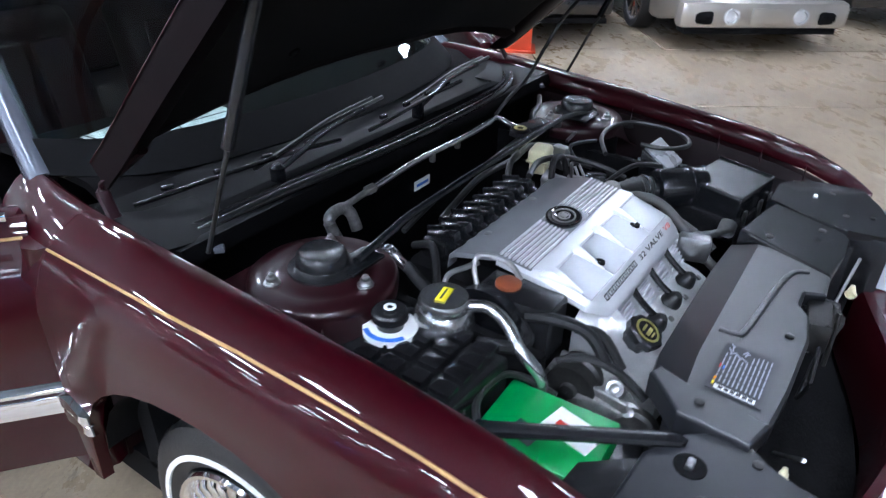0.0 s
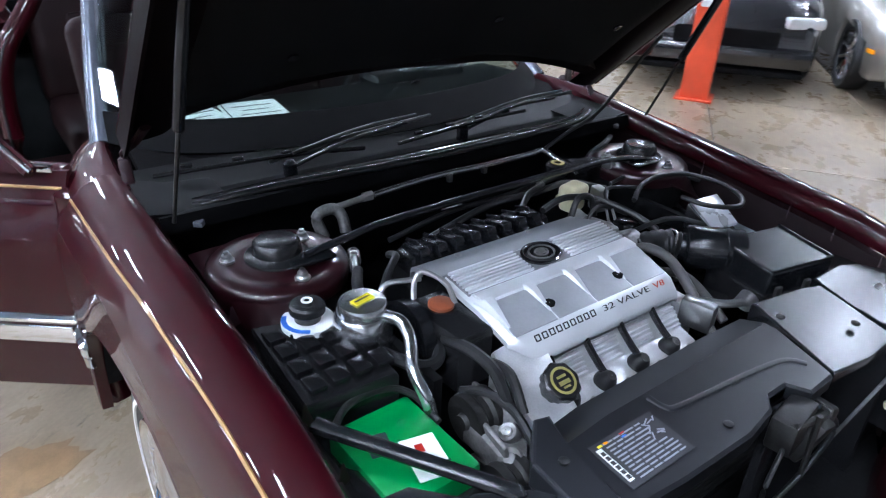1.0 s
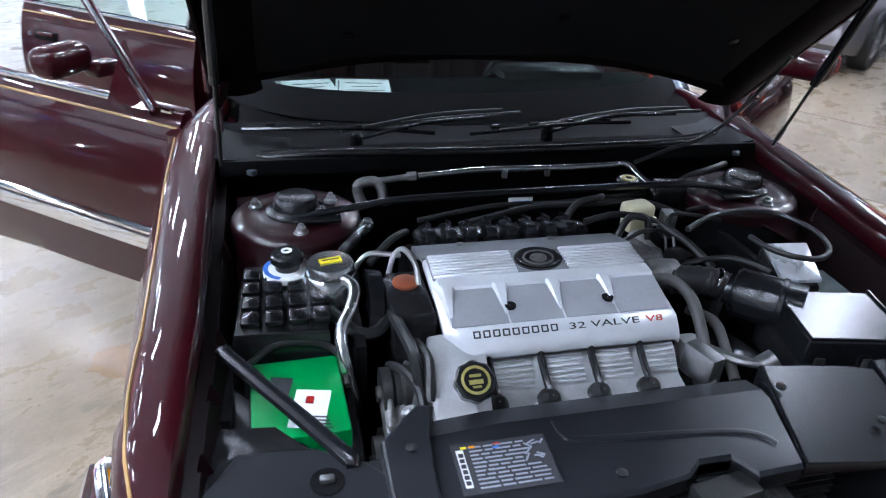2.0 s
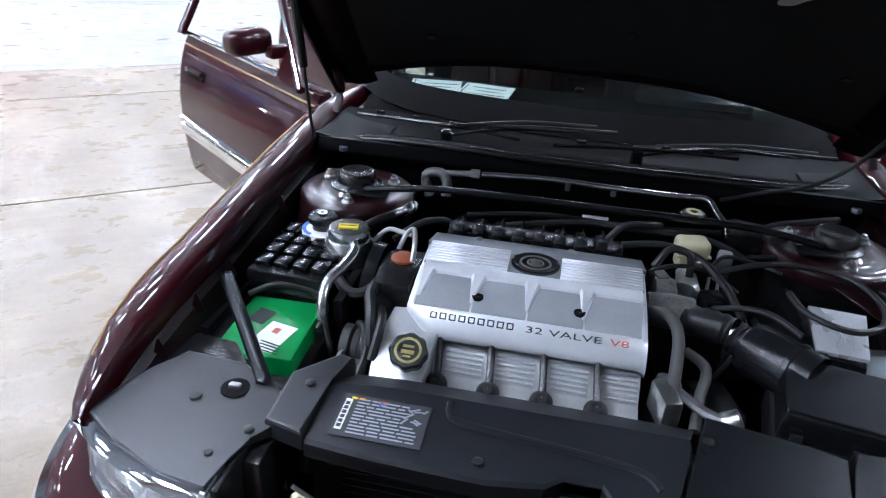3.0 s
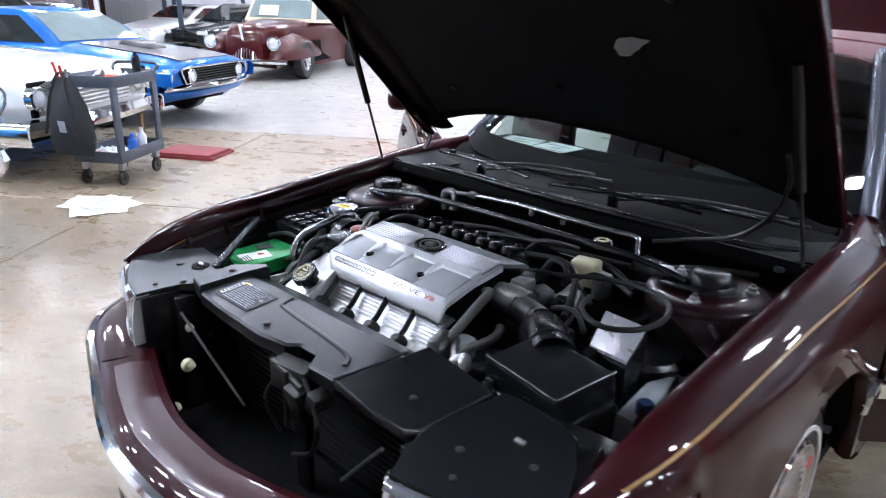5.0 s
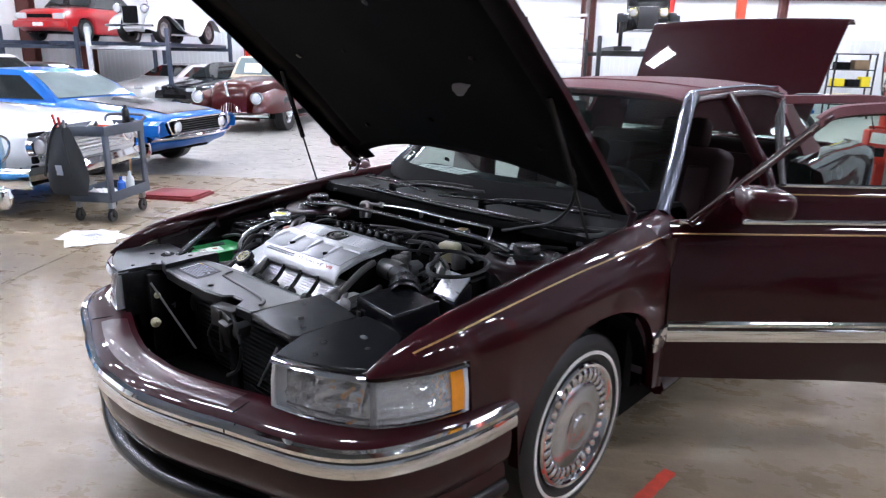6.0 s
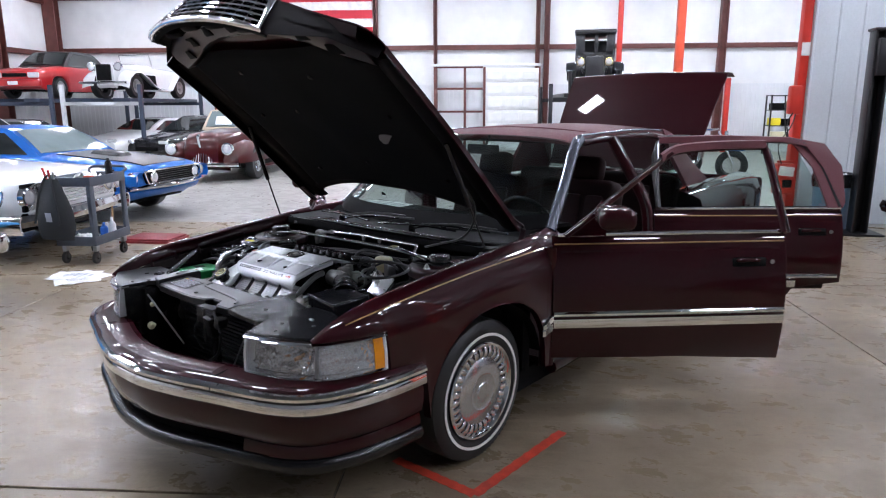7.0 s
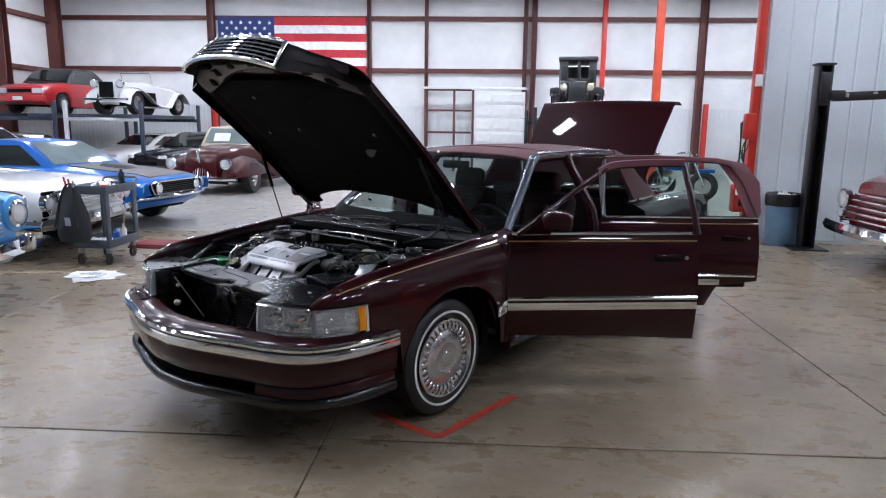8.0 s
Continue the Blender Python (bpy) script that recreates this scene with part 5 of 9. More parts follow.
back = [(-0.40, 0.470), (-0.30, 0.486), (-0.12, 0.488), (-0.03, 0.488), (0.0, 0.488), (0.06, 0.488), (0.085, 0.488), (0.226, 0.480)]
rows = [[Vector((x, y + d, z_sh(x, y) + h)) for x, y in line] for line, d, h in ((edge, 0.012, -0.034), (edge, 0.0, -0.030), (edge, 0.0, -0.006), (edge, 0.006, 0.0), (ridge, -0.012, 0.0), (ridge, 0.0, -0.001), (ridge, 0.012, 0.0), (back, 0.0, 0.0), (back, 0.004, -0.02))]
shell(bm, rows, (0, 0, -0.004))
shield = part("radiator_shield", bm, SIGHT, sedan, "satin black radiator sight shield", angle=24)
bm = nb()
slab(bm, [(0.172, 0.248), (0.30, 0.236), (0.40, 0.232), (0.426, 0.25), (0.441, 0.35), (0.462, 0.428), (0.40, 0.440), (0.236, 0.470)], 0.735, lambda x, y: 0.756 + 0.115 * (y - 0.25), 0.006)
part("shield_side", bm, SHIELD, shield, angle=14)
bm = nb()
slab(bm, [(-0.428, 0.262), (-0.428, 0.40), (-0.400, 0.462), (-0.43, 0.47), (-0.50, 0.40), (-0.50, 0.28)], 0.735, lambda x, y: 0.772 + 0.06 * (y - 0.25), 0.006)
# Passenger end of the shield again in the lit copy.
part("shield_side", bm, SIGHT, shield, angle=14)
bm = nb()
hose(bm, [(-0.205, 0.405, 0.768), (-0.20, 0.375, 0.766), (-0.17, 0.360, 0.765), (0.02, 0.342, 0.764), (0.12, 0.325, 0.763), (0.15, 0.295, 0.761)], 0.007, 8, 5, flat=0.7)
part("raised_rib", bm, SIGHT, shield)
for x, y in ((-0.138, 0.284), (0.23, 0.401), (-0.455, 0.375), (0.36, 0.30)):
    bm = nb()
    lathe(bm, [(0.009, 0), (0.009, 0.004), (0.004, 0.006), (0.001, 0.006)], Matrix.Translation((x, y, z_sh(x, y) + (0.015 if abs(x) > 0.2 else 0.001))), 14)
    part("push_pin", bm, RUBBER, shield)
# service label with lines of small print
bm = nb()
LAB = Matrix.Translation((-0.313, 0.333, z_sh(-0.313, 0.333) + 0.0012)) @ Matrix.Rotation(radians(4), 4, "X")
box(bm, (0, 0, 0.0006), (0.160, 0.115, 0.0012))
label = part("service_label", bm, INK, shield, "dark label with rows of small grey print", LAB @ Matrix.Diagonal((0.98, 0.84, 1, 1)))
rnd = random.Random(7)
bm = nb()
for k in range(11):
    y = 0.046 - 0.0092 * k
    x = -0.052
    while x < 0.070:
        w = rnd.uniform(0.012, 0.04)
        if x + w > 0.076 or (k < 6 and x > 0.028):
            break
        box(bm, (x + w / 2, y, 0.0016), (w, 0.0034, 0.0008))
        x += w + 0.004
for k in range(9):
    a = rnd.uniform(0, 360)
    box(bm, (rnd.uniform(0.035, 0.072), rnd.uniform(0.005, 0.048), 0.0016), (rnd.uniform(0.008, 0.022), 0.003, 0.0008), (0, 0, a))
tagged(part("print", bm, PRINT, label, "unreadable rows of grey print"), kind="stuff")
for c, s_, mt in (((-0.068, 0.0), (0.012, 0.085), WHITE), ((-0.060, 0.047), (0.010, 0.005), YELLOW), ((-0.046, 0.047), (0.010, 0.005), AMBER), ((-0.004, 0.048), (0.011, 0.004), RED), ((-0.006, 0.040), (0.011, 0.004), BLUE_LABEL)):
    bm = nb()
    box(bm, (*c, 0.0017), (*s_, 0.001))
    part("label_block", bm, mt, label)
bm = nb()
for k in range(6):
    box(bm, (-0.068, -0.033 + 0.0125 * k, 0.0026), (0.008, 0.009, 0.0006))
part("label_letters", bm, INK, label)

# diagonal support bar on the passenger side, twin on the driver's side
for s, mt in ((-1, SHIELD),):
    bm = nb()
    hose(bm, [(s * 0.742, 0.632, 0.808), (s * 0.735, 0.620, 0.805), (s * 0.565, 0.402, 0.772), (s * 0.548, 0.378, 0.766)], 0.015, 10, 3, flat=0.7)
    part("support_bar", bm, mt, sedan, "black tubular support bar")

bm = nb()
slab(bm, [(-0.792, 0.34), (-0.776, 0.62), (-0.742, 0.632), (-0.565, 0.400), (-0.60, 0.35)], 0.60, lambda x, y: 0.728 + 0.02 * (y - 0.36), 0.004)
part("side_baffle", bm, BLACK, sedan, "black plastic baffle beside the battery")
# radiator, support and dark depth of the bay
bm = nb()
box(bm, (0, 0.40, 0.53), (0.92, 0.05, 0.40))
rad = part("radiator", bm, CORE, sedan, "black radiator core")
for k in range(21):
    bm = nb()
    box(bm, (0, 0.368, 0.345 + 0.018 * k), (0.80, 0.012, 0.004))
    part("fin", bm, CORE, rad)
bm = nb()
box(bm, (0, 0.36, 0.725), (1.10, 0.09, 0.025), None, 0.006)
support = part("radiator_support", bm, BLACK, sedan)
for s in (-1, 1):
    bm = nb()
    box(bm, (s * 0.46 - 0.04, 0.30, 0.54), (0.03, 0.16, 0.38), None, 0.005)
    part("support_side", bm, BLACK, support)
    bm = nb()
    hose(bm, [(s * 0.40 - 0.02, 0.20, 0.72), (s * 0.20, 0.24, 0.52)], 0.004, 6, 1)
    part("support_rod", bm, STEEL, support)
bm = nb()
box(bm, (0.02, 0.27, 0.54), (0.05, 0.02, 0.38), None, 0.004)
part("centre_post", bm, BLACK, support)
# hood latch and its bracket
bm = nb()
box(bm, (0.03, 0.245, 0.705), (0.11, 0.05, 0.07), (0, 0, 8), 0.006)
box(bm, (0.075, 0.225, 0.665), (0.05, 0.04, 0.10), (15, 10, 0), 0.006)
rod(bm, (-0.02, 0.225, 0.735), (0.10, 0.215, 0.715), 0.008, seg=8)
rod(bm, (0.05, 0.21, 0.74), (0.05, 0.205, 0.60), 0.006, seg=8)
box(bm, (0.13, 0.235, 0.69), (0.035, 0.05, 0.05), (0, 20, 0), 0.008)
latch = part("hood_latch", bm, DULL, sedan, "worn steel hood latch")
bm = nb()
hose(bm, [(0.09, 0.23, 0.73), (0.16, 0.21, 0.66), (0.12, 0.22, 0.56), (0.03, 0.23, 0.50)], 0.006, 8)
hose(bm, [(0.0, 0.23, 0.71), (-0.06, 0.22, 0.62), (-0.02, 0.23, 0.54)], 0.005, 8)
part("latch_cable", bm, RUBBER, latch)
for p, k in (((-0.40, 0.19, 0.575), 0.85), ((-0.430, 0.22, 0.665), 0.55), ((0.40, 0.19, 0.60), 0.7), ((-0.36, 0.13, 0.49), 0.6)):
    bm = nb()
    lathe(bm, [(0.018, 0.0), (0.022, 0.010), (0.015, 0.016), (0.014, 0.034), (0.010, 0.036), (0.009, 0.05), (0.001, 0.052)], Matrix.Translation(p) @ Matrix.Rotation(radians(70), 4, "Y") @ Matrix.Scale(k, 4), 14)
    part("bulb_socket", bm, CREAM, sedan, "pale plastic bulb socket")
for s in (-1, 1):
    bm = nb()
    box(bm, (s * 0.60 + FAR_SIDE[s], 0.33, 0.50), (0.24, 0.20, 0.20), None, 0.02)
    part("lamp_bucket", bm, BLACK, sedan)

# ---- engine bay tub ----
# Dark boxes added to close the bay, so that no lit floor shows through.
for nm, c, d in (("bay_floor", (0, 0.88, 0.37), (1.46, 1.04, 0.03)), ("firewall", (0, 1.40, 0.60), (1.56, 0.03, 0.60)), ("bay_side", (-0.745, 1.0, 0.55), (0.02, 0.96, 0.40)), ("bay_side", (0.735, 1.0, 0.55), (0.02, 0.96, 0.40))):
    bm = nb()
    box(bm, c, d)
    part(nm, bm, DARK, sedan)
# Added dark sheet: hides the bright floor below the gap behind the bumper.
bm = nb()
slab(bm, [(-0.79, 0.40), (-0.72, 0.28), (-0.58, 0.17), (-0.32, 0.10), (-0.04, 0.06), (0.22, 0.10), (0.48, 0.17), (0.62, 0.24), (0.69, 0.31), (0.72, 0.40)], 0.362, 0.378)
part("gap_sheet", bm, DARK, sedan, "added dark sheet closing the gap behind the bumper")
bm = nb()
box(bm, (0, 1.335, 0.78), (1.50, 0.03, 0.22))
rows = [[(x, y, z) for x in (-0.78, -0.4, 0, 0.4, 0.78)] for y, z in ((1.275, 0.885), (1.285, 0.912), (1.32, 0.905), (1.36, 0.88), (1.46, 0.89), (1.56, 0.925))]
shell(bm, rows, (0, 0, -0.01))
cowl = part("cowl_panel", bm, COWL, sedan, "black cowl panel below the windshield")
bm = nb()
hose(bm, [(-0.74, 1.36, 0.885), (-0.5, 1.315, 0.915), (-0.1, 1.275, 0.922), (0.35, 1.29, 0.918), (0.58, 1.34, 0.905), (0.74, 1.42, 0.895)], 0.012, 10)
part("cowl_seal", bm, BLACK, cowl, "rubber cowl seal")
bm = nb()
hose(bm, [(-0.72, 1.385, 0.892), (-0.5, 1.338, 0.917), (-0.1, 1.300, 0.926), (0.35, 1.315, 0.921), (0.58, 1.365, 0.908), (0.72, 1.44, 0.90)], 0.007, 8)
part("seal_bead", bm, LIFT_GLOSS, cowl)
for s in (-1, 1):
    bm = nb()
    slab(bm, [(s * 0.745, 1.455), (s * 0.765, 1.40), (s * 0.752, 1.31), (s * 0.700, 1.262), (s * 0.655, 1.312), (s * 0.690, 1.375)], 0.880, lambda x, y: 0.892 + 0.06 * (y - 1.26), 0.006)
    part("cowl_flap", bm, mat("grey_cowl_plastic", (0.055, 0.060, 0.072), 0.35, 0.0, 0.0, 0.2, 12.0), cowl, "grey plastic end flap")
bm = nb()
box(bm, (0.048, 1.3175, 0.742), (0.075, 0.003, 0.030), (0, 0, 0), 0.001)
sticker = part("pale_sticker", bm, WHITE, cowl, "pale sticker on the firewall")
bm = nb()
box(bm, (0.048, 1.3152, 0.742), (0.055, 0.0015, 0.008), (0, 0, 0))
part("sticker_print", bm, BLUE_LABEL, sticker)
bm = nb()
hose(bm, [(0.36, 1.26, 0.875), (0.46, 1.27, 0.905), (0.58, 1.27, 0.945), (0.66, 1.26, 1.02), (0.70, 1.22, 1.12), (0.70, 1.16, 1.20)], 0.006, 8)
part("washer_hose", bm, RUBBER, sedan, "black washer hose up to the hood")
# wiper arms and blades
for x0, a, b in ((-0.42, (-0.42, 1.40, 0.92), (-0.02, 1.47, 0.955)), (0.12, (0.14, 1.40, 0.925), (0.60, 1.48, 0.945))):
    bm = nb()
    lathe(bm, [(0.018, -0.03), (0.018, 0.012), (0.010, 0.02), (0.001, 0.02)], Matrix.Translation(a), 14)
    hose(bm, [a, (a[0] + 0.10, a[1] + 0.01, a[2] + 0.022), ((a[0] + b[0]) / 2, (a[1] + b[1]) / 2, a[2] + 0.032), b], 0.009, 8, flat=0.6)
    wiper = part("wiper", bm, SHIELD, sedan, "black windshield wiper arm")
    bm = nb()
    q0, q1 = Vector(((a[0] + b[0]) / 2 - 0.24, a[1] + 0.035, a[2] + 0.012)), Vector((b[0] + 0.10, b[1] + 0.015, b[2] + 0.004))
    hose(bm, [q0, (q0 + q1) / 2 + Vector((0, 0, 0.008)), q1], 0.006, 6)
    hose(bm, [q0 + Vector((0.06, -0.01, 0.014)), (q0 + q1) / 2 + Vector((0, -0.01, 0.026)), q1 + Vector((-0.06, -0.01, 0.014))], 0.005, 6)
    part("blade", bm, RUBBER, wiper)
    bm = nb()
    w0, w1 = (Vector((-0.73, 1.50, 0.925)), Vector((-0.20, 1.40, 0.932))) if a[0] < 0 else (Vector((-0.10, 1.385, 0.932)), Vector((0.42, 1.43, 0.938)))
    hose(bm, [w0, (w0 * 2 + w1) / 3 + Vector((0, -0.012, 0.010)), (w0 + w1 * 2) / 3 + Vector((0, -0.010, 0.012)), w1], 0.0055, 6)
    for k in range(4):
        q = w0 + (w1 - w0) * (0.15 + 0.23 * k)
        box(bm, q + Vector((0, 0.008, 0.014)), (0.028, 0.012, 0.012), (0, 0, math.degrees(math.atan2(w1.y - w0.y, w1.x - w0.x))), 0.003)
    part("bridge", bm, LIFT_GLOSS, wiper, "slim black blade carrier")

# ---- strut towers and brace ----
TOWER = mat("maroon_tower_paint", (0.015, 0.0018, 0.0036), 0.38, 0.0, 0.6, 0.35, 7.0, 0.0, spec=0.3)
for s in (1, -1):
    cx, cy = s * 0.60, 1.094
    T = Matrix.Translation((cx, cy, 0.010))
    # round top plate with a folded edge
    bm = nb()
    lathe(bm, [(0.150, 0.800), (0.152, 0.824), (0.149, 0.834), (0.142, 0.840), (0.112, 0.843), (0.106, 0.840), (0.078, 0.841), (0.072, 0.848), (0.001, 0.848)], T, 48)
    tower = part("strut_tower", bm, TOWER, sedan, "glossy maroon strut tower", angle=50)
    # Wall below the maroon plate, coloured dark for the shade of the recess.
    bm = nb()
    lathe(bm, [(0.148, 0.50), (0.147, 0.66), (0.146, 0.81)], T, 32)
    part("tower_wall", bm, DARK, tower)
    # pressed web running down from the plate to the inner fender
    bm = nb()
    rows = []
    for k in range(15):
        f = k / 14
        ang = radians(70 - 185 * f)
        rim = Vector((cx + s * 0.149 * math.cos(ang), cy + 0.149 * math.sin(ang), 0.842))
        toe = Vector((s * lerp([(0, 0.742), (0.4, 0.742), (0.62, 0.738), (0.8, 0.665), (1, 0.56)], f), lerp([(0, 1.25), (0.4, 1.05), (0.62, 0.905), (0.8, 0.925), (1, 0.948)], f), lerp([(0, 0.83), (0.4, 0.80), (0.62, 0.735), (0.8, 0.775), (1, 0.826)], f)))
        rows.append([rim + (toe - rim) * t - Vector((0, 0, 0.030 * math.sin(math.pi * t) * math.sin(math.pi * f))) for t in (0, 0.12, 0.3, 0.55, 0.8, 0.94, 1)])
    shell(bm, rows, (0, 0, -0.004))
    part("tower_web", bm, TOWER, tower, angle=60)
    bm = nb()
    lathe(bm, [(0.070, 0.846), (0.069, 0.853), (0.060, 0.856), (0.053, 0.862), (0.050, 0.882), (0.044, 0.888), (0.040, 0.885), (0.001, 0.884)], T, 32)
    part("strut_cap", bm, BLACK, tower, "black rubber strut cap")
    for k in range(3):
        bm = nb()
        a = 2 * math.pi * k / 3 + 0.6
        lathe(bm, [(0.017, 0.840), (0.017, 0.845), (0.011, 0.846), (0.011, 0.856), (0.006, 0.858), (0.006, 0.864), (0.001, 0.865)], Matrix.Translation((cx + 0.104 * math.cos(a), cy + 0.104 * math.sin(a), 0.010)), 10)
        part("stud_nut", bm, STEEL, tower)
    bm = nb()
    slab(bm, [(s * x, y) for x, y in ((0.46, 1.0), (0.74, 1.0), (0.74, 1.30), (0.44, 1.30))], 0.52, 0.72, 0.03)
    part("tower_base", bm, DARK, tower)
bm = nb()
hose(bm, [(-0.56, 1.04, 0.872), (-0.45, 1.045, 0.885), (-0.3, 1.05, 0.895), (0.3, 1.058, 0.895), (0.46, 1.06, 0.885), (0.56, 1.05, 0.872)], 0.010, 10, flat=0.9)
for s in (-1, 1):
    box(bm, (s * 0.55, 1.045, 0.864), (0.10, 0.06, 0.008), None, 0.002)
part("tower_brace", bm, SHIELD, sedan, "black cross brace between the towers")

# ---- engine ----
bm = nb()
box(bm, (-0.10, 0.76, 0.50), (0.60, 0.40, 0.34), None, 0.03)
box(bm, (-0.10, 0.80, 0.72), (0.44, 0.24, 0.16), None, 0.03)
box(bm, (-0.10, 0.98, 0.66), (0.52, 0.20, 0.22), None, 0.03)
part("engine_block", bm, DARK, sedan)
X0, X1 = -0.347, 0.145
prof = [(0.962, 0.790), (0.958, 0.815), (0.945, 0.824), (0.900, 0.836), (0.848, 0.850), (0.842, 0.851)]
bm = nb()
rows = [[(x, y, z) for x in (X0, X0 + 0.02, -0.1, X1 - 0.02, X1)] for y, z in prof]
shell(bm, rows, (0, 0, -0.012))
cover = part("engine_cover", bm, COVER_GREY, sedan, "silver ribbed engine cover with grey insets")
bm = nb()
face = [(0.842, 0.8512), (0.765, 0.8415), (0.725, 0.838), (0.635, 0.815), (0.622, 0.811), (0.601, 0.788), (0.594, 0.774), (0.594, 0.769)]


def cover_z(y):
    for (a, p), (b, q) in zip(face, face[1:]):
        if a >= y >= b:
            return p + (q - p) * (a - y) / (a - b)
    return face[-1][1]


rows = []
for y, z in face:
    f = (0.842 - y) / 0.245
    a0 = X0 + 0.002 + (0.012 if y < 0.63 else 0) + 0.040 * max(0, f - 0.9) * 10
    rows.append([(a0, y, z - 0.010), (a0 + 0.012, y, z), (-0.1, y, z + 0.001), (X1 - 0.014, y, z), (X1 - 0.002, y, z - 0.010)])
shell(bm, rows, (0, 0, -0.012))
part("silver_face", bm, COVER, cover, "bright silver front half")
# Grey sheet under the ribs puts the shade of their grooves into the colour.
bm = nb()
rows = [[(x, y, cover_z(y) + 0.0012) for x in (X0 + 0.008, -0.1, X1 - 0.008)] for y in (0.8405, 0.80, 0.763)]
shell(bm, rows, (0, 0, -0.004))
part("rib_ground", bm, COVER_GREY, cover)
for k in range(8):
    y = 0.8365 - 0.0098 * k
    z = cover_z(y)
    for a, b in ((X0 + 0.010, -0.155), (-0.040, X1 - 0.010)):
        bm = nb()
        box(bm, ((a + b) / 2, y, z + 0.0038), (b - a, 0.0052, 0.0080), (6, 0, 0), 0.0014, seg=1)
        part("rib", bm, COVER, cover)
MID_GREY = mat("mid_grey_plastic", (0.40, 0.415, 0.44), 0.34, 0.35, 0.0, 0.12, 10.0)
FIELD0, FIELD1 = X0 + 0.018, X1 - 0.016
step = (FIELD1 - FIELD0) / 4
for k in range(4):
    # sunk grey ramp between two silver fingers
    bm = nb()
    a, b = FIELD0 + step * k + (0.004 if k else 0.0), FIELD0 + step * (k + 1)
    rows = [[(a + (b - a) * e + g, y, cover_z(y) + d + h) for e, h in ((0.0, 0.0), (0.05, 0.0012), (0.5, 0.0016), (0.95, 0.0012), (1.0, 0.0))] for y, d, g in ((0.724, 0.0012, 0.006), (0.715, 0.0042, 0.004), (0.680, 0.0036, 0.002), (0.648, 0.0022, 0.0), (0.630, 0.0010, 0.0))]
    shell(bm, rows, (0, 0, -0.005))
    part("grey_inset", bm, MID_GREY, cover, "sunk grey ramp between silver fingers")
for k in range(4):
    bm = nb()
    x = FIELD0 + step * k if k else FIELD0 + 0.004
    rows = [[(x + (e - 0.5) * w + g, y, cover_z(y) + h * (1 if 0 < e < 1 else 0.25)) for e in (0.0, 0.2, 0.8, 1.0)] for y, w, h, g in ((0.742, 0.050, 0.0030, 0.006), (0.722, 0.036, 0.0125, 0.005), (0.700, 0.026, 0.0120, 0.003), (0.675, 0.016, 0.0085, 0.001), (0.652, 0.008, 0.0035, 0.0))]
    shell(bm, rows, (0, 0, -0.006))
    part("silver_finger", bm, COVER, cover)
bm = nb()
rows = [[(x, y, cover_z(y) + h) for x in (FIELD0 - 0.004, -0.1, FIELD1 + 0.004)] for y, h in ((0.764, 0.001), (0.757, 0.0075), (0.735, 0.0085), (0.724, 0.0075), (0.719, 0.002))]
shell(bm, rows, (0, 0, -0.004))
part("silver_ridge", bm, COVER, cover)
bm = nb()
E0 = Matrix.Translation((-0.097, 0.806, cover_z(0.806) + 0.001)) @ Matrix.Rotation(radians(7), 4, "X") @ Matrix.Diagonal((1.35, 1, 1, 1))
lathe(bm, [(0.040, -0.004), (0.040, 0.005), (0.036, 0.007), (0.033, 0.005), (0.001, 0.005)], E0, 36)
part("emblem", bm, NIGHT, cover, "black oval badge")
bm = nb()
for k, (r0, r1) in enumerate(((0.014, 0.011), (0.026, 0.023))):
    lathe(bm, [(r0, 0.005), (r0, 0.0075), (r1, 0.0075), (r1, 0.005)], E0, 28, ring=True)
box(bm, (-0.097, 0.806, cover_z(0.806) + 0.0075), (0.022, 0.016, 0.003), (7, 0, 0), 0.001)
part("emblem_wreath", bm, PRINT_DIM, cover)
# Flat dark discs in place of recessed bolt holes, their shade as colour.
for x, y in ((-0.203, 0.669), (0.006, 0.668)):
    bm = nb()
    lathe(bm, [(0.012, 0.0), (0.012, 0.0062), (0.009, 0.0070), (0.001, 0.0045)], Matrix.Translation((x, y, cover_z(y) + 0.001)), 16)
    part("cover_bolt", bm, DARK, cover)
for x in (-0.24, -0.02):
    bm = nb()
    lathe(bm, [(0.009, 0.0), (0.009, 0.004), (0.001, 0.006)], Matrix.Translation((x, 0.925, 0.829)), 14)
    part("cover_bolt", bm, STEEL, cover)
# front lip lettering: bars where a maker's word stands, then the readable words
lip = Matrix.Translation((0, 0.6125, 0.8015)) @ Matrix.Rotation(radians(43), 4, "X")
for k in range(9):
    bm = nb()
    x = -0.291 + 0.0196 * k
    for c, d in (((x + 0.0012, 0.004), (0.0030, 0.0140)), ((x + 0.0124, 0.004), (0.0030, 0.0140)), ((x + 0.0068, 0.0098), (0.0090, 0.0026)), ((x + 0.0068, -0.0018), (0.0090, 0.0026))):
        box(bm, (*c, 0.0012), (*d, 0.0008))
    part("name_bar", bm, INK, cover, "plain dark shape in place of a letter", lip)
words("lettering", "32 VALVE", 0.0185, lip @ Matrix.Translation((-0.098, -0.0025, 0.0012)), INK, cover, "dark raised words", extrude=0.0004, width=0.152)
words("lettering", "V8", 0.0185, lip @ Matrix.Translation((0.069, -0.0025, 0.0012)), mat("red_letters", (0.62, 0.08, 0.05), 0.45), cover, "red raised letters", extrude=0.0004, width=0.037)

# front cam cover, bright and finned, with plug leads
bm = nb()
rows = [[(x, y, z) for x in (-0.290, -0.1, 0.10, 0.140)] for y, z in ((0.650, 0.756), (0.612, 0.743), (0.592, 0.728), (0.576, 0.708), (0.567, 0.697), (0.560, 0.694), (0.530, 0.686), (0.500, 0.668), (0.478, 0.62))]
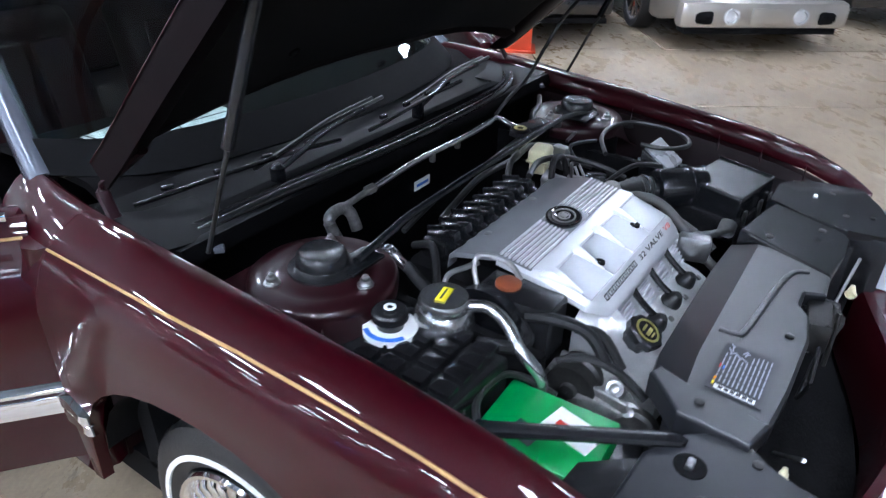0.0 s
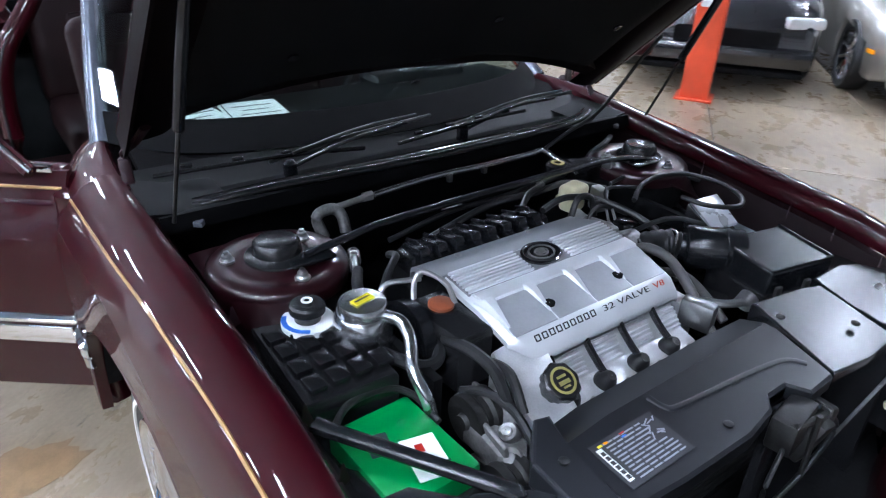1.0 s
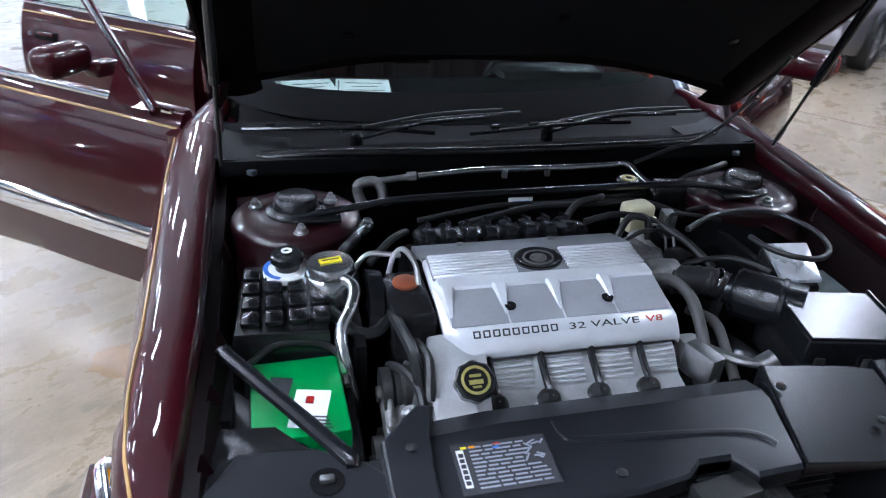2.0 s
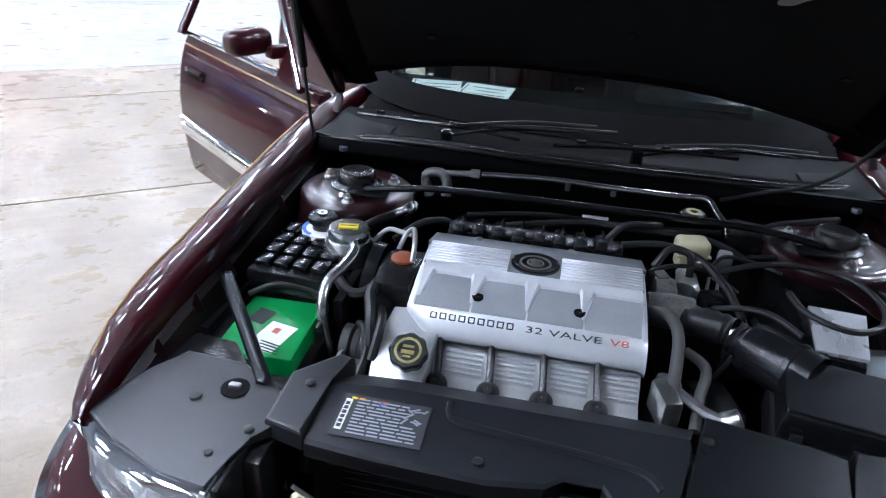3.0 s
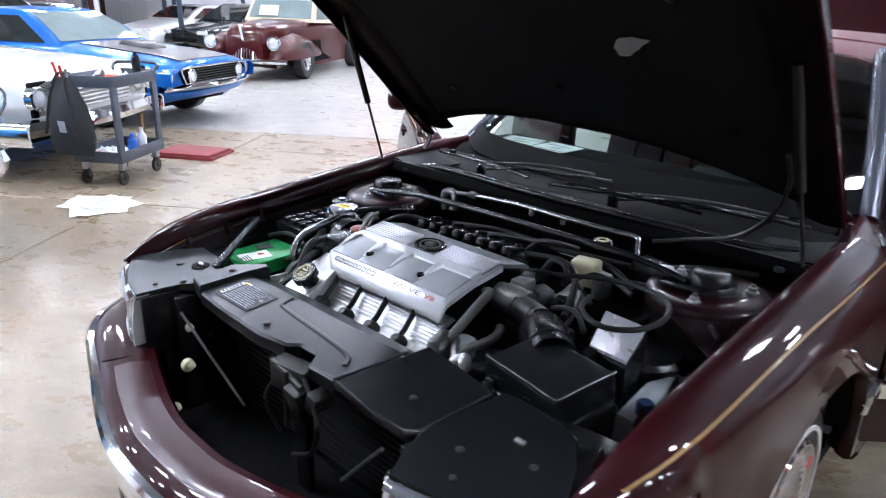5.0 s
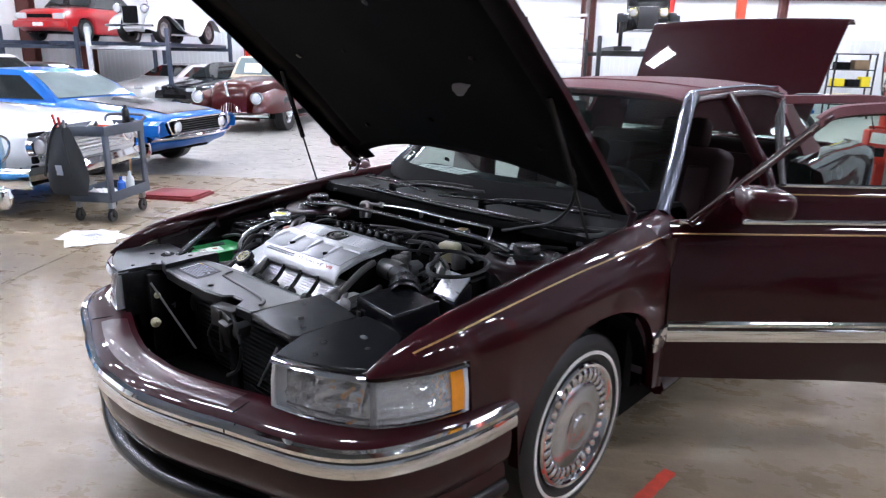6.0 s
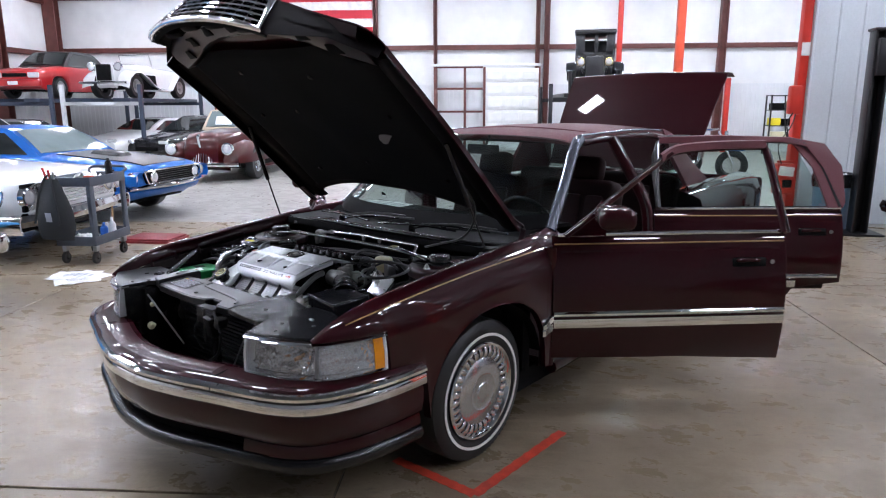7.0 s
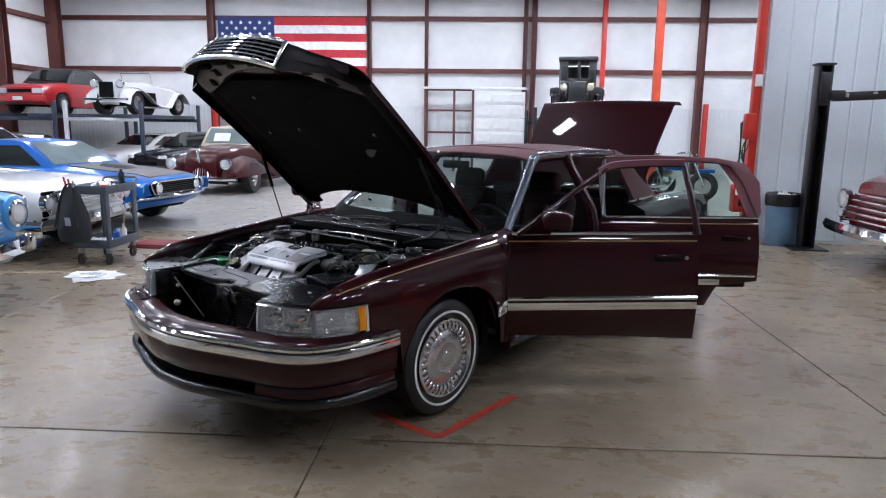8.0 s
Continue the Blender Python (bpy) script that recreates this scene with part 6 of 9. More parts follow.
shell(bm, rows, (0, 0.012, -0.012))
cam_cover = part("cam_cover", bm, ALU, sedan, "bright finned aluminium cam cover", angle=25)
for a, b in ((-0.290, -0.276), (-0.252, -0.172), (-0.146, -0.066), (-0.039, 0.039), (0.066, 0.136)):
    for j in range(7):
        t = j / 6
        y, z = lerp([(0, 0.616), (0.35, 0.597), (1, 0.572)], t), lerp([(0, 0.746), (0.35, 0.732), (1, 0.702)], t)
        bm = nb()
        box(bm, ((a + b) / 2, y - 0.002, z + 0.003), (b - a, 0.0052, 0.011), (35 + 25 * t, 0, 0), 0.0016, seg=1)
        part("fin", bm, COVER, cam_cover)
for k in range(4):
    x = -0.258 + 0.1055 * k
    bm = nb()
    hose(bm, [(x - 0.012, 0.650, 0.785), (x - 0.007, 0.612, 0.774), (x - 0.004, 0.586, 0.746), (x - 0.001, 0.560, 0.722), (x, 0.542, 0.710)], 0.0078, 8)
    lead = part("plug_lead", bm, BLACK, cam_cover, "black spark plug lead")
    bm = nb()
    lathe(bm, [(0.001, 0.024), (0.010, 0.024), (0.015, 0.018), (0.0215, 0.006), (0.0235, 0.0), (0.0235, -0.010)], Matrix.Translation((x, 0.536, 0.695)) @ Matrix.Rotation(radians(30), 4, "X"), 18)
    part("plug_boot", bm, RUBBER, cam_cover, "round grey-black plug boot")
    bm = nb()
    lathe(bm, [(0.007, 0.0), (0.007, 0.006), (0.001, 0.007)], Matrix.Translation((x + 0.053, 0.520, 0.679)) @ Matrix.Rotation(radians(28), 4, "X"), 8)
    part("cover_bolt", bm, STEEL, cam_cover)
bm = nb()
slab(bm, [(-0.385, 0.455), (-0.285, 0.445), (-0.268, 0.60), (-0.30, 0.655), (-0.375, 0.645), (-0.392, 0.56)], 0.62, lambda x, y: min(0.795, 0.722 + 0.62 * (y - 0.50)), 0.010)
part("filler_housing", bm, ALU, cam_cover, "bright aluminium oil filler housing")
bm = nb()
CAP = Matrix.Translation((-0.312, 0.533, 0.752)) @ Matrix.Rotation(radians(31), 4, "X")
lathe(bm, [(0.026, -0.01), (0.026, 0.012), (0.037, 0.014), (0.038, 0.030), (0.034, 0.034), (0.001, 0.034)], CAP, 48, scallop=0.04)
cap = part("oil_cap", bm, BLACK, cam_cover, "black scalloped oil filler cap")
bm = nb()
lathe(bm, [(0.027, 0.0345), (0.027, 0.0355), (0.022, 0.0355), (0.022, 0.0345)], CAP, 28, ring=True)
for dx, dy, w, h in ((0, 0.008, 0.022, 0.005), (0, -0.004, 0.026, 0.008), (0, -0.013, 0.016, 0.004)):
    p = CAP @ Vector((dx, dy, 0.0352))
    box(bm, p, (w, h, 0.001), (31, 0, 0))
part("cap_print", bm, OLIVE, cam_cover, "yellow print on the cap")
bm = nb()
hose(bm, [(-0.36, 0.50, 0.69), (-0.27, 0.475, 0.672), (0.0, 0.462, 0.662), (0.13, 0.46, 0.66)], 0.008, 8)
part("fuel_rail", bm, STEEL, cam_cover)

# black intake runners behind the cover
bm = nb()
box(bm, (-0.11, 1.015, 0.795), (0.44, 0.07, 0.05), None, 0.012)
manifold = part("intake_manifold", bm, BLACK, sedan, "black ribbed intake manifold")
for k in range(8):
    bm = nb()
    x = -0.30 + 0.050 * k
    box(bm, (x, 1.005, 0.815), (0.032, 0.085, 0.046), (-14, 0, 0), 0.010)
    box(bm, (x, 0.968, 0.802), (0.026, 0.03, 0.05), (20, 0, 0), 0.006)
    box(bm, (x + 0.006, 1.03, 0.826), (0.006, 0.05, 0.03), (-14, 0, 0), 0.002)
    part("runner", bm, SHIELD, manifold)

# accessory drive by the passenger end: pulleys, tensioner, alternator bracket
bm = nb()
for p, r, h in (((-0.47, 0.47, 0.66), 0.045, 0.03), ((-0.45, 0.53, 0.60), 0.06, 0.03), ((-0.44, 0.60, 0.70), 0.05, 0.03), ((-0.46, 0.42, 0.58), 0.05, 0.03)):
    m = Matrix.Translation(p) @ Matrix.Rotation(radians(-90), 4, "Y")
    lathe(bm, [(r * 0.4, -h), (r, -h), (r, -h * 0.4), (r * 0.86, -h * 0.2), (r * 0.86, h * 0.2), (r, h * 0.4), (r, h), (r * 0.35, h), (r * 0.30, h * 1.3), (0.001, h * 1.3)], m, 24)
drive = part("belt_drive", bm, DULL, sedan, "dull metal pulleys and tensioner")
bm = nb()
slab(bm, [(-0.475, 0.50), (-0.44, 0.46), (-0.405, 0.50), (-0.395, 0.60), (-0.41, 0.66), (-0.45, 0.66), (-0.47, 0.60)], 0.655, lambda x, y: 0.70 + 0.10 * (y - 0.5), 0.008)
box(bm, (-0.415, 0.585, 0.715), (0.012, 0.12, 0.05), (0, 18, 6), 0.004)
box(bm, (-0.455, 0.55, 0.700), (0.010, 0.13, 0.05), (0, -14, -8), 0.004)
bracket = part("tensioner_bracket", bm, WORN_ALU, drive, "greasy cast tensioner bracket")
for q, r in (((-0.435, 0.60, 0.722), 0.030), ((-0.428, 0.525, 0.708), 0.020), ((-0.455, 0.485, 0.690), 0.024)):
    bm = nb()
    lathe(bm, [(r, -0.012), (r, 0.004), (r * 0.85, 0.008), (r * 0.5, 0.006), (r * 0.45, 0.014), (r * 0.25, 0.016), (0.001, 0.016)], Matrix.Translation(q) @ Matrix.Rotation(radians(-35), 4, "Y"), 20)
    part("idler", bm, WORN_ALU if r > 0.022 else STEEL, drive)
bm = nb()
hose(bm, [(-0.45, 0.64, 0.735), (-0.425, 0.60, 0.748), (-0.405, 0.54, 0.735), (-0.41, 0.47, 0.70)], 0.009, 8)
part("belt_drive_hose", bm, RUBBER, drive)
bm = nb()
hose(bm, [(-0.43, 0.72, 0.80), (-0.425, 0.64, 0.815), (-0.41, 0.59, 0.79), (-0.40, 0.55, 0.72)], 0.012, 8)
hose(bm, [(-0.55, 0.76, 0.79), (-0.50, 0.70, 0.775), (-0.46, 0.70, 0.775), (-0.43, 0.745, 0.785)], 0.013, 8)
hose(bm, [(-0.40, 0.63, 0.79), (-0.385, 0.58, 0.785), (-0.39, 0.53, 0.73)], 0.010, 8)
part("coolant_hose", bm, RUBBER, sedan, "black rubber coolant hoses")
# power steering pulley ring and reservoir with rusty cap
bm = nb()
lathe(bm, [(0.075, -0.014), (0.088, -0.014), (0.088, 0.014), (0.075, 0.014), (0.06, 0.006), (0.02, 0.006), (0.001, 0.012)], Matrix.Translation((-0.465, 0.80, 0.755)) @ Matrix.Rotation(radians(-82), 4, "Y"), 36)
part("pump_pulley", bm, SHIELD, sedan, "black pump pulley")
bm = nb()
slab(bm, [(-0.432, 0.672), (-0.350, 0.672), (-0.348, 0.84), (-0.425, 0.84), (-0.445, 0.80)], 0.70, 0.826, 0.012)
res = part("steering_reservoir", bm, BLACK, sedan, "black reservoir with rust brown cap")
bm = nb()
lathe(bm, [(0.027, 0.824), (0.027, 0.832), (0.021, 0.836), (0.001, 0.836)], Matrix.Translation((-0.392, 0.785, 0)), 22)
part("cap", bm, RUST, res, "rust brown cap")
bm = nb()
hose(bm, [(-0.42, 0.84, 0.81), (-0.405, 0.86, 0.85), (-0.385, 0.855, 0.868), (-0.37, 0.80, 0.862), (-0.368, 0.77, 0.83)], 0.006, 8)
hose(bm, [(-0.50, 0.87, 0.80), (-0.46, 0.89, 0.84), (-0.42, 0.87, 0.85), (-0.39, 0.86, 0.85)], 0.006, 8)
part("steel_line", bm, STEEL, res)

# ---- passenger side tank, drier, battery ----
bm = nb()
slab(bm, [(-0.735, 0.700), (-0.555, 0.690), (-0.555, 0.93), (-0.72, 0.965)], 0.62, 0.795, 0.01)
tank = part("coolant_tank", bm, BLACK, sedan, "black ribbed coolant tank")
for i in range(4):
    for j in range(4):
        bm = nb()
        box(bm, (-0.702 + 0.045 * i, 0.732 + 0.055 * j, 0.803), (0.036, 0.044, 0.018), None, 0.006)
        part("tank_rib", bm, LIFT_GLOSS, tank)
bm = nb()
lathe(bm, [(0.052, 0.802), (0.052, 0.814), (0.040, 0.815), (0.001, 0.815)], Matrix.Translation((-0.627, 0.903, 0)), 32)
part("warning_ring", bm, WHITE, tank, "white and blue warning ring")
bm = nb()
for k in range(5):
    a = radians(150 + 22 * k)
    box(bm, (-0.627 + 0.046 * math.cos(a), 0.903 + 0.046 * math.sin(a), 0.8155), (0.018, 0.010, 0.001), (0, 0, math.degrees(a) + 90))
part("ring_print", bm, BLUE_LABEL, tank)
bm = nb()
lathe(bm, [(0.026, 0.81), (0.026, 0.832), (0.035, 0.834), (0.035, 0.848), (0.030, 0.852), (0.012, 0.852), (0.011, 0.856), (0.001, 0.856)], Matrix.Translation((-0.627, 0.903, 0)), 32)
part("tank_cap", bm, BLACK, tank, "black pressure cap")
bm = nb()
lathe(bm, [(0.0115, 0.8565), (0.0115, 0.858), (0.006, 0.858), (0.006, 0.8565)], Matrix.Translation((-0.627, 0.903, 0)), 20, ring=True)
part("cap_print", bm, WHITE, tank)
bm = nb()
lathe(bm, [(0.060, 0.60), (0.060, 0.805), (0.055, 0.83), (0.050, 0.836), (0.050, 0.850), (0.046, 0.858), (0.001, 0.860)], Matrix.Translation((-0.54, 0.842, 0)), 32)
drier = part("drier_can", bm, STEEL_BRIGHT, sedan, "aluminium refrigerant drier can")
bm = nb()
box(bm, (-0.54, 0.842, 0.8612), (0.046, 0.020, 0.0016), (0, 0, 12))
part("drier_label", bm, YELLOW, drier, "yellow label")
bm = nb()
box(bm, (-0.54, 0.843, 0.8624), (0.036, 0.004, 0.0008), (0, 0, 12))
part("label_print", bm, INK, drier)
bm = nb()
lathe(bm, [(0.066, 0.770), (0.068, 0.776), (0.066, 0.782)], Matrix.Translation((-0.54, 0.842, 0)), 32, ring=True)
part("clamp_band", bm, SHIELD, drier)
bm = nb()
hose(bm, [(-0.515, 0.80, 0.838), (-0.50, 0.765, 0.838), (-0.510, 0.72, 0.825), (-0.535, 0.675, 0.80), (-0.532, 0.635, 0.76), (-0.523, 0.625, 0.705), (-0.51, 0.625, 0.64)], 0.0125, 12)
part("silver_pipe", bm, STEEL_BRIGHT, drier, "bright bent aluminium pipe")
bm = nb()
hose(bm, [(-0.52, 0.885, 0.835), (-0.50, 0.93, 0.838), (-0.47, 0.98, 0.836)], 0.012, 12)
part("pipe_neck", bm, RUBBER, drier)
bm = nb()
hose(bm, [(-0.475, 0.975, 0.836), (-0.46, 1.01, 0.834), (-0.442, 1.045, 0.831)], 0.0115, 12)
lathe(bm, [(0.015, -0.02), (0.016, -0.012), (0.013, -0.008), (0.016, -0.004), (0.016, 0.004), (0.013, 0.008), (0.016, 0.012), (0.015, 0.02), (0.001, 0.021)], Matrix.Translation((-0.442, 1.045, 0.831)) @ Matrix.Rotation(radians(-90), 4, "X") @ Matrix.Rotation(radians(25), 4, "Y"), 18)
part("pipe_coupling", bm, STEEL_BRIGHT, drier)
bm = nb()
box(bm, (-0.622, 0.575, 0.66), (0.165, 0.21, 0.165), (0, 0, 2), 0.008)
battery = part("battery", bm, GREEN, sedan, "green topped car battery")
bm = nb()
box(bm, (-0.603, 0.535, 0.7432), (0.062, 0.095, 0.0012), (0, 0, -12))
part("battery_label", bm, WHITE, battery, "white label")
bm = nb()
box(bm, (-0.602, 0.556, 0.7443), (0.014, 0.018, 0.0008), (0, 0, -12))
part("label_mark", bm, RED, battery)
bm = nb()
box(bm, (-0.654, 0.600, 0.7434), (0.040, 0.050, 0.0014), (0, 0, -12))
part("dark_square", bm, INK, battery)
for k in range(4):
    bm = nb()
    box(bm, (-0.596 + 0.002 * k, 0.512 - 0.009 * k, 0.7443), (0.045, 0.003, 0.0008), (0, 0, -12))
    part("print_bar", bm, INK, battery)
bm = nb()
box(bm, (-0.622, 0.575, 0.60), (0.21, 0.29, 0.20), None, 0.01)
part("battery_tray", bm, BLACK, sedan)
bm = nb()
hose(bm, [(-0.71, 0.655, 0.755), (-0.66, 0.69, 0.768), (-0.58, 0.692, 0.765), (-0.535, 0.665, 0.745), (-0.53, 0.60, 0.73)], 0.007, 8)
part("battery_cable", bm, RUBBER, battery)

# ---- heater pipes across the firewall ----
bm = nb()
hose(bm, [(-0.282, 1.219, 0.880), (-0.10, 1.222, 0.889), (0.077, 1.215, 0.889), (0.25, 1.225, 0.885), (0.32, 1.235, 0.882), (0.345, 1.20, 0.862), (0.365, 1.16, 0.845), (0.37, 1.13, 0.83)], 0.0085, 10)
pipe = part("heater_pipe", bm, STEEL_BRIGHT, sedan, "bright steel pipe along the firewall")
bm = nb()
hose(bm, [(-0.425, 1.215, 0.80), (-0.44, 1.225, 0.855), (-0.40, 1.225, 0.868), (-0.378, 1.215, 0.85), (-0.375, 1.20, 0.81)], 0.014, 10)
hose(bm, [(-0.395, 1.225, 0.868), (-0.345, 1.222, 0.874), (-0.295, 1.22, 0.880)], 0.008, 10)
lathe(bm, [(0.013, -0.012), (0.013, 0.012), (0.001, 0.013)], Matrix.Translation((-0.30, 1.22, 0.880)) @ Matrix.Rotation(radians(90), 4, "Y"), 6)
part("pipe_elbow", bm, WORN_ALU, pipe, "cast elbow and coupling")
for x in (-0.045, 0.077):
    bm = nb()
    box(bm, (x, 1.217, 0.878), (0.014, 0.014, 0.026), None, 0.003)
    part("pipe_clip", bm, STEEL, pipe)

# ---- driver side: brake reservoir, drum, air box ----
bm = nb()
box(bm, (0.272, 1.052, 0.826), (0.080, 0.060, 0.046), (0, 0, 10), 0.014, seg=3)
box(bm, (0.272, 1.052, 0.796), (0.070, 0.050, 0.05), (0, 0, 10), 0.012)
box(bm, (0.272, 1.052, 0.812), (0.084, 0.064, 0.006), (0, 0, 10), 0.002)
resv = part("brake_reservoir", bm, CREAM, sedan, "yellowed brake fluid reservoir")
bm = nb()
lathe(bm, [(0.032, 0.0), (0.032, 0.014), (0.026, 0.020), (0.001, 0.020)], Matrix.Translation((0.272, 1.125, 0.868)), 24, scallop=0.03)
part("reservoir_cap", bm, BLACK, resv, "black cap with yellow print")
bm = nb()
lathe(bm, [(0.020, 0.0205), (0.020, 0.0215), (0.010, 0.0215), (0.010, 0.0205)], Matrix.Translation((0.272, 1.125, 0.868)), 20, ring=True)
part("cap_print", bm, OLIVE, resv)
bm = nb()
hose(bm, [(0.265, 1.03, 0.765), (0.265, 0.99, 0.755), (0.27, 0.95, 0.75)], 0.022, 10)
box(bm, (0.27, 0.985, 0.745), (0.05, 0.10, 0.05), None, 0.012)
part("master_cylinder", bm, ALU, resv, "aluminium master cylinder")
bm = nb()
D0 = Matrix.Translation((0.525, 0.905, 0.0)) @ Matrix.Rotation(radians(0), 4, "X")
lathe(bm, [(0.118, 0.56), (0.122, 0.70), (0.118, 0.725), (0.106, 0.735), (0.100, 0.732), (0.05, 0.738), (0.001, 0.738)], D0, 40)
drum = part("vacuum_drum", bm, BLACK, sedan, "black round vacuum drum")
bm = nb()
ringp = [(0.30, 0.868, 0.862), (0.402, 0.923, 0.866), (0.501, 0.934, 0.868), (0.581, 0.905, 0.866), (0.614, 0.821, 0.862), (0.593, 0.743, 0.858), (0.538, 0.703, 0.857), (0.485, 0.714, 0.858), (0.444, 0.755, 0.860), (0.432, 0.814, 0.862)]
hose(bm, ringp, 0.0068, 8, 4)
hose(bm, [(0.40, 1.03, 0.83), (0.50, 1.03, 0.838), (0.62, 0.99, 0.832), (0.70, 0.93, 0.81)], 0.0055, 8)
part("looped_cable", bm, RUBBER, drum, "black looped cable")
bm = nb()
slab(bm, [(0.486, 0.735), (0.588, 0.725), (0.588, 0.81), (0.478, 0.82)], 0.64, lambda x, y: 0.772 + 0.70 * (y - 0.735), 0.006)
relay = part("relay_box", bm, NIGHT, drum, "glossy black box with a flat lid")
bm = nb()
lid = [[Vector((0.488 + 0.098 * u - 0.012 * v * (1 - u), 0.735 + 0.078 * v - 0.010 * u, 0.784 + 0.056 * v + 0.020 * min(u, 1 - u, v, 1 - v))) for u in (0, 0.05, 0.25, 0.5, 0.75, 0.95, 1)] for v in (0, 0.05, 0.25, 0.5, 0.75, 0.95, 1)]
shell(bm, lid, (0, 0, -0.008))
# Pale and only half metallic: mirrored light is put into the lid's colour.
part("metal_lid", bm, mat("pressed_metal_lid", (0.84, 0.86, 0.90), 0.28, 0.5, 0.0, 0.12, 14.0), relay, "pressed metal lid with a reflection in its colour")
bm = nb()
slab(bm, [(0.608, 0.778), (0.735, 0.790), (0.735, 0.900), (0.608, 0.880)], 0.66, lambda x, y: 0.700 + 0.10 * (y - 0.78), 0.004)
part("side_panel", bm, mat("pale_satin_sheet", (0.46, 0.48, 0.52), 0.35, 0.3, 0.0, 0.15, 9.0), drum, "pale grey satin sheet metal")
AIR = Matrix.Translation((0.494, 0.566, 0.735)) @ Matrix.Rotation(radians(-11), 4, "Z")
bm = nb()
box(bm, (0, 0, 0.034), (0.222, 0.176, 0.068), (4, 0, 0), 0.007, taper=0.97, seg=2)
for c, d in (((0, -0.083, 0.064), (0.214, 0.008, 0.007)), ((0.105, 0, 0.070), (0.008, 0.166, 0.007))):
    box(bm, c, d, (4, 0, 0), 0.002, seg=1)
air = part("air_box", bm, SHIELD, sedan, "satin black air cleaner box", AIR, angle=20)
bm = nb()
box(bm, (0, 0, -0.035), (0.232, 0.19, 0.07), None, 0.008)
part("air_box_base", bm, BLACK, air)
bm = nb()
lathe(bm, [(0.034, -0.075), (0.036, -0.062), (0.050, -0.058), (0.056, -0.048), (0.057, 0.035), (0.060, 0.037), (0.060, 0.046), (0.056, 0.048), (0.056, 0.085)], AIR.inverted() @ Matrix.Translation((0.398, 0.690, 0.772)) @ frame_of((0, 0, 0), (0.72, -0.69, 0.0)).to_4x4(), 36)
part("air_meter", bm, SHIELD, air, "round black air meter housing")
for x, y in ((-0.08, -0.094), (0.02, -0.094), (0.09, -0.094)):
    bm = nb()
    box(bm, (x, y, 0.0), (0.020, 0.008, 0.045), None, 0.002)
    part("lid_clip", bm, DULL, air)
bm = nb()
hose(bm, [(0.235, 0.80, 0.770), (0.275, 0.785, 0.776), (0.32, 0.765, 0.778), (0.345, 0.742, 0.775)], 0.033, 18, 5, ribs=0.05)
bellows = part("intake_bellows", bm, RUBBER, sedan, "black corrugated intake hose")
bm = nb()
lathe(bm, [(0.0360, -0.006), (0.0375, 0.0), (0.0360, 0.006)], Matrix.Translation((0.335, 0.758, 0.777)) @ Matrix.Rotation(radians(90), 4, "X") @ Matrix.Rotation(radians(62), 4, "Y"), 28, ring=True)
part("hose_clamp", bm, CHROME, bellows, "steel hose clamp")
# throttle body, brackets, hoses by the driver end of the engine
bm = nb()
lathe(bm, [(0.036, -0.05), (0.040, 0.0), (0.036, 0.05), (0.001, 0.05)], Matrix.Translation((0.205, 0.815, 0.775)) @ Matrix.Rotation(radians(90), 4, "Y"), 24)
box(bm, (0.195, 0.865, 0.79), (0.05, 0.06, 0.06), None, 0.01)
box(bm, (0.185, 0.90, 0.80), (0.03, 0.05, 0.05), (0, 0, 20), 0.006)
throttle = part("throttle_body", bm, WORN_ALU, sedan, "metal throttle body")
bm = nb()
hose(bm, [(0.155, 0.76, 0.80), (0.19, 0.73, 0.815), (0.205, 0.67, 0.805), (0.20, 0.60, 0.76), (0.19, 0.53, 0.70), (0.20, 0.48, 0.66)], 0.0125, 10)
hose(bm, [(0.24, 0.72, 0.74), (0.27, 0.66, 0.745), (0.25, 0.58, 0.73), (0.24, 0.52, 0.70)], 0.011, 10)
part("upper_hose", bm, mat("grey_rubber", (0.06, 0.058, 0.056), 0.6), sedan, "grey rubber radiator hose")
bm = nb()
hose(bm, [(0.20, 0.60, 0.735), (0.25, 0.54, 0.735), (0.30, 0.505, 0.742)], 0.010, 8)
box(bm, (0.185, 0.56, 0.72), (0.04, 0.08, 0.07), (0, 0, 15), 0.01)
lathe(bm, [(0.022, -0.015), (0.022, 0.015), (0.012, 0.018), (0.001, 0.018)], Matrix.Translation((0.295, 0.51, 0.744)) @ Matrix.Rotation(radians(60), 4, "Y"), 16)
part("lift_bracket", bm, STEEL, sedan, "dull steel lifting bracket")
bm = nb()
box(bm, (0.20, 0.62, 0.68), (0.05, 0.07, 0.10), None, 0.012)
part("coil_block", bm, ALU, sedan)
rnd = random.Random(3)
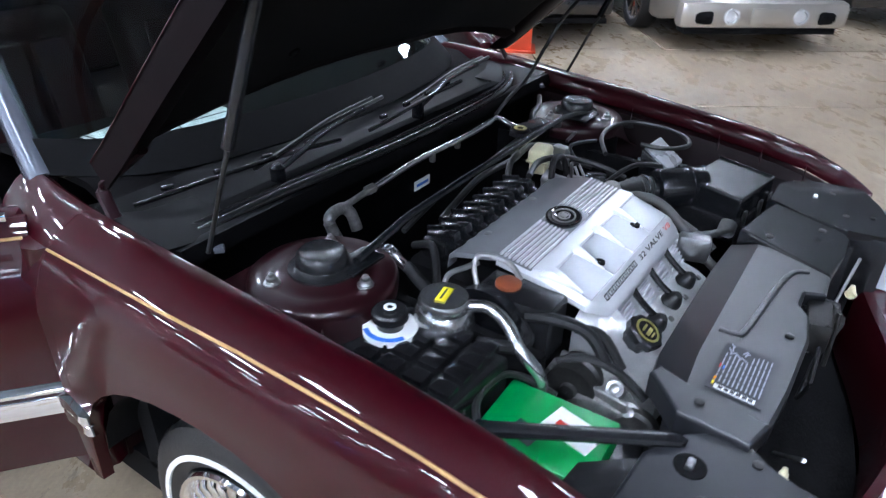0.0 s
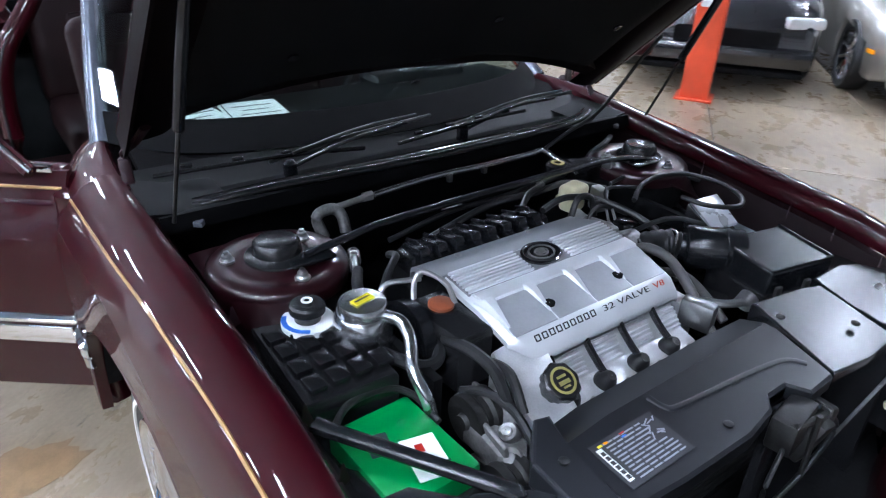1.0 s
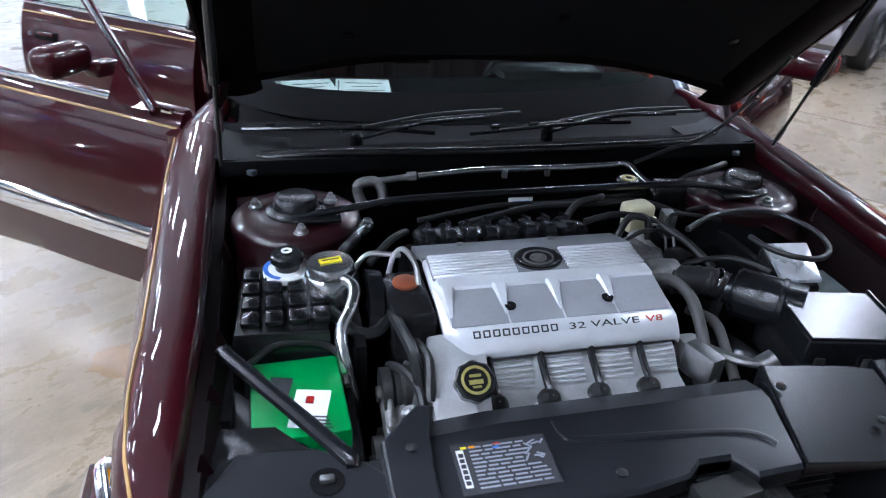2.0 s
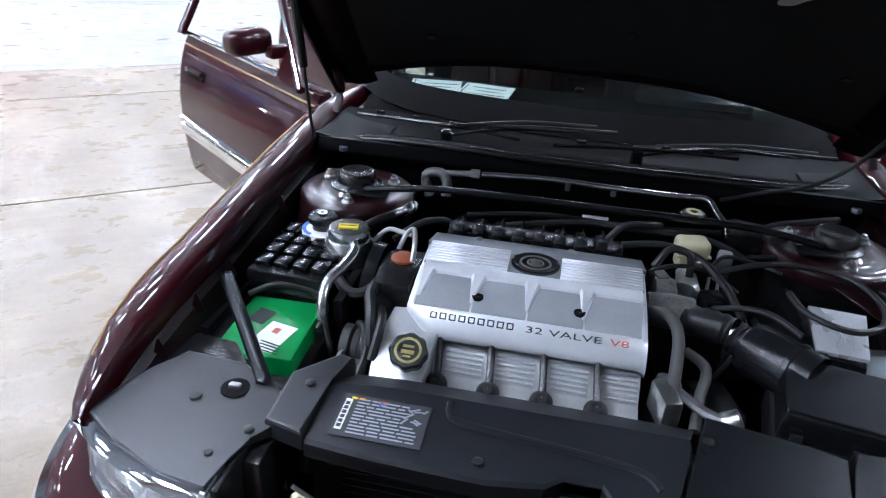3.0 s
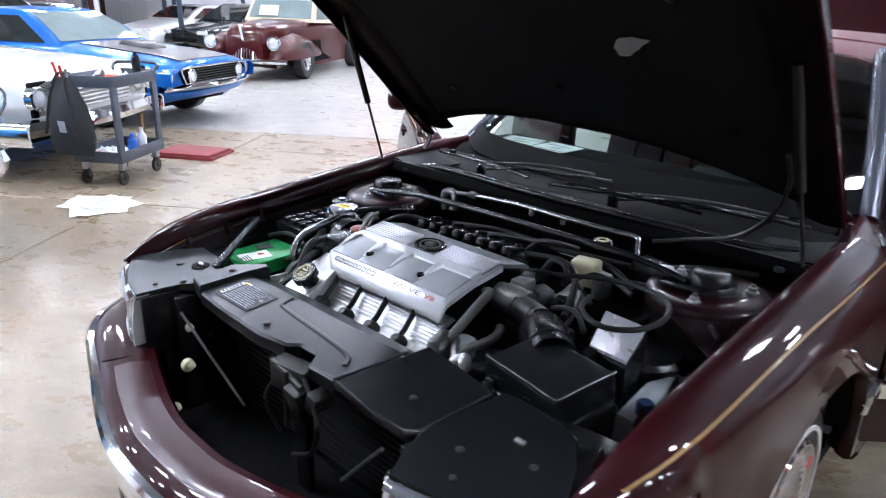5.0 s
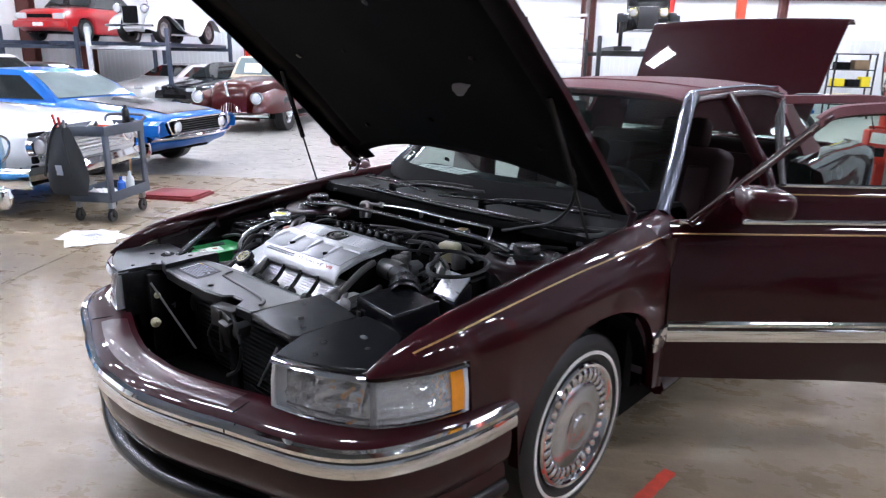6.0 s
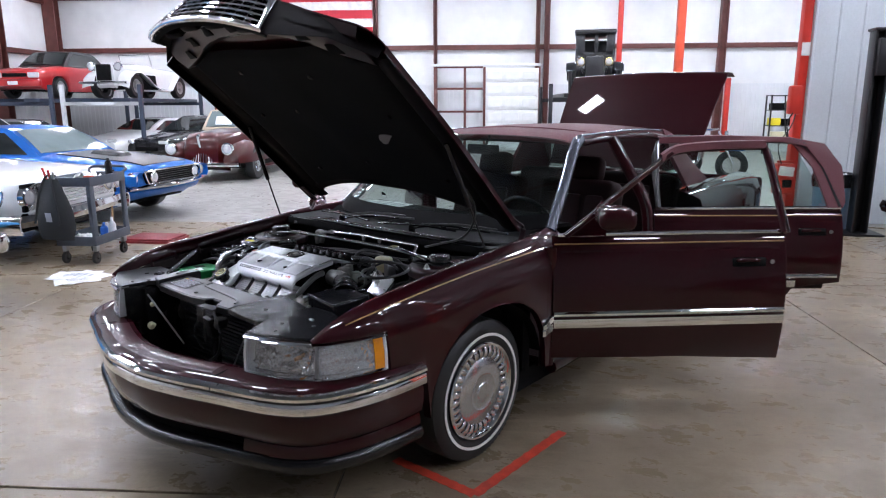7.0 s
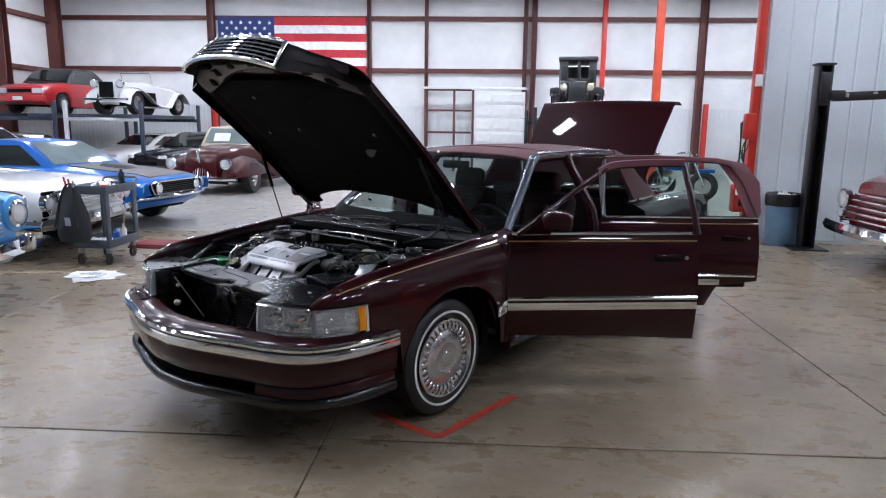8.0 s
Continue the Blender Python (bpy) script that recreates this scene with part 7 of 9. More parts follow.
for k, pts in enumerate((
    [(0.16, 0.90, 0.82), (0.22, 0.93, 0.83), (0.30, 0.96, 0.81), (0.37, 0.93, 0.78)],
    [(0.10, 1.00, 0.83), (0.20, 1.02, 0.835), (0.28, 0.98, 0.83), (0.33, 0.90, 0.81), (0.36, 0.82, 0.78)],
    [(0.18, 0.97, 0.80), (0.21, 0.98, 0.845), (0.255, 0.975, 0.84), (0.262, 0.96, 0.79)],
    [(0.30, 0.95, 0.82), (0.335, 0.99, 0.84), (0.40, 0.99, 0.835), (0.46, 0.96, 0.83)],
    [(0.30, 0.86, 0.77), (0.36, 0.83, 0.80), (0.41, 0.80, 0.81), (0.46, 0.75, 0.80)],
    [(-0.20, 1.08, 0.80), (0.0, 1.10, 0.83), (0.15, 1.08, 0.84), (0.30, 1.10, 0.83), (0.42, 1.06, 0.80)],
    [(-0.30, 1.12, 0.80), (-0.1, 1.14, 0.82), (0.1, 1.15, 0.815), (0.36, 1.17, 0.82)],
    [(0.05, 1.04, 0.79), (0.10, 1.06, 0.85), (0.16, 1.07, 0.86), (0.20, 1.12, 0.84)],
    [(0.44, 1.16, 0.84), (0.50, 1.20, 0.85), (0.58, 1.22, 0.86), (0.66, 1.26, 0.86)],
    [(0.30, 0.70, 0.70), (0.34, 0.74, 0.74), (0.37, 0.80, 0.76), (0.36, 0.88, 0.78)],
    [(-0.45, 0.92, 0.80), (-0.40, 0.96, 0.83), (-0.36, 1.0, 0.83), (-0.34, 1.06, 0.80)],
)):
    bm = nb()
    hose(bm, pts, rnd.choice((0.0055, 0.007, 0.009)), 8)
    part("wire_loom", bm, RUBBER, sedan, "black loom and vacuum hoses")
for c, s_, mt in (((0.235, 0.90, 0.77), (0.06, 0.05, 0.05), STEEL), ((0.31, 0.89, 0.76), (0.05, 0.06, 0.06), BLACK), ((0.345, 1.02, 0.80), (0.035, 0.05, 0.07), STEEL), ((0.42, 1.15, 0.83), (0.10, 0.06, 0.06), BLACK), ((0.47, 1.10, 0.86), (0.06, 0.03, 0.03), STEEL), ((0.36, 0.78, 0.72), (0.08, 0.08, 0.08), BLACK), ((0.29, 0.62, 0.66), (0.08, 0.12, 0.10), BLACK)):
    bm = nb()
    box(bm, c, s_, (0, 0, rnd.uniform(-25, 25)), 0.008)
    part("bay_fitting", bm, mt, sedan)
bm = nb()
rod(bm, (0.305, 0.955, 0.80), (0.30, 0.91, 0.72), 0.004, seg=6)
rod(bm, (0.325, 0.955, 0.805), (0.325, 0.90, 0.72), 0.004, seg=6)
hose(bm, [(0.255, 0.98, 0.82), (0.29, 0.965, 0.826), (0.325, 0.955, 0.805)], 0.004, 6)
part("brake_line", bm, STEEL, resv)
bm = nb()
slab(bm, [(0.622, 0.63), (0.722, 0.62), (0.722, 0.86), (0.640, 0.84), (0.612, 0.78)], 0.58, lambda x, y: 0.730 - 0.05 * (0.86 - y), 0.014)
bottle = part("washer_bottle", bm, mat("milky_bottle_plastic", (0.36, 0.42, 0.44), 0.3, 0.0, 0.1, 0.2, 12.0), sedan, "milky plastic washer bottle")
bm = nb()
lathe(bm, [(0.019, -0.02), (0.019, 0.010), (0.015, 0.015), (0.001, 0.015)], Matrix.Translation((0.668, 0.668, 0.732)), 20, scallop=0.04)
part("washer_cap", bm, mat("dark_blue_cap", (0.006, 0.03, 0.09), 0.4), bottle, "blue washer bottle cap")
# ---- hood, raised on two gas struts ----
SIDE = [(0.0, 1.485, 1.005), (0.10, 1.410, 1.072), (0.34, 1.235, 1.238), (0.64, 1.015, 1.442), (0.94, 0.795, 1.628), (1.20, 0.592, 1.792), (1.40, 0.440, 1.920), (1.60, 0.285, 2.045)]
UPN = Vector((0, 0.655, 0.755))


def hood_point(s, x, lift=0.0):
    y, z = lerp([(a, b) for a, b, _ in SIDE], s), lerp([(a, c) for a, _, c in SIDE], s)
    e = min(1.0, abs(x) / 0.79)
    crown = 0.045 * (1 - e ** 2.2) - 0.016 * max(0, (e - 0.93) / 0.07) ** 2
    twist = 0.062 * max(0.0, -x / 0.79)      # the passenger side stands a little higher
    return Vector((x, y, z)) + UPN * (crown + lift + twist)


def hood_reach(x):
    e = abs(x)
    if e < 0.40:
        return 1.485 - 0.075 * (e / 0.40) ** 2
    return 1.41 - 0.13 * min(1, (e - 0.40) / 0.34) ** 0.8 - 0.085 * max(0, (e - 0.69) / 0.10) ** 2


def hood_back(x):
    return 0.185 * (1 - min(1, abs(x) / 0.79) ** 2)


XS = [-0.79, -0.775, -0.755, -0.73, -0.70, -0.66, -0.55, -0.47, -0.40, -0.3, -0.15, 0, 0.15, 0.3, 0.40, 0.47, 0.55, 0.66, 0.70, 0.73, 0.755, 0.775, 0.79]
bm = nb()
rows = [[hood_point(hood_back(x) + (hood_reach(x) - hood_back(x)) * k / 24, x) for x in XS] for k in range(25)]
shell(bm, rows, UPN * -0.006)
hood = part("hood", bm, PAINT, sedan, "raised maroon hood", angle=45)
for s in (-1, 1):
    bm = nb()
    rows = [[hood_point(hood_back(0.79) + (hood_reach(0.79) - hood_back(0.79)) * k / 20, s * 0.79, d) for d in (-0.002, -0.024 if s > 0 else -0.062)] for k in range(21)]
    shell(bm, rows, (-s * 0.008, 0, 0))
    # Passenger flange gets the darker inner maroon: shade put into its colour.
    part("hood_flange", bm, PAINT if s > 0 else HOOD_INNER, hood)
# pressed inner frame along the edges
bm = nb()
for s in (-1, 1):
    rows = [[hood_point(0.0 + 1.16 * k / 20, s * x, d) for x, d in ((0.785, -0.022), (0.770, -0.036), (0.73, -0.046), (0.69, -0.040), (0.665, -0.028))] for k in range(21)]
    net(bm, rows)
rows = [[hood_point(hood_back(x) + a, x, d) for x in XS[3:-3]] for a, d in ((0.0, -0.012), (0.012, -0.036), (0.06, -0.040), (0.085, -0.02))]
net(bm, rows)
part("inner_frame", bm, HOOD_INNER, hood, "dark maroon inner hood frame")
bm = nb()
rows = [[hood_point(hood_reach(x) + a, x, d) for x in XS[4:-4]] for a, d in ((0.0, -0.01), (-0.02, -0.045), (-0.09, -0.058), (-0.16, -0.052), (-0.19, -0.022))]
net(bm, rows)
part("front_frame", bm, TOWER, hood, "glossy dark maroon front frame")
# Dark plates laid on the frame stand for the shaded holes.
for x, a in ((-0.42, -0.10), (-0.22, -0.11), (0.0, -0.115), (0.22, -0.11), (0.42, -0.10), (-0.55, -0.12), (0.55, -0.12)):
    bm = nb()
    p = hood_point(hood_reach(x) + a, x, -0.0565)
    box(bm, p, (0.085, 0.05, 0.006), (-41, 0, 12 * (1 if x > 0 else -1)), 0.002)
    part("frame_hole", bm, DARK, hood)
# black felt liner, softly quilted
bm = nb()
rows = []
for k in range(41):
    s = 0.0 + 1.215 * k / 40
    row = []
    for i in range(37):
        x = -0.675 + 1.35 * i / 36
        ss = max(min(s, hood_reach(x) - 0.18), hood_back(x) + 0.06)
        edge = min(1, (0.675 - abs(x)) / 0.05, (s - 0.05) / 0.06, (1.24 - s) / 0.06)
        row.append(hood_point(ss, x, -0.026 - 0.022 * max(0, edge) + 0.004 * math.sin(x * 11) * math.sin(s * 9)))
    rows.append(row)
net(bm, rows)
part("hood_liner", bm, FELT, hood, "black felt insulation liner", angle=70)
for x, s in ((-0.45, 0.3), (0.05, 0.42), (-0.5, 0.75), (0.5, 0.8), (-0.15, 0.8), (0.2, 1.05), (-0.3, 1.08), (0.55, 0.35), (-0.05, 0.14)):
    bm = nb()
    p = hood_point(s, x, -0.051)
    lathe(bm, [(0.013, 0.004), (0.013, -0.001), (0.006, -0.004), (0.001, -0.004)], Matrix.Translation(p) @ Matrix.Rotation(radians(-41), 4, "X"), 14)
    part("liner_pin", bm, BLACK, hood)
bm = nb()
p = hood_point(0.635, 0.345, -0.055)
m = Matrix.Translation(p) @ Matrix.Rotation(radians(-41), 4, "X")
pts = []
for k in range(28):
    a = 2 * math.pi * k / 28
    r = 1 + 0.10 * math.sin(3 * a + 0.5) + 0.05 * math.sin(7 * a)
    p, q = 0.046 * r * math.cos(a), 0.026 * r * math.sin(a)
    tail = 0.022 * max(0.0, math.cos(a)) ** 8
    pts.append((0.80 * p + 0.60 * q + tail, -0.60 * p + 0.80 * q + tail * 0.2))
slab(bm, pts, 0.0, 0.004, 0.0, 0, m @ Matrix.Translation((0, 0, -0.006)))
part("torn_patch", bm, mat("bare_liner_patch", (0.30, 0.29, 0.30), 0.7), hood, "grey torn spot in the liner")
# grille carried by the hood nose
bm = nb()
top_l = lambda x: hood_point(hood_reach(x) + 0.004, x, -0.012)
down = Vector((0, -0.66, -0.75))
fwd = Vector((0, -0.75, 0.66))


def grille_point(x, t, o=0.0):
    return top_l(x * (0.86 + 0.14 * t)) + down * (0.17 * t) + fwd * (0.02 + 0.03 * t + o)


GX = [-0.42 + 0.84 * i / 14 for i in range(15)]
rows = [[grille_point(x, t, -0.02) for x in GX] for t in (0, 0.5, 1)]
shell(bm, rows, fwd * -0.02)
grille = part("grille", bm, DARK, hood, "chrome egg-crate grille")
for i in range(15):
    bm = nb()
    rows = [[grille_point(GX[i], t, o) - Vector((0.0035, 0, 0)) for o in (-0.018, 0.004, 0.010)] for t in (0.02, 0.5, 0.98)]
    shell(bm, rows, (0.007, 0, 0))
    part("grille_bar", bm, CHROME, grille)
for j in range(1, 6):
    bm = nb()
    rows = [[grille_point(x, j / 6, o) - down * 0.004 for o in (-0.018, 0.006, 0.013)] for x in GX]
    shell(bm, rows, down * 0.008)
    part("grille_bar", bm, CHROME, grille)
bm = nb()
loop = [grille_point(x, 0) for x in GX] + [grille_point(GX[-1], 0.5)] + [grille_point(x, 1) for x in GX[::-1]] + [grille_point(GX[0], 0.5), grille_point(GX[0], 0)]
hose(bm, loop, 0.013, 10, 1)
rows = [[grille_point(x, -0.02, 0.004), grille_point(x, -0.02, -0.03) + UPN * 0.014, top_l(x * 0.86) + UPN * 0.014 - Vector((0, -0.05, 0.045))] for x in GX]
net(bm, rows)
part("grille_surround", bm, CHROME, grille, "chrome grille frame")
for x in (-0.30, -0.1, 0.1, 0.3):
    bm = nb()
    box(bm, grille_point(x, 0.55, -0.06), (0.12, 0.03, 0.10), (-41, 0, 0), 0.01)
    part("grille_back", bm, HOOD_INNER, grille)
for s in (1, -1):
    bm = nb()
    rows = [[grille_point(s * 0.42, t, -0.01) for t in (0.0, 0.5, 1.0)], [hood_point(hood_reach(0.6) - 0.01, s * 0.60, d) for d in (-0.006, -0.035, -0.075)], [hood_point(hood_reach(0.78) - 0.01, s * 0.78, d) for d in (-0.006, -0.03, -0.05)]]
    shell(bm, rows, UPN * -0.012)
    # Darkened to the inner maroon: the shaded underside as colour.
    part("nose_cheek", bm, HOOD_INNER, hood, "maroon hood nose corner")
for s in (1, -1):
    a, b = Vector((s * 0.768, 1.215, 0.930)), hood_point(0.65, s * 0.735, -0.05)
    mid = a + (b - a) * 0.42
    bm = nb()
    rod(bm, mid, b, 0.0115, seg=14)
    strut = part("gas_strut", bm, SHIELD, hood, "black gas strut")
    bm = nb()
    rod(bm, a, mid, 0.0045, seg=10)
    part("strut_rod", bm, DULL, strut)
    bm = nb()
    hose(bm, [(s * 0.79, 1.47, 0.93), (s * 0.785, 1.50, 0.99), (s * 0.77, 1.45, 1.03), (s * 0.755, 1.38, 1.085)], 0.014, 8, flat=0.5)
    part("hood_hinge", bm, APRON, hood)

# ---- windshield, pillars, roof ----
BASE = [(-0.80, 1.76, 0.95), (-0.66, 1.62, 0.935), (-0.45, 1.545, 0.925), (0, 1.50, 0.92), (0.45, 1.545, 0.925), (0.64, 1.62, 0.935), (0.765, 1.76, 0.95)]
HEAD = [(-0.60, 2.36, 1.358), (-0.48, 2.32, 1.374), (-0.33, 2.295, 1.386), (0, 2.275, 1.392), (0.32, 2.295, 1.386), (0.46, 2.32, 1.374), (0.575, 2.36, 1.358)]
b, h = smooth_path(BASE, 4), smooth_path(HEAD, 4)
bm = nb()
rows = [[p + (q - p) * t + Vector((0, -0.03, 0.035)) * math.sin(math.pi * t) for p, q in zip(b, h)] for t in (k / 8 for k in range(9))]
shell(bm, rows, (0, 0.004, -0.004))
glass = part("windshield", bm, WINDSHIELD, sedan, "clear windshield")
glass.visible_shadow = False
# Ceramic edge, widened so its black stands for the hood mirrored in the glass.
bm = nb()
rows = [[p + (q - p) * t + Vector((0, -0.03, 0.035)) * math.sin(math.pi * t) + Vector((0, -0.003, 0.003)) for p, q in zip(b, h)] for t in (0.0, 0.03, 0.06, 0.09, 0.12)]
shell(bm, rows, (0, 0.003, -0.003))
part("windshield_band", bm, CERAMIC_REFLECTION, glass, "black ceramic band widened by a painted dark reflection")
for s in (1, -1):
    bm = nb()
    hose(bm, [(s * 0.785, 1.75, 0.93), (s * 0.725, 1.96, 1.098), (s * 0.635, 2.24, 1.315), (s * 0.598, 2.37, 1.368)], 0.031, 10, flat=1.15)
    part("a_pillar", bm, PILLAR, sedan, "grey satin windshield pillar", angle=60)
    bm = nb()
    hose(bm, [(s * 0.778, 1.735, 0.945), (s * 0.717, 1.945, 1.118), (s * 0.625, 2.22, 1.335), (s * 0.592, 2.345, 1.386), (s * 0.585, 2.6, 1.398), (s * 0.58, 3.2, 1.405), (s * 0.575, 3.65, 1.385)], 0.008, 8)
    part("roof_moulding", bm, PILLAR_TRIM, sedan, "grey bright pillar and roof moulding")
    bm = nb()
    hose(bm, [(s * 0.605, 2.33, 1.350), (s * 0.60, 2.7, 1.362), (s * 0.595, 3.3, 1.365), (s * 0.60, 3.66, 1.335)], 0.022, 8)
    hose(bm, [(s * 0.90, 2.70, 0.30), (s * 0.90, 2.70, 0.90), (s * 0.76, 2.735, 1.15), (s * 0.61, 2.77, 1.36)], 0.035, 8)
    hose(bm, [(s * 0.90, 2.70, 0.30), (s * 0.905, 2.62, 0.28), (s * 0.905, 1.60, 0.27)], 0.035, 8)
    hose(bm, [(s * 0.90, 1.56, 0.30), (s * 0.90, 1.56, 0.90)], 0.04, 8)
    hose(bm, [(s * 0.905, 2.7, 0.28), (s * 0.905, 3.6, 0.28)], 0.035, 8)
    part("door_frame", bm, PAINT, sedan, angle=60)
    bm = nb()
    hose(bm, [(s * 0.915, 2.672, 0.32), (s * 0.915, 2.672, 0.90), (s * 0.775, 2.71, 1.15), (s * 0.63, 2.745, 1.33)], 0.006, 6)
    part("pillar_trim", bm, SATIN, sedan)
bm = nb()
rows = []
for y, z, w in ((2.29, 1.385, 0.588), (2.36, 1.402, 0.592), (2.6, 1.425, 0.590), (3.0, 1.440, 0.588), (3.4, 1.435, 0.585), (3.65, 1.415, 0.585), (3.80, 1.37, 0.60), (4.02, 1.18, 0.66), (4.15, 1.03, 0.70)):
    if y <= 3.66:
        rows.append([Vector((w * x, y + (0.045 * x * x if y < 2.4 else 0), z - 0.030 * x * x - (0.012 if abs(x) > 0.98 else 0))) for x in (-1, -0.9, -0.6, -0.3, 0, 0.3, 0.6, 0.9, 1)])
shell(bm, rows, (0, 0, -0.02))
roof = part("roof", bm, VINYL, sedan, "padded maroon vinyl roof", angle=60)
bm = nb()
for y in (2.62,):
    hose(bm, [Vector((0.588 * x, y, 1.4245 - 0.030 * x * x + 0.003)) for x in (-0.97, -0.6, -0.3, 0, 0.3, 0.6, 0.97)], 0.005, 6, 2)
part("roof_seam", bm, VINYL, roof)
for s in (1, -1):
    bm = nb()
    rows = [[Vector((s * w, y, z)) for w, y, z in r] for r in (((0.585, 3.62, 1.40), (0.585, 3.80, 1.36), (0.56, 3.90, 1.30)), ((0.68, 3.60, 1.20), (0.67, 3.85, 1.20), (0.64, 4.05, 1.16)), ((0.80, 3.60, 1.0), (0.80, 3.9, 1.0), (0.74, 4.18, 1.0)))]
    shell(bm, rows, (-s * 0.03, 0, 0))
    part("c_pillar", bm, VINYL, roof)
bm = nb()
rows = [[Vector((w * x, y, z)) for x in (-1, -0.5, 0, 0.5, 1)] for y, z, w in ((3.70, 1.39, 0.55), (3.92, 1.22, 0.60), (4.12, 1.03, 0.66))]
shell(bm, rows, (0, 0.004, 0.004))
part("rear_window", bm, SMOKE, sedan)

# painted corners between fenders, cowl and pillars
for s in (1, -1):
    bm = nb()
    o = far(s, 1.55)
    end = fender_section(1.524)[:8]
    rows = [[Vector((s * (x + dx * (1 if i > 2 else 0.4)) + o, y, z + dz * (1 - i / 9))) for i, (x, z) in enumerate(end)] for y, dx, dz in ((1.518, 0.0, 0.0), (1.58, -0.006, 0.004), (1.66, -0.022, 0.010), (1.74, -0.045, 0.018), (1.80, -0.065, 0.022))]
    shell(bm, rows, (0, 0, -0.006))
    part("fender_corner", bm, PAINT, sedan, angle=60)
    bm = nb()
    rows = [[Vector((s * x + o * k, y, z)) for x, z, k in ((0.60, 0.90, 0), (0.70, 0.905, 0.5), (0.80, 0.922, 1))] for y in (1.30, 1.42, 1.52, 1.60)]
    shell(bm, rows, (0, 0, -0.006))
    part("cowl_corner", bm, COWL, sedan, angle=60)

# ---- rear quarters, deck opening, trunk lid ----
for s in (1, -1):
    bm = nb()
    rows = []
    ys = [3.53 + 0.0 * k for k in range(1)] + [AXLE_REAR - 0.40 * math.cos(math.pi * k / 12) for k in range(13)] + [4.5, 4.8, 5.1, 5.25]
    for y in ys:
        low = arch(y, AXLE_REAR, 0.402) if abs(y - AXLE_REAR) < 0.4 else 0.30
        w = lerp([(3.4, 0.955), (4.4, 0.95), (5.0, 0.92), (5.25, 0.86)], y)
        zt = lerp([(3.4, 0.955), (4.3, 0.985), (5.25, 0.96)], y)
        rows.append([Vector((s * x, y, z)) for x, z in ((w - 0.22, zt + 0.01), (w - 0.12, zt), (w - 0.03, zt - 0.04), (w, zt - 0.12), (w + 0.004, (zt + low) / 2), (w, low), (w - 0.03, low))])
    shell(bm, rows, (-s * 0.006, 0, -0.003))
    part("rear_fender", bm, PAINT, sedan, angle=50)
    bm = nb()
    rows = [[Vector((s * x, AXLE_REAR + 0.41 * math.cos(a), 0.325 + 0.41 * math.sin(a))) for x in (0.45, 0.75, 0.92)] for a in (math.pi * (-0.06 + 1.12 * k / 14) for k in range(15))]
    net(bm, rows)
    part("rear_well", bm, DARK, sedan)
bm = nb()
box(bm, (0, 5.27, 0.62), (1.72, 0.06, 0.62), None, 0.03)
box(bm, (0, 5.36, 0.50), (1.80, 0.14, 0.20), None, 0.05)
part("rear_panel", bm, PAINT, sedan)
bm = nb()
box(bm, (0, 4.75, 0.55), (1.40, 0.95, 0.04))
box(bm, (0, 4.25, 0.76), (1.40, 0.04, 0.44))
part("trunk_tub", bm, DARK, sedan)
bm = nb()
rows = []
for k in range(13):
    t = k / 12
    y = 4.20 + 0.50 * t - 0.03 * math.sin(math.pi * t)
    z = 1.05 + 0.77 * t
    w = 0.66 + 0.06 * t
    rows.append([Vector((w * x - 0.06, y + 0.09 * (x * x) * 0.35 - 0.012, z + 0.018 * (1 - x * x) * t)) for x in (-1, -0.97, -0.8, -0.4, 0, 0.4, 0.8, 0.97, 1)])
for dy, dz in ((0.03, 0.012), (0.12, 0.01), (0.17, -0.015)):
    rows.append([p + Vector((0, dy, dz)) for p in rows[12]])
shell(bm, rows, (0, 0.012, -0.006))
trunk = part("trunk_lid", bm, PAINT, sedan, "raised maroon trunk lid", angle=40)
for s in (-1, 1):
    bm = nb()
    hose(bm, [(s * 0.55, 4.30, 0.90), (s * 0.55, 4.22, 1.05), (s * 0.52, 4.30, 1.12), (s * 0.50, 4.36, 1.25)], 0.012, 8)
    part("trunk_hinge", bm, SHIELD, trunk)

# ---- doors ----
def door_skin(x_of, y0, y1, z0, cut, s):
    zs = [z0, z0 + 0.03, 0.40, 0.47, 0.475, 0.56, 0.57, 0.61, 0.66, 0.69, 0.72, 0.75, 0.78, 0.81, 0.84, 0.865, 0.885, 0.90, 0.915, 0.935]
    rows = []
    for z in zs:
        rows.append([Vector((s * x_of(z), y, max(z, cut(y)) if z < 0.6 else z)) for y in (y0 + (y1 - y0) * k / 16 for k in range(17))])
    return rows


def side_x(z):
    return lerp([(0.25, -0.034), (0.33, -0.014), (0.47, 0.0), (0.58, 0.004), (0.66, 0.001), (0.72, -0.006), (0.78, -0.016), (0.84, -0.031), (0.885, -0.047), (0.915, -0.060), (0.935, -0.072)], z)


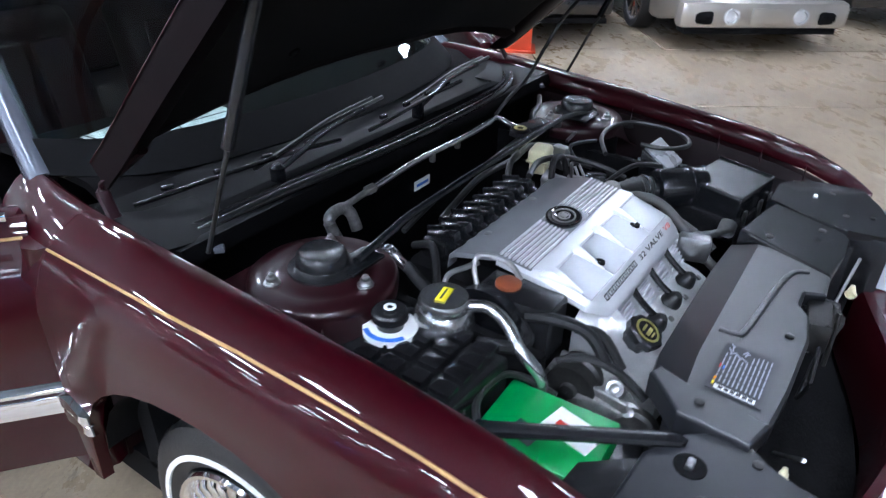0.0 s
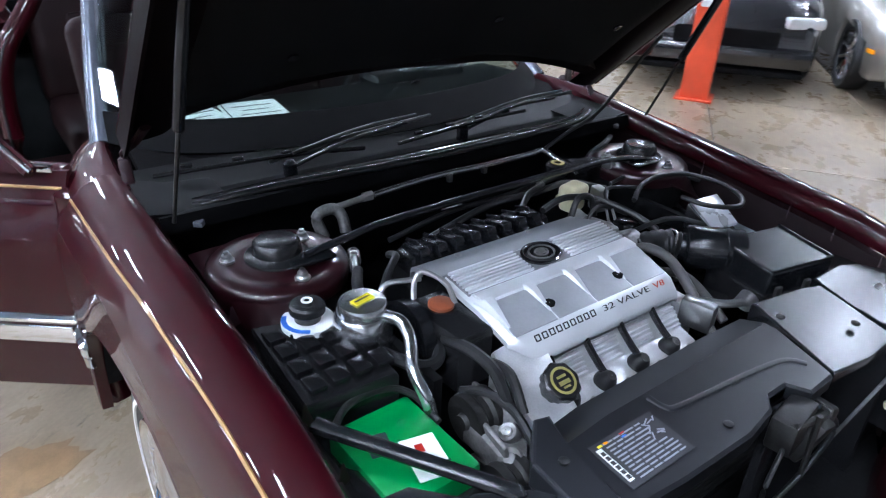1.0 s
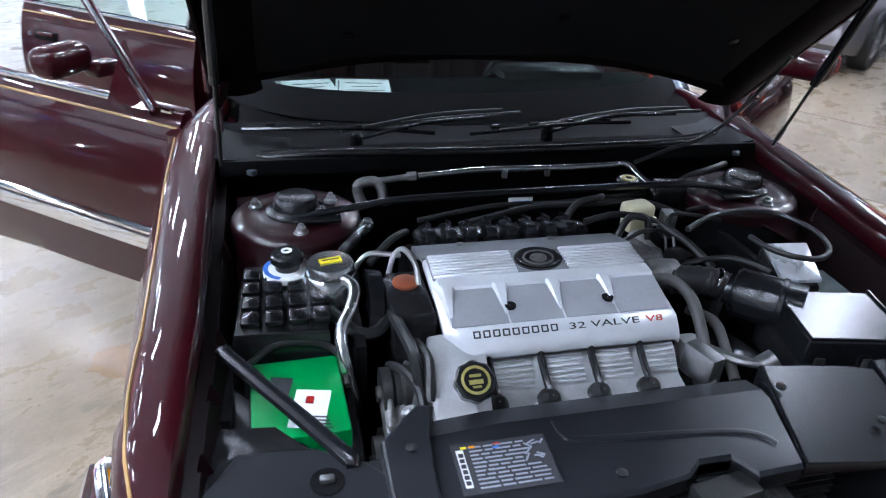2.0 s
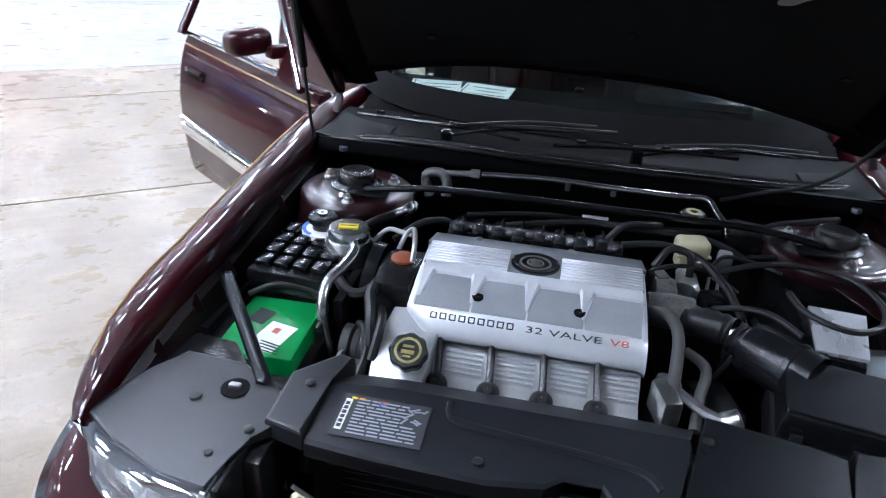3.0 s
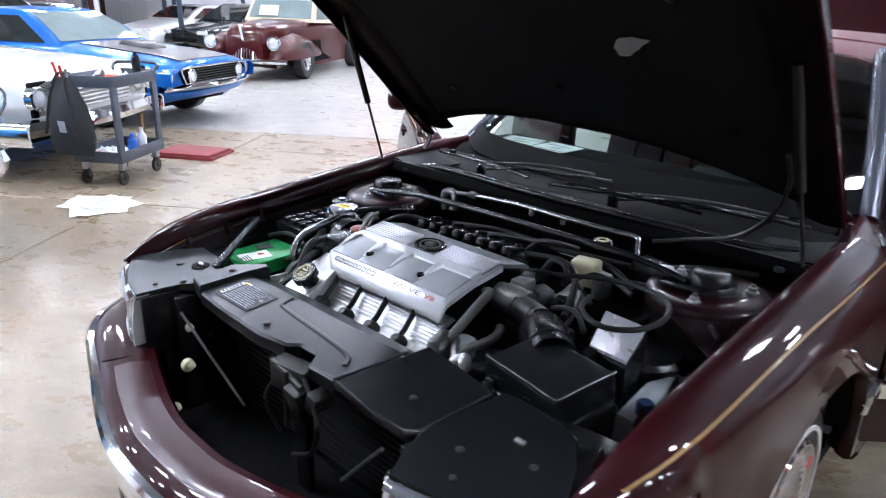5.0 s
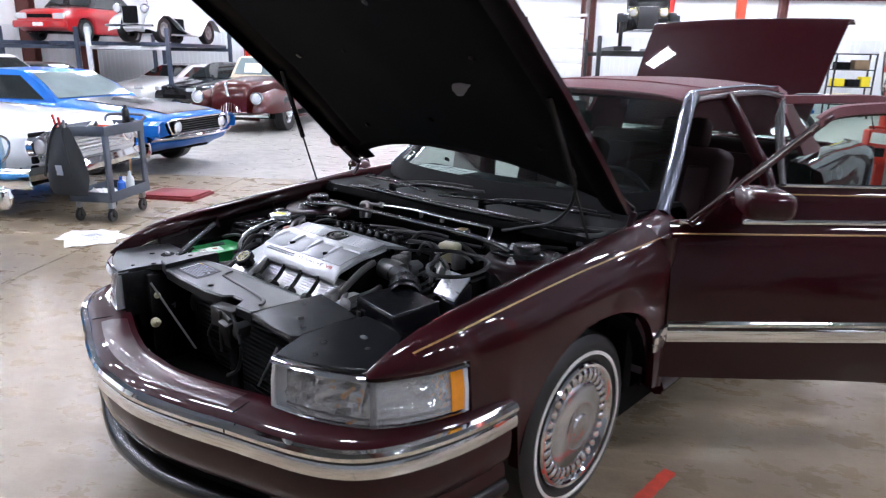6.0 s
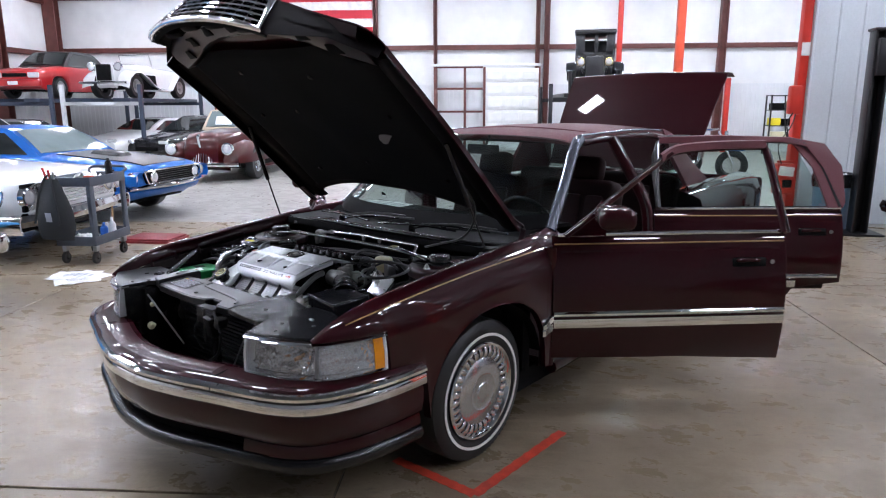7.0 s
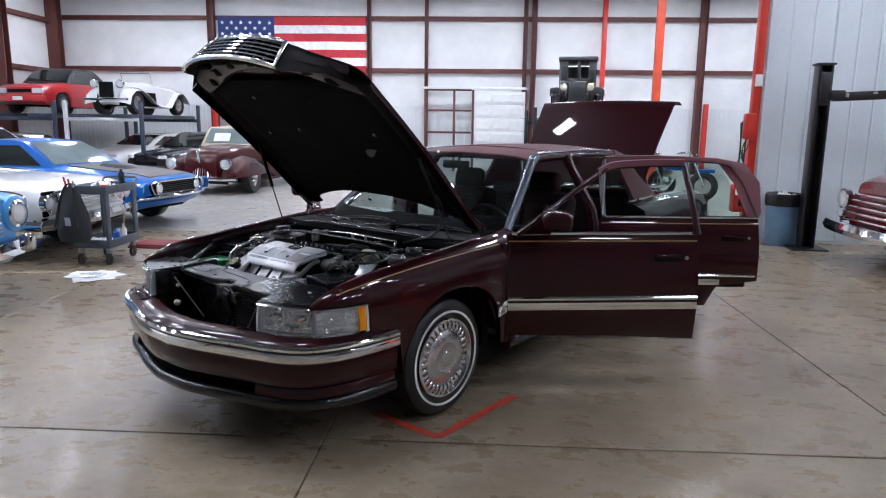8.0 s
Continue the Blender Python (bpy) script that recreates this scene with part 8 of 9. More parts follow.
def car_door(s, hinge, angle, length, rear=False):
    m = Matrix.Translation(hinge) @ Matrix.Rotation(radians(-s * angle), 4, "Z")
    cut = (lambda y: lerp([(0.0, 0.29), (0.80, 0.29), (0.875, 0.45), (1.16, 0.485)], y)) if rear else (lambda y: lerp([(0.0, 0.330), (0.6, 0.318), (1.17, 0.292)], y))
    bm = nb()
    shell(bm, door_skin(side_x, 0.0, length, 0.29, cut, s), (-s * 0.012, 0, 0))
    box(bm, (-s * 0.075, length / 2, 0.60 if not rear else 0.68), (0.075, length - 0.03, 0.56 if not rear else 0.40), None, 0.02)
    box(bm, (-s * 0.10, length / 2, 0.90), (0.06, length - 0.03, 0.08), None, 0.015)
    door = part("door", bm, PAINT, sedan, "open maroon door with chrome moulding", m, angle=40)
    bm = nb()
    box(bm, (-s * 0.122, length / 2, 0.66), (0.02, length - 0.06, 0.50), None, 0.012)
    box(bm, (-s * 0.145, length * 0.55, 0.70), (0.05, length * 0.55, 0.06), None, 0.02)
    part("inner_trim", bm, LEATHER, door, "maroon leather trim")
    # window frame
    z1 = 1.335
    lean = -0.285
    if not rear:
        path = [(-0.030, 0.06, 0.945), (-0.12, 0.30, 1.10), (-0.225, 0.585, 1.285), (lean + 0.02, 0.68, 1.325), (lean, 0.85, 1.340), (lean, 1.0, 1.345), (lean, length - 0.02, 1.345)]
    else:
        path = [(-0.04, 0.02, 0.945), (lean, 0.07, 1.335), (lean, 0.45, 1.345), (lean, 0.85, 1.342), (lean + 0.015, 1.0, 1.315), (-0.20, 1.085, 1.18), (-0.06, length - 0.01, 0.95)]
    path = [(s * x, y, z) for x, y, z in path]
    bm = nb()
    hose(bm, path, 0.017, 8, 4)
    if not rear:
        hose(bm, [(s * lean, length - 0.02, 1.345), (s * -0.16, length - 0.015, 1.15), (s * -0.04, length - 0.012, 0.94)], 0.018, 8, 3)
        rows = [[(s * -0.036, y, 0.94), (s * (-0.036 - 0.09 * f), y + 0.22 * f * 0.0, 0.94 + 0.16 * f)] for y, f in ((0.07, 0.0), (0.16, 0.40), (0.26, 1.0))]
        shell(bm, rows, (-s * 0.012, 0, 0))
    part("window_frame", bm, SATIN if rear else PAINT, door, "dark window frame", angle=60)
    bm = nb()
    hose(bm, [(x + s * 0.016, y - 0.012, z + 0.008) for x, y, z in path[: (3 if not rear else 2)]], 0.0055 if not rear else 0.010, 8, 4, flat=1.2)
    if not rear:
        part("frame_trim", bm, CHROME, door, "chrome window trim")
        bm = nb()
        hose(bm, [(s * (lean + 0.018), length - 0.005, 1.33), (s * -0.145, length - 0.003, 1.15), (s * -0.026, length, 0.945)], 0.006, 8, 3)
    part("frame_trim", bm, SATIN if rear else CHROME, door, "bright window trim" if not rear else "")
    bm = nb()
    if not rear:
        rows = [[(x + s * 0.020, y, z - 0.004), (x + s * 0.010, y, z + 0.030), (x - s * 0.02, y, z + 0.034)] for x, y, z in smooth_path(path[2:], 4)]
    else:
        rows = [[(x + s * 0.022, y, z - 0.004), (x + s * 0.012, y + g, z + 0.032 - g * 0.2), (x - s * 0.02, y + g, z + 0.036 - g * 0.2)] for (x, y, z), g in ((path[1], 0), (path[2], 0), (path[3], 0.06), (path[4], 0.12), (path[5], 0.12), (path[6], 0.02))]
    shell(bm, rows, (-s * 0.006, 0, -0.004))
    part("vinyl_rail", bm, VINYL, door, "vinyl covered upper rail", angle=60)
    if rear:
        bm = nb()
        rows = [[(s * -0.05, 1.07, 0.945), (s * -0.05, 1.11, 0.945), (s * -0.055, length, 0.948)], [(s * -0.18, 1.02, 1.18), (s * -0.18, 1.06, 1.17), (s * -0.18, 1.105, 1.16)], [(s * lean, 0.92, 1.335), (s * lean, 0.97, 1.325), (s * (lean + 0.02), 1.03, 1.30)]]
        shell(bm, rows, (-s * 0.02, 0, 0))
        part("quarter_trim", bm, VINYL, door, "padded vinyl quarter panel")
    bm = nb()
    hose(bm, [(s * -0.066, 0.03, 0.941), (s * -0.066, length / 2, 0.943), (s * -0.066, length - 0.005, 0.943)], 0.008, 8, 2, flat=1.3)
    part("belt_moulding", bm, CHROME, door, "chrome belt moulding")
    bm = nb()
    hose(bm, [(s * -0.0525, 0.01, 0.898), (s * -0.0525, length - 0.005, 0.898)], 0.004, 6, 1)
    part("coach_line", bm, GOLD, door, "thin gold stripe")
    zb = 0.53 if not rear else 0.495
    y_end = length if not rear else 1.14
    bm = nb()
    rows = [[(s * x, y, z) for x, z in ((0.0, zb + 0.014), (0.010, zb + 0.016), (0.017, zb + 0.024), (0.017, zb + 0.032), (0.008, zb + 0.042), (0.0, zb + 0.044))] for y in (0.004, length / 2, y_end - 0.004)]
    shell(bm, rows, (-s * 0.004, 0, 0))
    part("side_moulding", bm, CHROME, door, "chrome side moulding bead")
    bm = nb()
    rows = [[(s * x, y, z) for x, z in ((0.0, zb - 0.042), (0.010, zb - 0.040), (0.013, zb - 0.020), (0.011, zb + 0.004), (0.0, zb + 0.008))] for y in (0.004, length / 2, (length if not rear else 0.885) - 0.004)]
    shell(bm, rows, (-s * 0.004, 0, 0))
    part("lower_moulding", bm, CHROME, door, "lower chrome side band")
    # flush handle in a dark recess
    y = length - 0.19
    bm = nb()
    box(bm, (s * -0.020, y, 0.80), (0.012, 0.17, 0.045), (0, s * -14, 0), 0.008)
    handle = part("handle", bm, DARK, door, "door handle recess")
    bm = nb()
    box(bm, (s * -0.013, y - 0.01, 0.810), (0.014, 0.12, 0.020), (0, s * -14, 0), 0.006)
    part("pull", bm, PAINT, door)
    bm = nb()
    lathe(bm, [(0.011, 0), (0.011, 0.006), (0.001, 0.007)], Matrix.Translation((s * -0.020, y + 0.115, 0.80)) @ Matrix.Rotation(radians(90 * s), 4, "Y"), 14)
    part("lock", bm, STEEL, door)
    if not rear:
        bm = nb()
        shift = Matrix.Rotation(radians(-angle), 4, "Z") @ Vector((0, 0.085, 0.045)) if s < 0 else Vector((-0.005, 0.0, 0.035))
        wide, tall = (0.175, 0.092) if s < 0 else (0.215, 0.096)
        box(bm, Vector((s * 0.08, 0.30 if s < 0 else 0.262, 1.012)) + shift, (wide, 0.095 if s < 0 else 0.17, tall), (0, 0, -s * 8), 0.036, seg=4)
        box(bm, Vector((s * -0.03, 0.27, 0.985)) + shift * 0.8, (0.09, 0.06, 0.045), None, 0.012)
        mirror = part("mirror", bm, PAINT, door, "maroon door mirror")
        bm = nb()
        box(bm, Vector((s * 0.08, 0.344, 1.012)) + shift, (wide - 0.075, 0.008, tall - 0.030), (0, 0, -s * 8), 0.003)
        part("mirror_glass", bm, CHROME, door, "mirror glass")
    else:
        bm = nb()
        rows = [[(s * -0.05, 0.05, 0.95), (s * -0.05, 0.45, 0.95), (s * -0.055, 1.08, 0.95)], [(s * lean, 0.09, 1.325), (s * lean, 0.45, 1.335), (s * lean, 0.93, 1.33)]]
        shell(bm, rows, (-s * 0.004, 0, 0))
        part("pane", bm, SMOKE, door)
    return door


car_door(1, (0.945, 1.535, 0.012), 46.0, 1.17)
car_door(-1, (-0.940, 1.555, 0.0), 51.0, 1.17)
car_door(1, (0.945, 2.735, 0.0), 50.0, 1.16, True)
car_door(-1, (-0.995, 2.735, 0.0), 50.0, 1.16, True)
# short moulding between wheel and door
for s in (1, -1):
    bm = nb()
    rows = [[(s * (0.930 + 0.008 * (y - 1.450) / 0.075 + x * g) + far(s, y), y, 0.53 + (z - 0.53) * h - d) for x, z in ((0.0, 0.488), (0.014, 0.490), (0.016, 0.526), (0.006, 0.53), (0.018, 0.536), (0.018, 0.566), (0.0, 0.572))] for y, d, h, g in ((1.458, 0.026, 0.74, 0.7), (1.466, 0.021, 0.82, 1.2), (1.482, 0.012, 0.93, 1.2), (1.503, 0.004, 1.0, 1.0), (1.528, 0.0, 1.0, 1.0))]
    shell(bm, rows, (-s * 0.004, 0, 0))
    part("fender_moulding", bm, CHROME, sedan, "chrome moulding end")

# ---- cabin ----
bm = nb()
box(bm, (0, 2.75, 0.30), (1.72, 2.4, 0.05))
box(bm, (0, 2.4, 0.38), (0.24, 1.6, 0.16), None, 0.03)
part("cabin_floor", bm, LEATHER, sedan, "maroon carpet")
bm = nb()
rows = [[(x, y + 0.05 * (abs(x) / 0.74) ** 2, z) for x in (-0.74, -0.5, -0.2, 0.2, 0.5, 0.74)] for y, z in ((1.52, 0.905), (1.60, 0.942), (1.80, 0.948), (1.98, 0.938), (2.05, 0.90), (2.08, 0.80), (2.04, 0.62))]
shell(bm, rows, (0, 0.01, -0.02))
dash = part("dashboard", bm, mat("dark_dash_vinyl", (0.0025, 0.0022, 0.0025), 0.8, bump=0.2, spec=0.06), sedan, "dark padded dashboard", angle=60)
bm = nb()
box(bm, (0.36, 1.99, 0.945), (0.40, 0.16, 0.06), None, 0.03)
part("instrument_hood", bm, BLACK, dash)
for dx, a in ((-0.53, 8), (-0.36, -6)):
    bm = nb()
    box(bm, (dx, 1.75, 0.9645), (0.175, 0.215, 0.002), (1, 0, a))
    sheet = part("paper_sheet", bm, PAPER, dash, "white printed sheet on the dashboard")
    bm = nb()
    for k in range(4):
        box(bm, (dx + 0.01, 1.69 + 0.04 * k, 0.9660 + 0.0007 * (k - 1.5)), (0.12 if k % 2 else 0.08, 0.004, 0.0012), (1, 0, a))
    box(bm, (dx - 0.078, 1.75, 0.9662), (0.004, 0.20, 0.001), (1, 0, a))
    part("sheet_print", bm, INK, dash)
bm = nb()
hose(bm, [(0.36 + 0.19 * math.cos(a), 2.18 - 0.07 * math.sin(a), 0.86 + 0.175 * math.sin(a)) for a in (2 * math.pi * k / 24 for k in range(25))], 0.014, 8, 1)
box(bm, (0.36, 2.17, 0.86), (0.34, 0.03, 0.06), (-20, 0, 0), 0.015)
box(bm, (0.36, 2.17, 0.85), (0.15, 0.05, 0.13), (-20, 0, 0), 0.025)
rod(bm, (0.36, 2.17, 0.86), (0.36, 1.95, 0.80), 0.03, seg=12)
part("steering_wheel", bm, BLACK, sedan, "black steering wheel")


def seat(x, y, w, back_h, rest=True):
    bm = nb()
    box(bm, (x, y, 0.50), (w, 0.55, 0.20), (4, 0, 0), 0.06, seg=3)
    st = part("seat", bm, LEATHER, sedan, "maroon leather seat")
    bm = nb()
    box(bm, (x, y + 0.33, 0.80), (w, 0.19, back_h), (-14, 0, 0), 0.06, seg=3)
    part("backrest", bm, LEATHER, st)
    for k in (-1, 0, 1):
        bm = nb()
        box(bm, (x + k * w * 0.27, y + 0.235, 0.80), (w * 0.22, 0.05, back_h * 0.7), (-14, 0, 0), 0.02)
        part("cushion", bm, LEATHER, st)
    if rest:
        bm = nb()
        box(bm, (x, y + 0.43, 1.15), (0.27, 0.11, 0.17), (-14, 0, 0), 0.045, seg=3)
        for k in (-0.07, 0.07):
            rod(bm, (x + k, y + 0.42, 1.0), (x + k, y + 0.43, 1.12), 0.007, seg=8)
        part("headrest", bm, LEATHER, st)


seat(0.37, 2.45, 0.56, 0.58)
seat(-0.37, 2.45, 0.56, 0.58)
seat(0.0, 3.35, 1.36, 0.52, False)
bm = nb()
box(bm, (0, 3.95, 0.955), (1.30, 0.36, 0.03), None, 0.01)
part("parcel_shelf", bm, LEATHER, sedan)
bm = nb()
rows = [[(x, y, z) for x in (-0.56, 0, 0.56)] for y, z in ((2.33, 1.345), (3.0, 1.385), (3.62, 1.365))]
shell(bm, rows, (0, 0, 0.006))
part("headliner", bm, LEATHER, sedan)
bm = nb()
box(bm, (0.0, 2.22, 1.30), (0.24, 0.03, 0.06), None, 0.012)
rod(bm, (0, 2.25, 1.33), (0, 2.29, 1.38), 0.008, seg=8)
part("rear_view_mirror", bm, BLACK, sedan)
bm = nb()
box(bm, (0, 2.6, 0.24), (1.70, 2.9, 0.10))
box(bm, (0, 1.45, 0.55), (1.70, 0.06, 0.55))
part("underbody", bm, DARK, sedan)
# ---- workshop things round the sedan ----
CART_GREY = mat("grey_blue_plastic", (0.075, 0.09, 0.115), 0.5, bump=0.2)
CANVAS = mat("black_canvas", (0.02, 0.022, 0.024), 0.85, bump=0.5)
CARD = mat("brown_cardboard", (0.24, 0.16, 0.09), 0.8)
MAT_RED = mat("red_vinyl_mat", (0.22, 0.018, 0.022), 0.55, bump=0.15)
BIN_BLUE = mat("grey_blue_bin_plastic", (0.12, 0.22, 0.32), 0.45)
BAG_BLACK = mat("black_bin_liner", (0.012, 0.012, 0.013), 0.25, bump=0.6, grain=30.0)
LIFT_BLACK = mat("black_lift_steel", (0.007, 0.007, 0.009), 0.38, 0.0, 0.3, 0.4, 6.0)
LIFT_BLUE = mat("dark_blue_lift_steel", (0.03, 0.045, 0.075), 0.4, 0.0, 0.3, 0.3)
LIFT_WHITE = mat("white_lift_steel", (0.72, 0.73, 0.74), 0.4, 0.0, 0.2, 0.15)
BRASS = mat("brass", (0.55, 0.38, 0.12), 0.25, 1.0)
WOOD = mat("brush_wood", (0.40, 0.24, 0.11), 0.6, stretch=(1, 1, 8))

# service cart
cart = thing("service_cart", "grey plastic two-tray service cart on casters, loaded with cleaning things", "service cart", hall_pose(-2.78, 4.22, 0.0))
CW, CL = 0.42, 0.66
for z, h in ((0.20, 0.085), (0.80, 0.085)):
    bm = nb()
    box(bm, (0, 0, z), (CW, CL, 0.015), None, 0.004)
    for s in (-1, 1):
        box(bm, (s * (CW / 2 - 0.008), 0, z + h / 2), (0.016, CL, h), None, 0.005)
        box(bm, (0, s * (CL / 2 - 0.008), z + h / 2), (CW, 0.016, h), None, 0.005)
    part("tray", bm, CART_GREY, cart)
for sx in (-1, 1):
    for sy in (-1, 1):
        bm = nb()
        box(bm, (sx * (CW / 2 - 0.02), sy * (CL / 2 - 0.035), 0.52), (0.03, 0.075, 0.58), None, 0.008)
        part("leg", bm, CART_GREY, cart)
        bm = nb()
        x, y = sx * (CW / 2 - 0.05), sy * (CL / 2 - 0.07)
        box(bm, (x, y, 0.155), (0.045, 0.06, 0.06), None, 0.006)
        caster = part("caster", bm, STEEL, cart, "steel caster fork")
        bm = nb()
        lathe(bm, [(0.02, -0.016), (0.055, -0.016), (0.06, -0.008), (0.06, 0.008), (0.055, 0.016), (0.02, 0.016)], Matrix.Translation((x, y - 0.01, 0.06)) @ Matrix.Rotation(radians(90), 4, "Y"), 24)
        box(bm, (x, y - 0.005, 0.10), (0.042, 0.03, 0.09), None, 0.004)
        part("caster_wheel", bm, RUBBER, caster, "black rubber wheel")
bm = nb()
hose(bm, [(-CW / 2 + 0.03, CL / 2 - 0.01, 0.87), (-CW / 2 + 0.03, CL / 2 + 0.07, 0.93), (CW / 2 - 0.03, CL / 2 + 0.07, 0.93), (CW / 2 - 0.03, CL / 2 - 0.01, 0.87)], 0.014, 8, 3)
part("push_handle", bm, CART_GREY, cart)


def on_cart(name, label, cat, bm, material, x, y, z):
    return solid(name, bm, material, label, cat, hall_pose(-2.78, 4.22, 0) @ Matrix.Translation((x, y, z)))


def crumpled(w, d, h, seed):
    rnd = random.Random(seed)
    bm = nb()
    n = 9
    rows = [[Vector((w * (i / (n - 1) - 0.5) * (1 + 0.2 * rnd.random()), d * (j / (n - 1) - 0.5) * (1 + 0.2 * rnd.random()), 0.004 + h * rnd.random() * (1 - abs(2 * i / (n - 1) - 1) ** 3))) for i in range(n)] for j in range(n)]
    shell(bm, rows, (0, 0, -0.004))
    return bm


on_cart("cloth", "crumpled white cleaning cloth lying in the cart tray", "cloth", crumpled(0.24, 0.22, 0.10, 1), PAPER, -0.04, 0.02, 0.825)
on_cart("cloth", "crumpled white rag on the lower cart tray", "cloth", crumpled(0.22, 0.24, 0.08, 2), PAPER, -0.05, -0.10, 0.215)
on_cart("cloth", "small red rag on the lower cart tray", "cloth", crumpled(0.14, 0.14, 0.06, 3), RED, -0.08, -0.22, 0.215)
bm = nb()
box(bm, (0, 0, 0.04), (0.09, 0.06, 0.08), None, 0.006)
on_cart("small_box", "orange and white small carton in the cart tray", "box", bm, ORANGE, 0.14, -0.22, 0.81)
bm = nb()
lathe(bm, [(0.033, 0), (0.035, 0.01), (0.035, 0.17), (0.028, 0.19), (0.016, 0.20), (0.016, 0.225), (0.001, 0.226)], None, 20)
on_cart("spray_can", "black spray can standing in the cart tray", "spray can", bm, BLACK, 0.10, 0.22, 0.81)
for k, (x, y, mt, h) in enumerate(((0.08, 0.05, BLUE_LABEL, 0.16), (0.12, 0.14, WHITE, 0.20), (0.04, 0.18, WHITE, 0.14))):
    bm = nb()
    lathe(bm, [(0.036, 0), (0.038, 0.01), (0.038, h * 0.65), (0.014, h * 0.82), (0.014, h), (0.001, h)], None, 18)
    on_cart("bottle", ("blue" if k == 0 else "white") + " plastic cleaner bottle on the lower cart tray", "bottle", bm, mt, x, y, 0.21)
bm = nb()
rod(bm, (0, 0, 0.0), (0.01, 0.02, 0.30), 0.012, seg=8)
box(bm, (0, 0, 0.03), (0.05, 0.03, 0.07), None, 0.006, mi=1)
on_cart("brush", "wooden handled brush standing on the lower cart tray", "brush", bm, [WOOD, BLACK], 0.05, 0.26, 0.21)
for x, mt in ((-0.05, STEEL), (0.0, BRASS), (0.06, STEEL)):
    bm = nb()
    lathe(bm, [(0.028, 0), (0.028, 0.05), (0.001, 0.052)], None, 16)
    on_cart("metal_tin", "small metal tin in the cart tray", "tin", bm, mt, 0.14, x, 0.81)
# canvas tool bag hanging from the cart end
bm = nb()
rows = []
for k in range(9):
    t = k / 8
    w = 0.07 + 0.17 * t ** 0.7 - 0.05 * max(0, t - 0.8) * 5
    d = 0.03 + 0.085 * math.sin(math.pi * min(1, t * 0.95))
    rows.append([Vector((w * math.cos(a) * (1 + 0.06 * math.sin(5 * a + k)), d * math.sin(a) * (1 + 0.1 * math.cos(3 * a + k)), 0.88 - 0.60 * t)) for a in (2 * math.pi * i / 20 for i in range(20))])
net(bm, rows, close=True)
bm.faces.ensure_lookup_table()
bag = solid("tool_bag", bm, CANVAS, "black canvas bag with tools hanging from a cart", "bag", hall_pose(-2.90, 3.79, 0.0, -12), angle=60)
bm = nb()
for s in (-1, 1):
    hose(bm, [(s * 0.15, -0.10, 0.45), (s * 0.09, -0.075, 0.72), (s * 0.03, -0.03, 0.90), (0, 0.06, 0.905)], 0.010, 6)
part("strap", bm, CANVAS, bag)
bm = nb()
box(bm, (0.04, -0.118, 0.52), (0.07, 0.006, 0.09), (6, 0, 0), 0.002)
part("patch", bm, PRINT, bag, "pale patch")
for k, (x, mt) in enumerate(((-0.04, RED), (0.0, RED), (0.035, STEEL))):
    bm = nb()
    rod(bm, (x, 0.0, 0.84), (x * 1.6, -0.02, 0.99 - 0.02 * k), 0.011, seg=8)
    part("tool_handle", bm, mt, bag)
# papers and mat on the floor
for u, v, a, w, d in ((-2.53, 3.42, 8, 0.42, 0.32), (-2.42, 3.28, 35, 0.38, 0.30), (-2.44, 3.42, -25, 0.42, 0.34)):
    bm = nb()
    n = 7
    rows = [[Vector((w * (i / (n - 1) - 0.5), d * (j / (n - 1) - 0.5), 0.002 + 0.010 * (math.sin(i * 1.1 + a) * math.cos(j * 0.9)) ** 2 + 0.002 * (a % 5))) for i in range(n)] for j in range(n)]
    shell(bm, rows, (0, 0, 0.0012))
    sh = solid("paper_sheet", bm, PAPER, "white printed paper sheet lying on the floor", "paper", hall_pose(u, v, 0.001, a), "loose papers")
    bm = nb()
    for k in range(4):
        box(bm, (0.01 * k - 0.02, -0.06 + 0.035 * k, 0.0165 + 0.0004 * (a % 5)), (w * (0.3 + 0.1 * (k % 3)), 0.007, 0.001))
    part("print", bm, PRINT, sh, "faint grey print")
bm = nb()
slab(bm, [(-0.33, -0.22), (0.30, -0.25), (0.33, 0.20), (-0.28, 0.24)], 0.0, 0.028, 0.008)
slab(bm, [(-0.32, -0.20), (0.27, -0.23), (0.31, 0.17), (-0.27, 0.21)], 0.0285, 0.050, 0.010)
solid("floor_mat", bm, MAT_RED, "folded dark red vinyl mat on the floor", "mat", hall_pose(-2.62, 5.18, 0.0, 0))
# bin by the partition
bin_ = thing("trash_bin", "grey-blue round trash bin with a black liner", "bin", hall_pose(5.72, 6.28, 0.0))
bm = nb()
lathe(bm, [(0.19, 0.0), (0.20, 0.02), (0.225, 0.62), (0.24, 0.63), (0.24, 0.67), (0.225, 0.67), (0.21, 0.60)], None, 32)
part("body", bm, BIN_BLUE, bin_)
bm = nb()
lathe(bm, [(0.236, 0.55), (0.246, 0.60), (0.248, 0.68), (0.235, 0.72), (0.20, 0.70), (0.17, 0.60), (0.001, 0.58)], None, 32, scallop=0.03)
part("liner", bm, BAG_BLACK, bin_, "black plastic liner", angle=60)
part("waste", crumpled(0.24, 0.22, 0.14, 9), PAPER, bin_, "crumpled white paper", Matrix.Translation((0.02, -0.03, 0.62)))
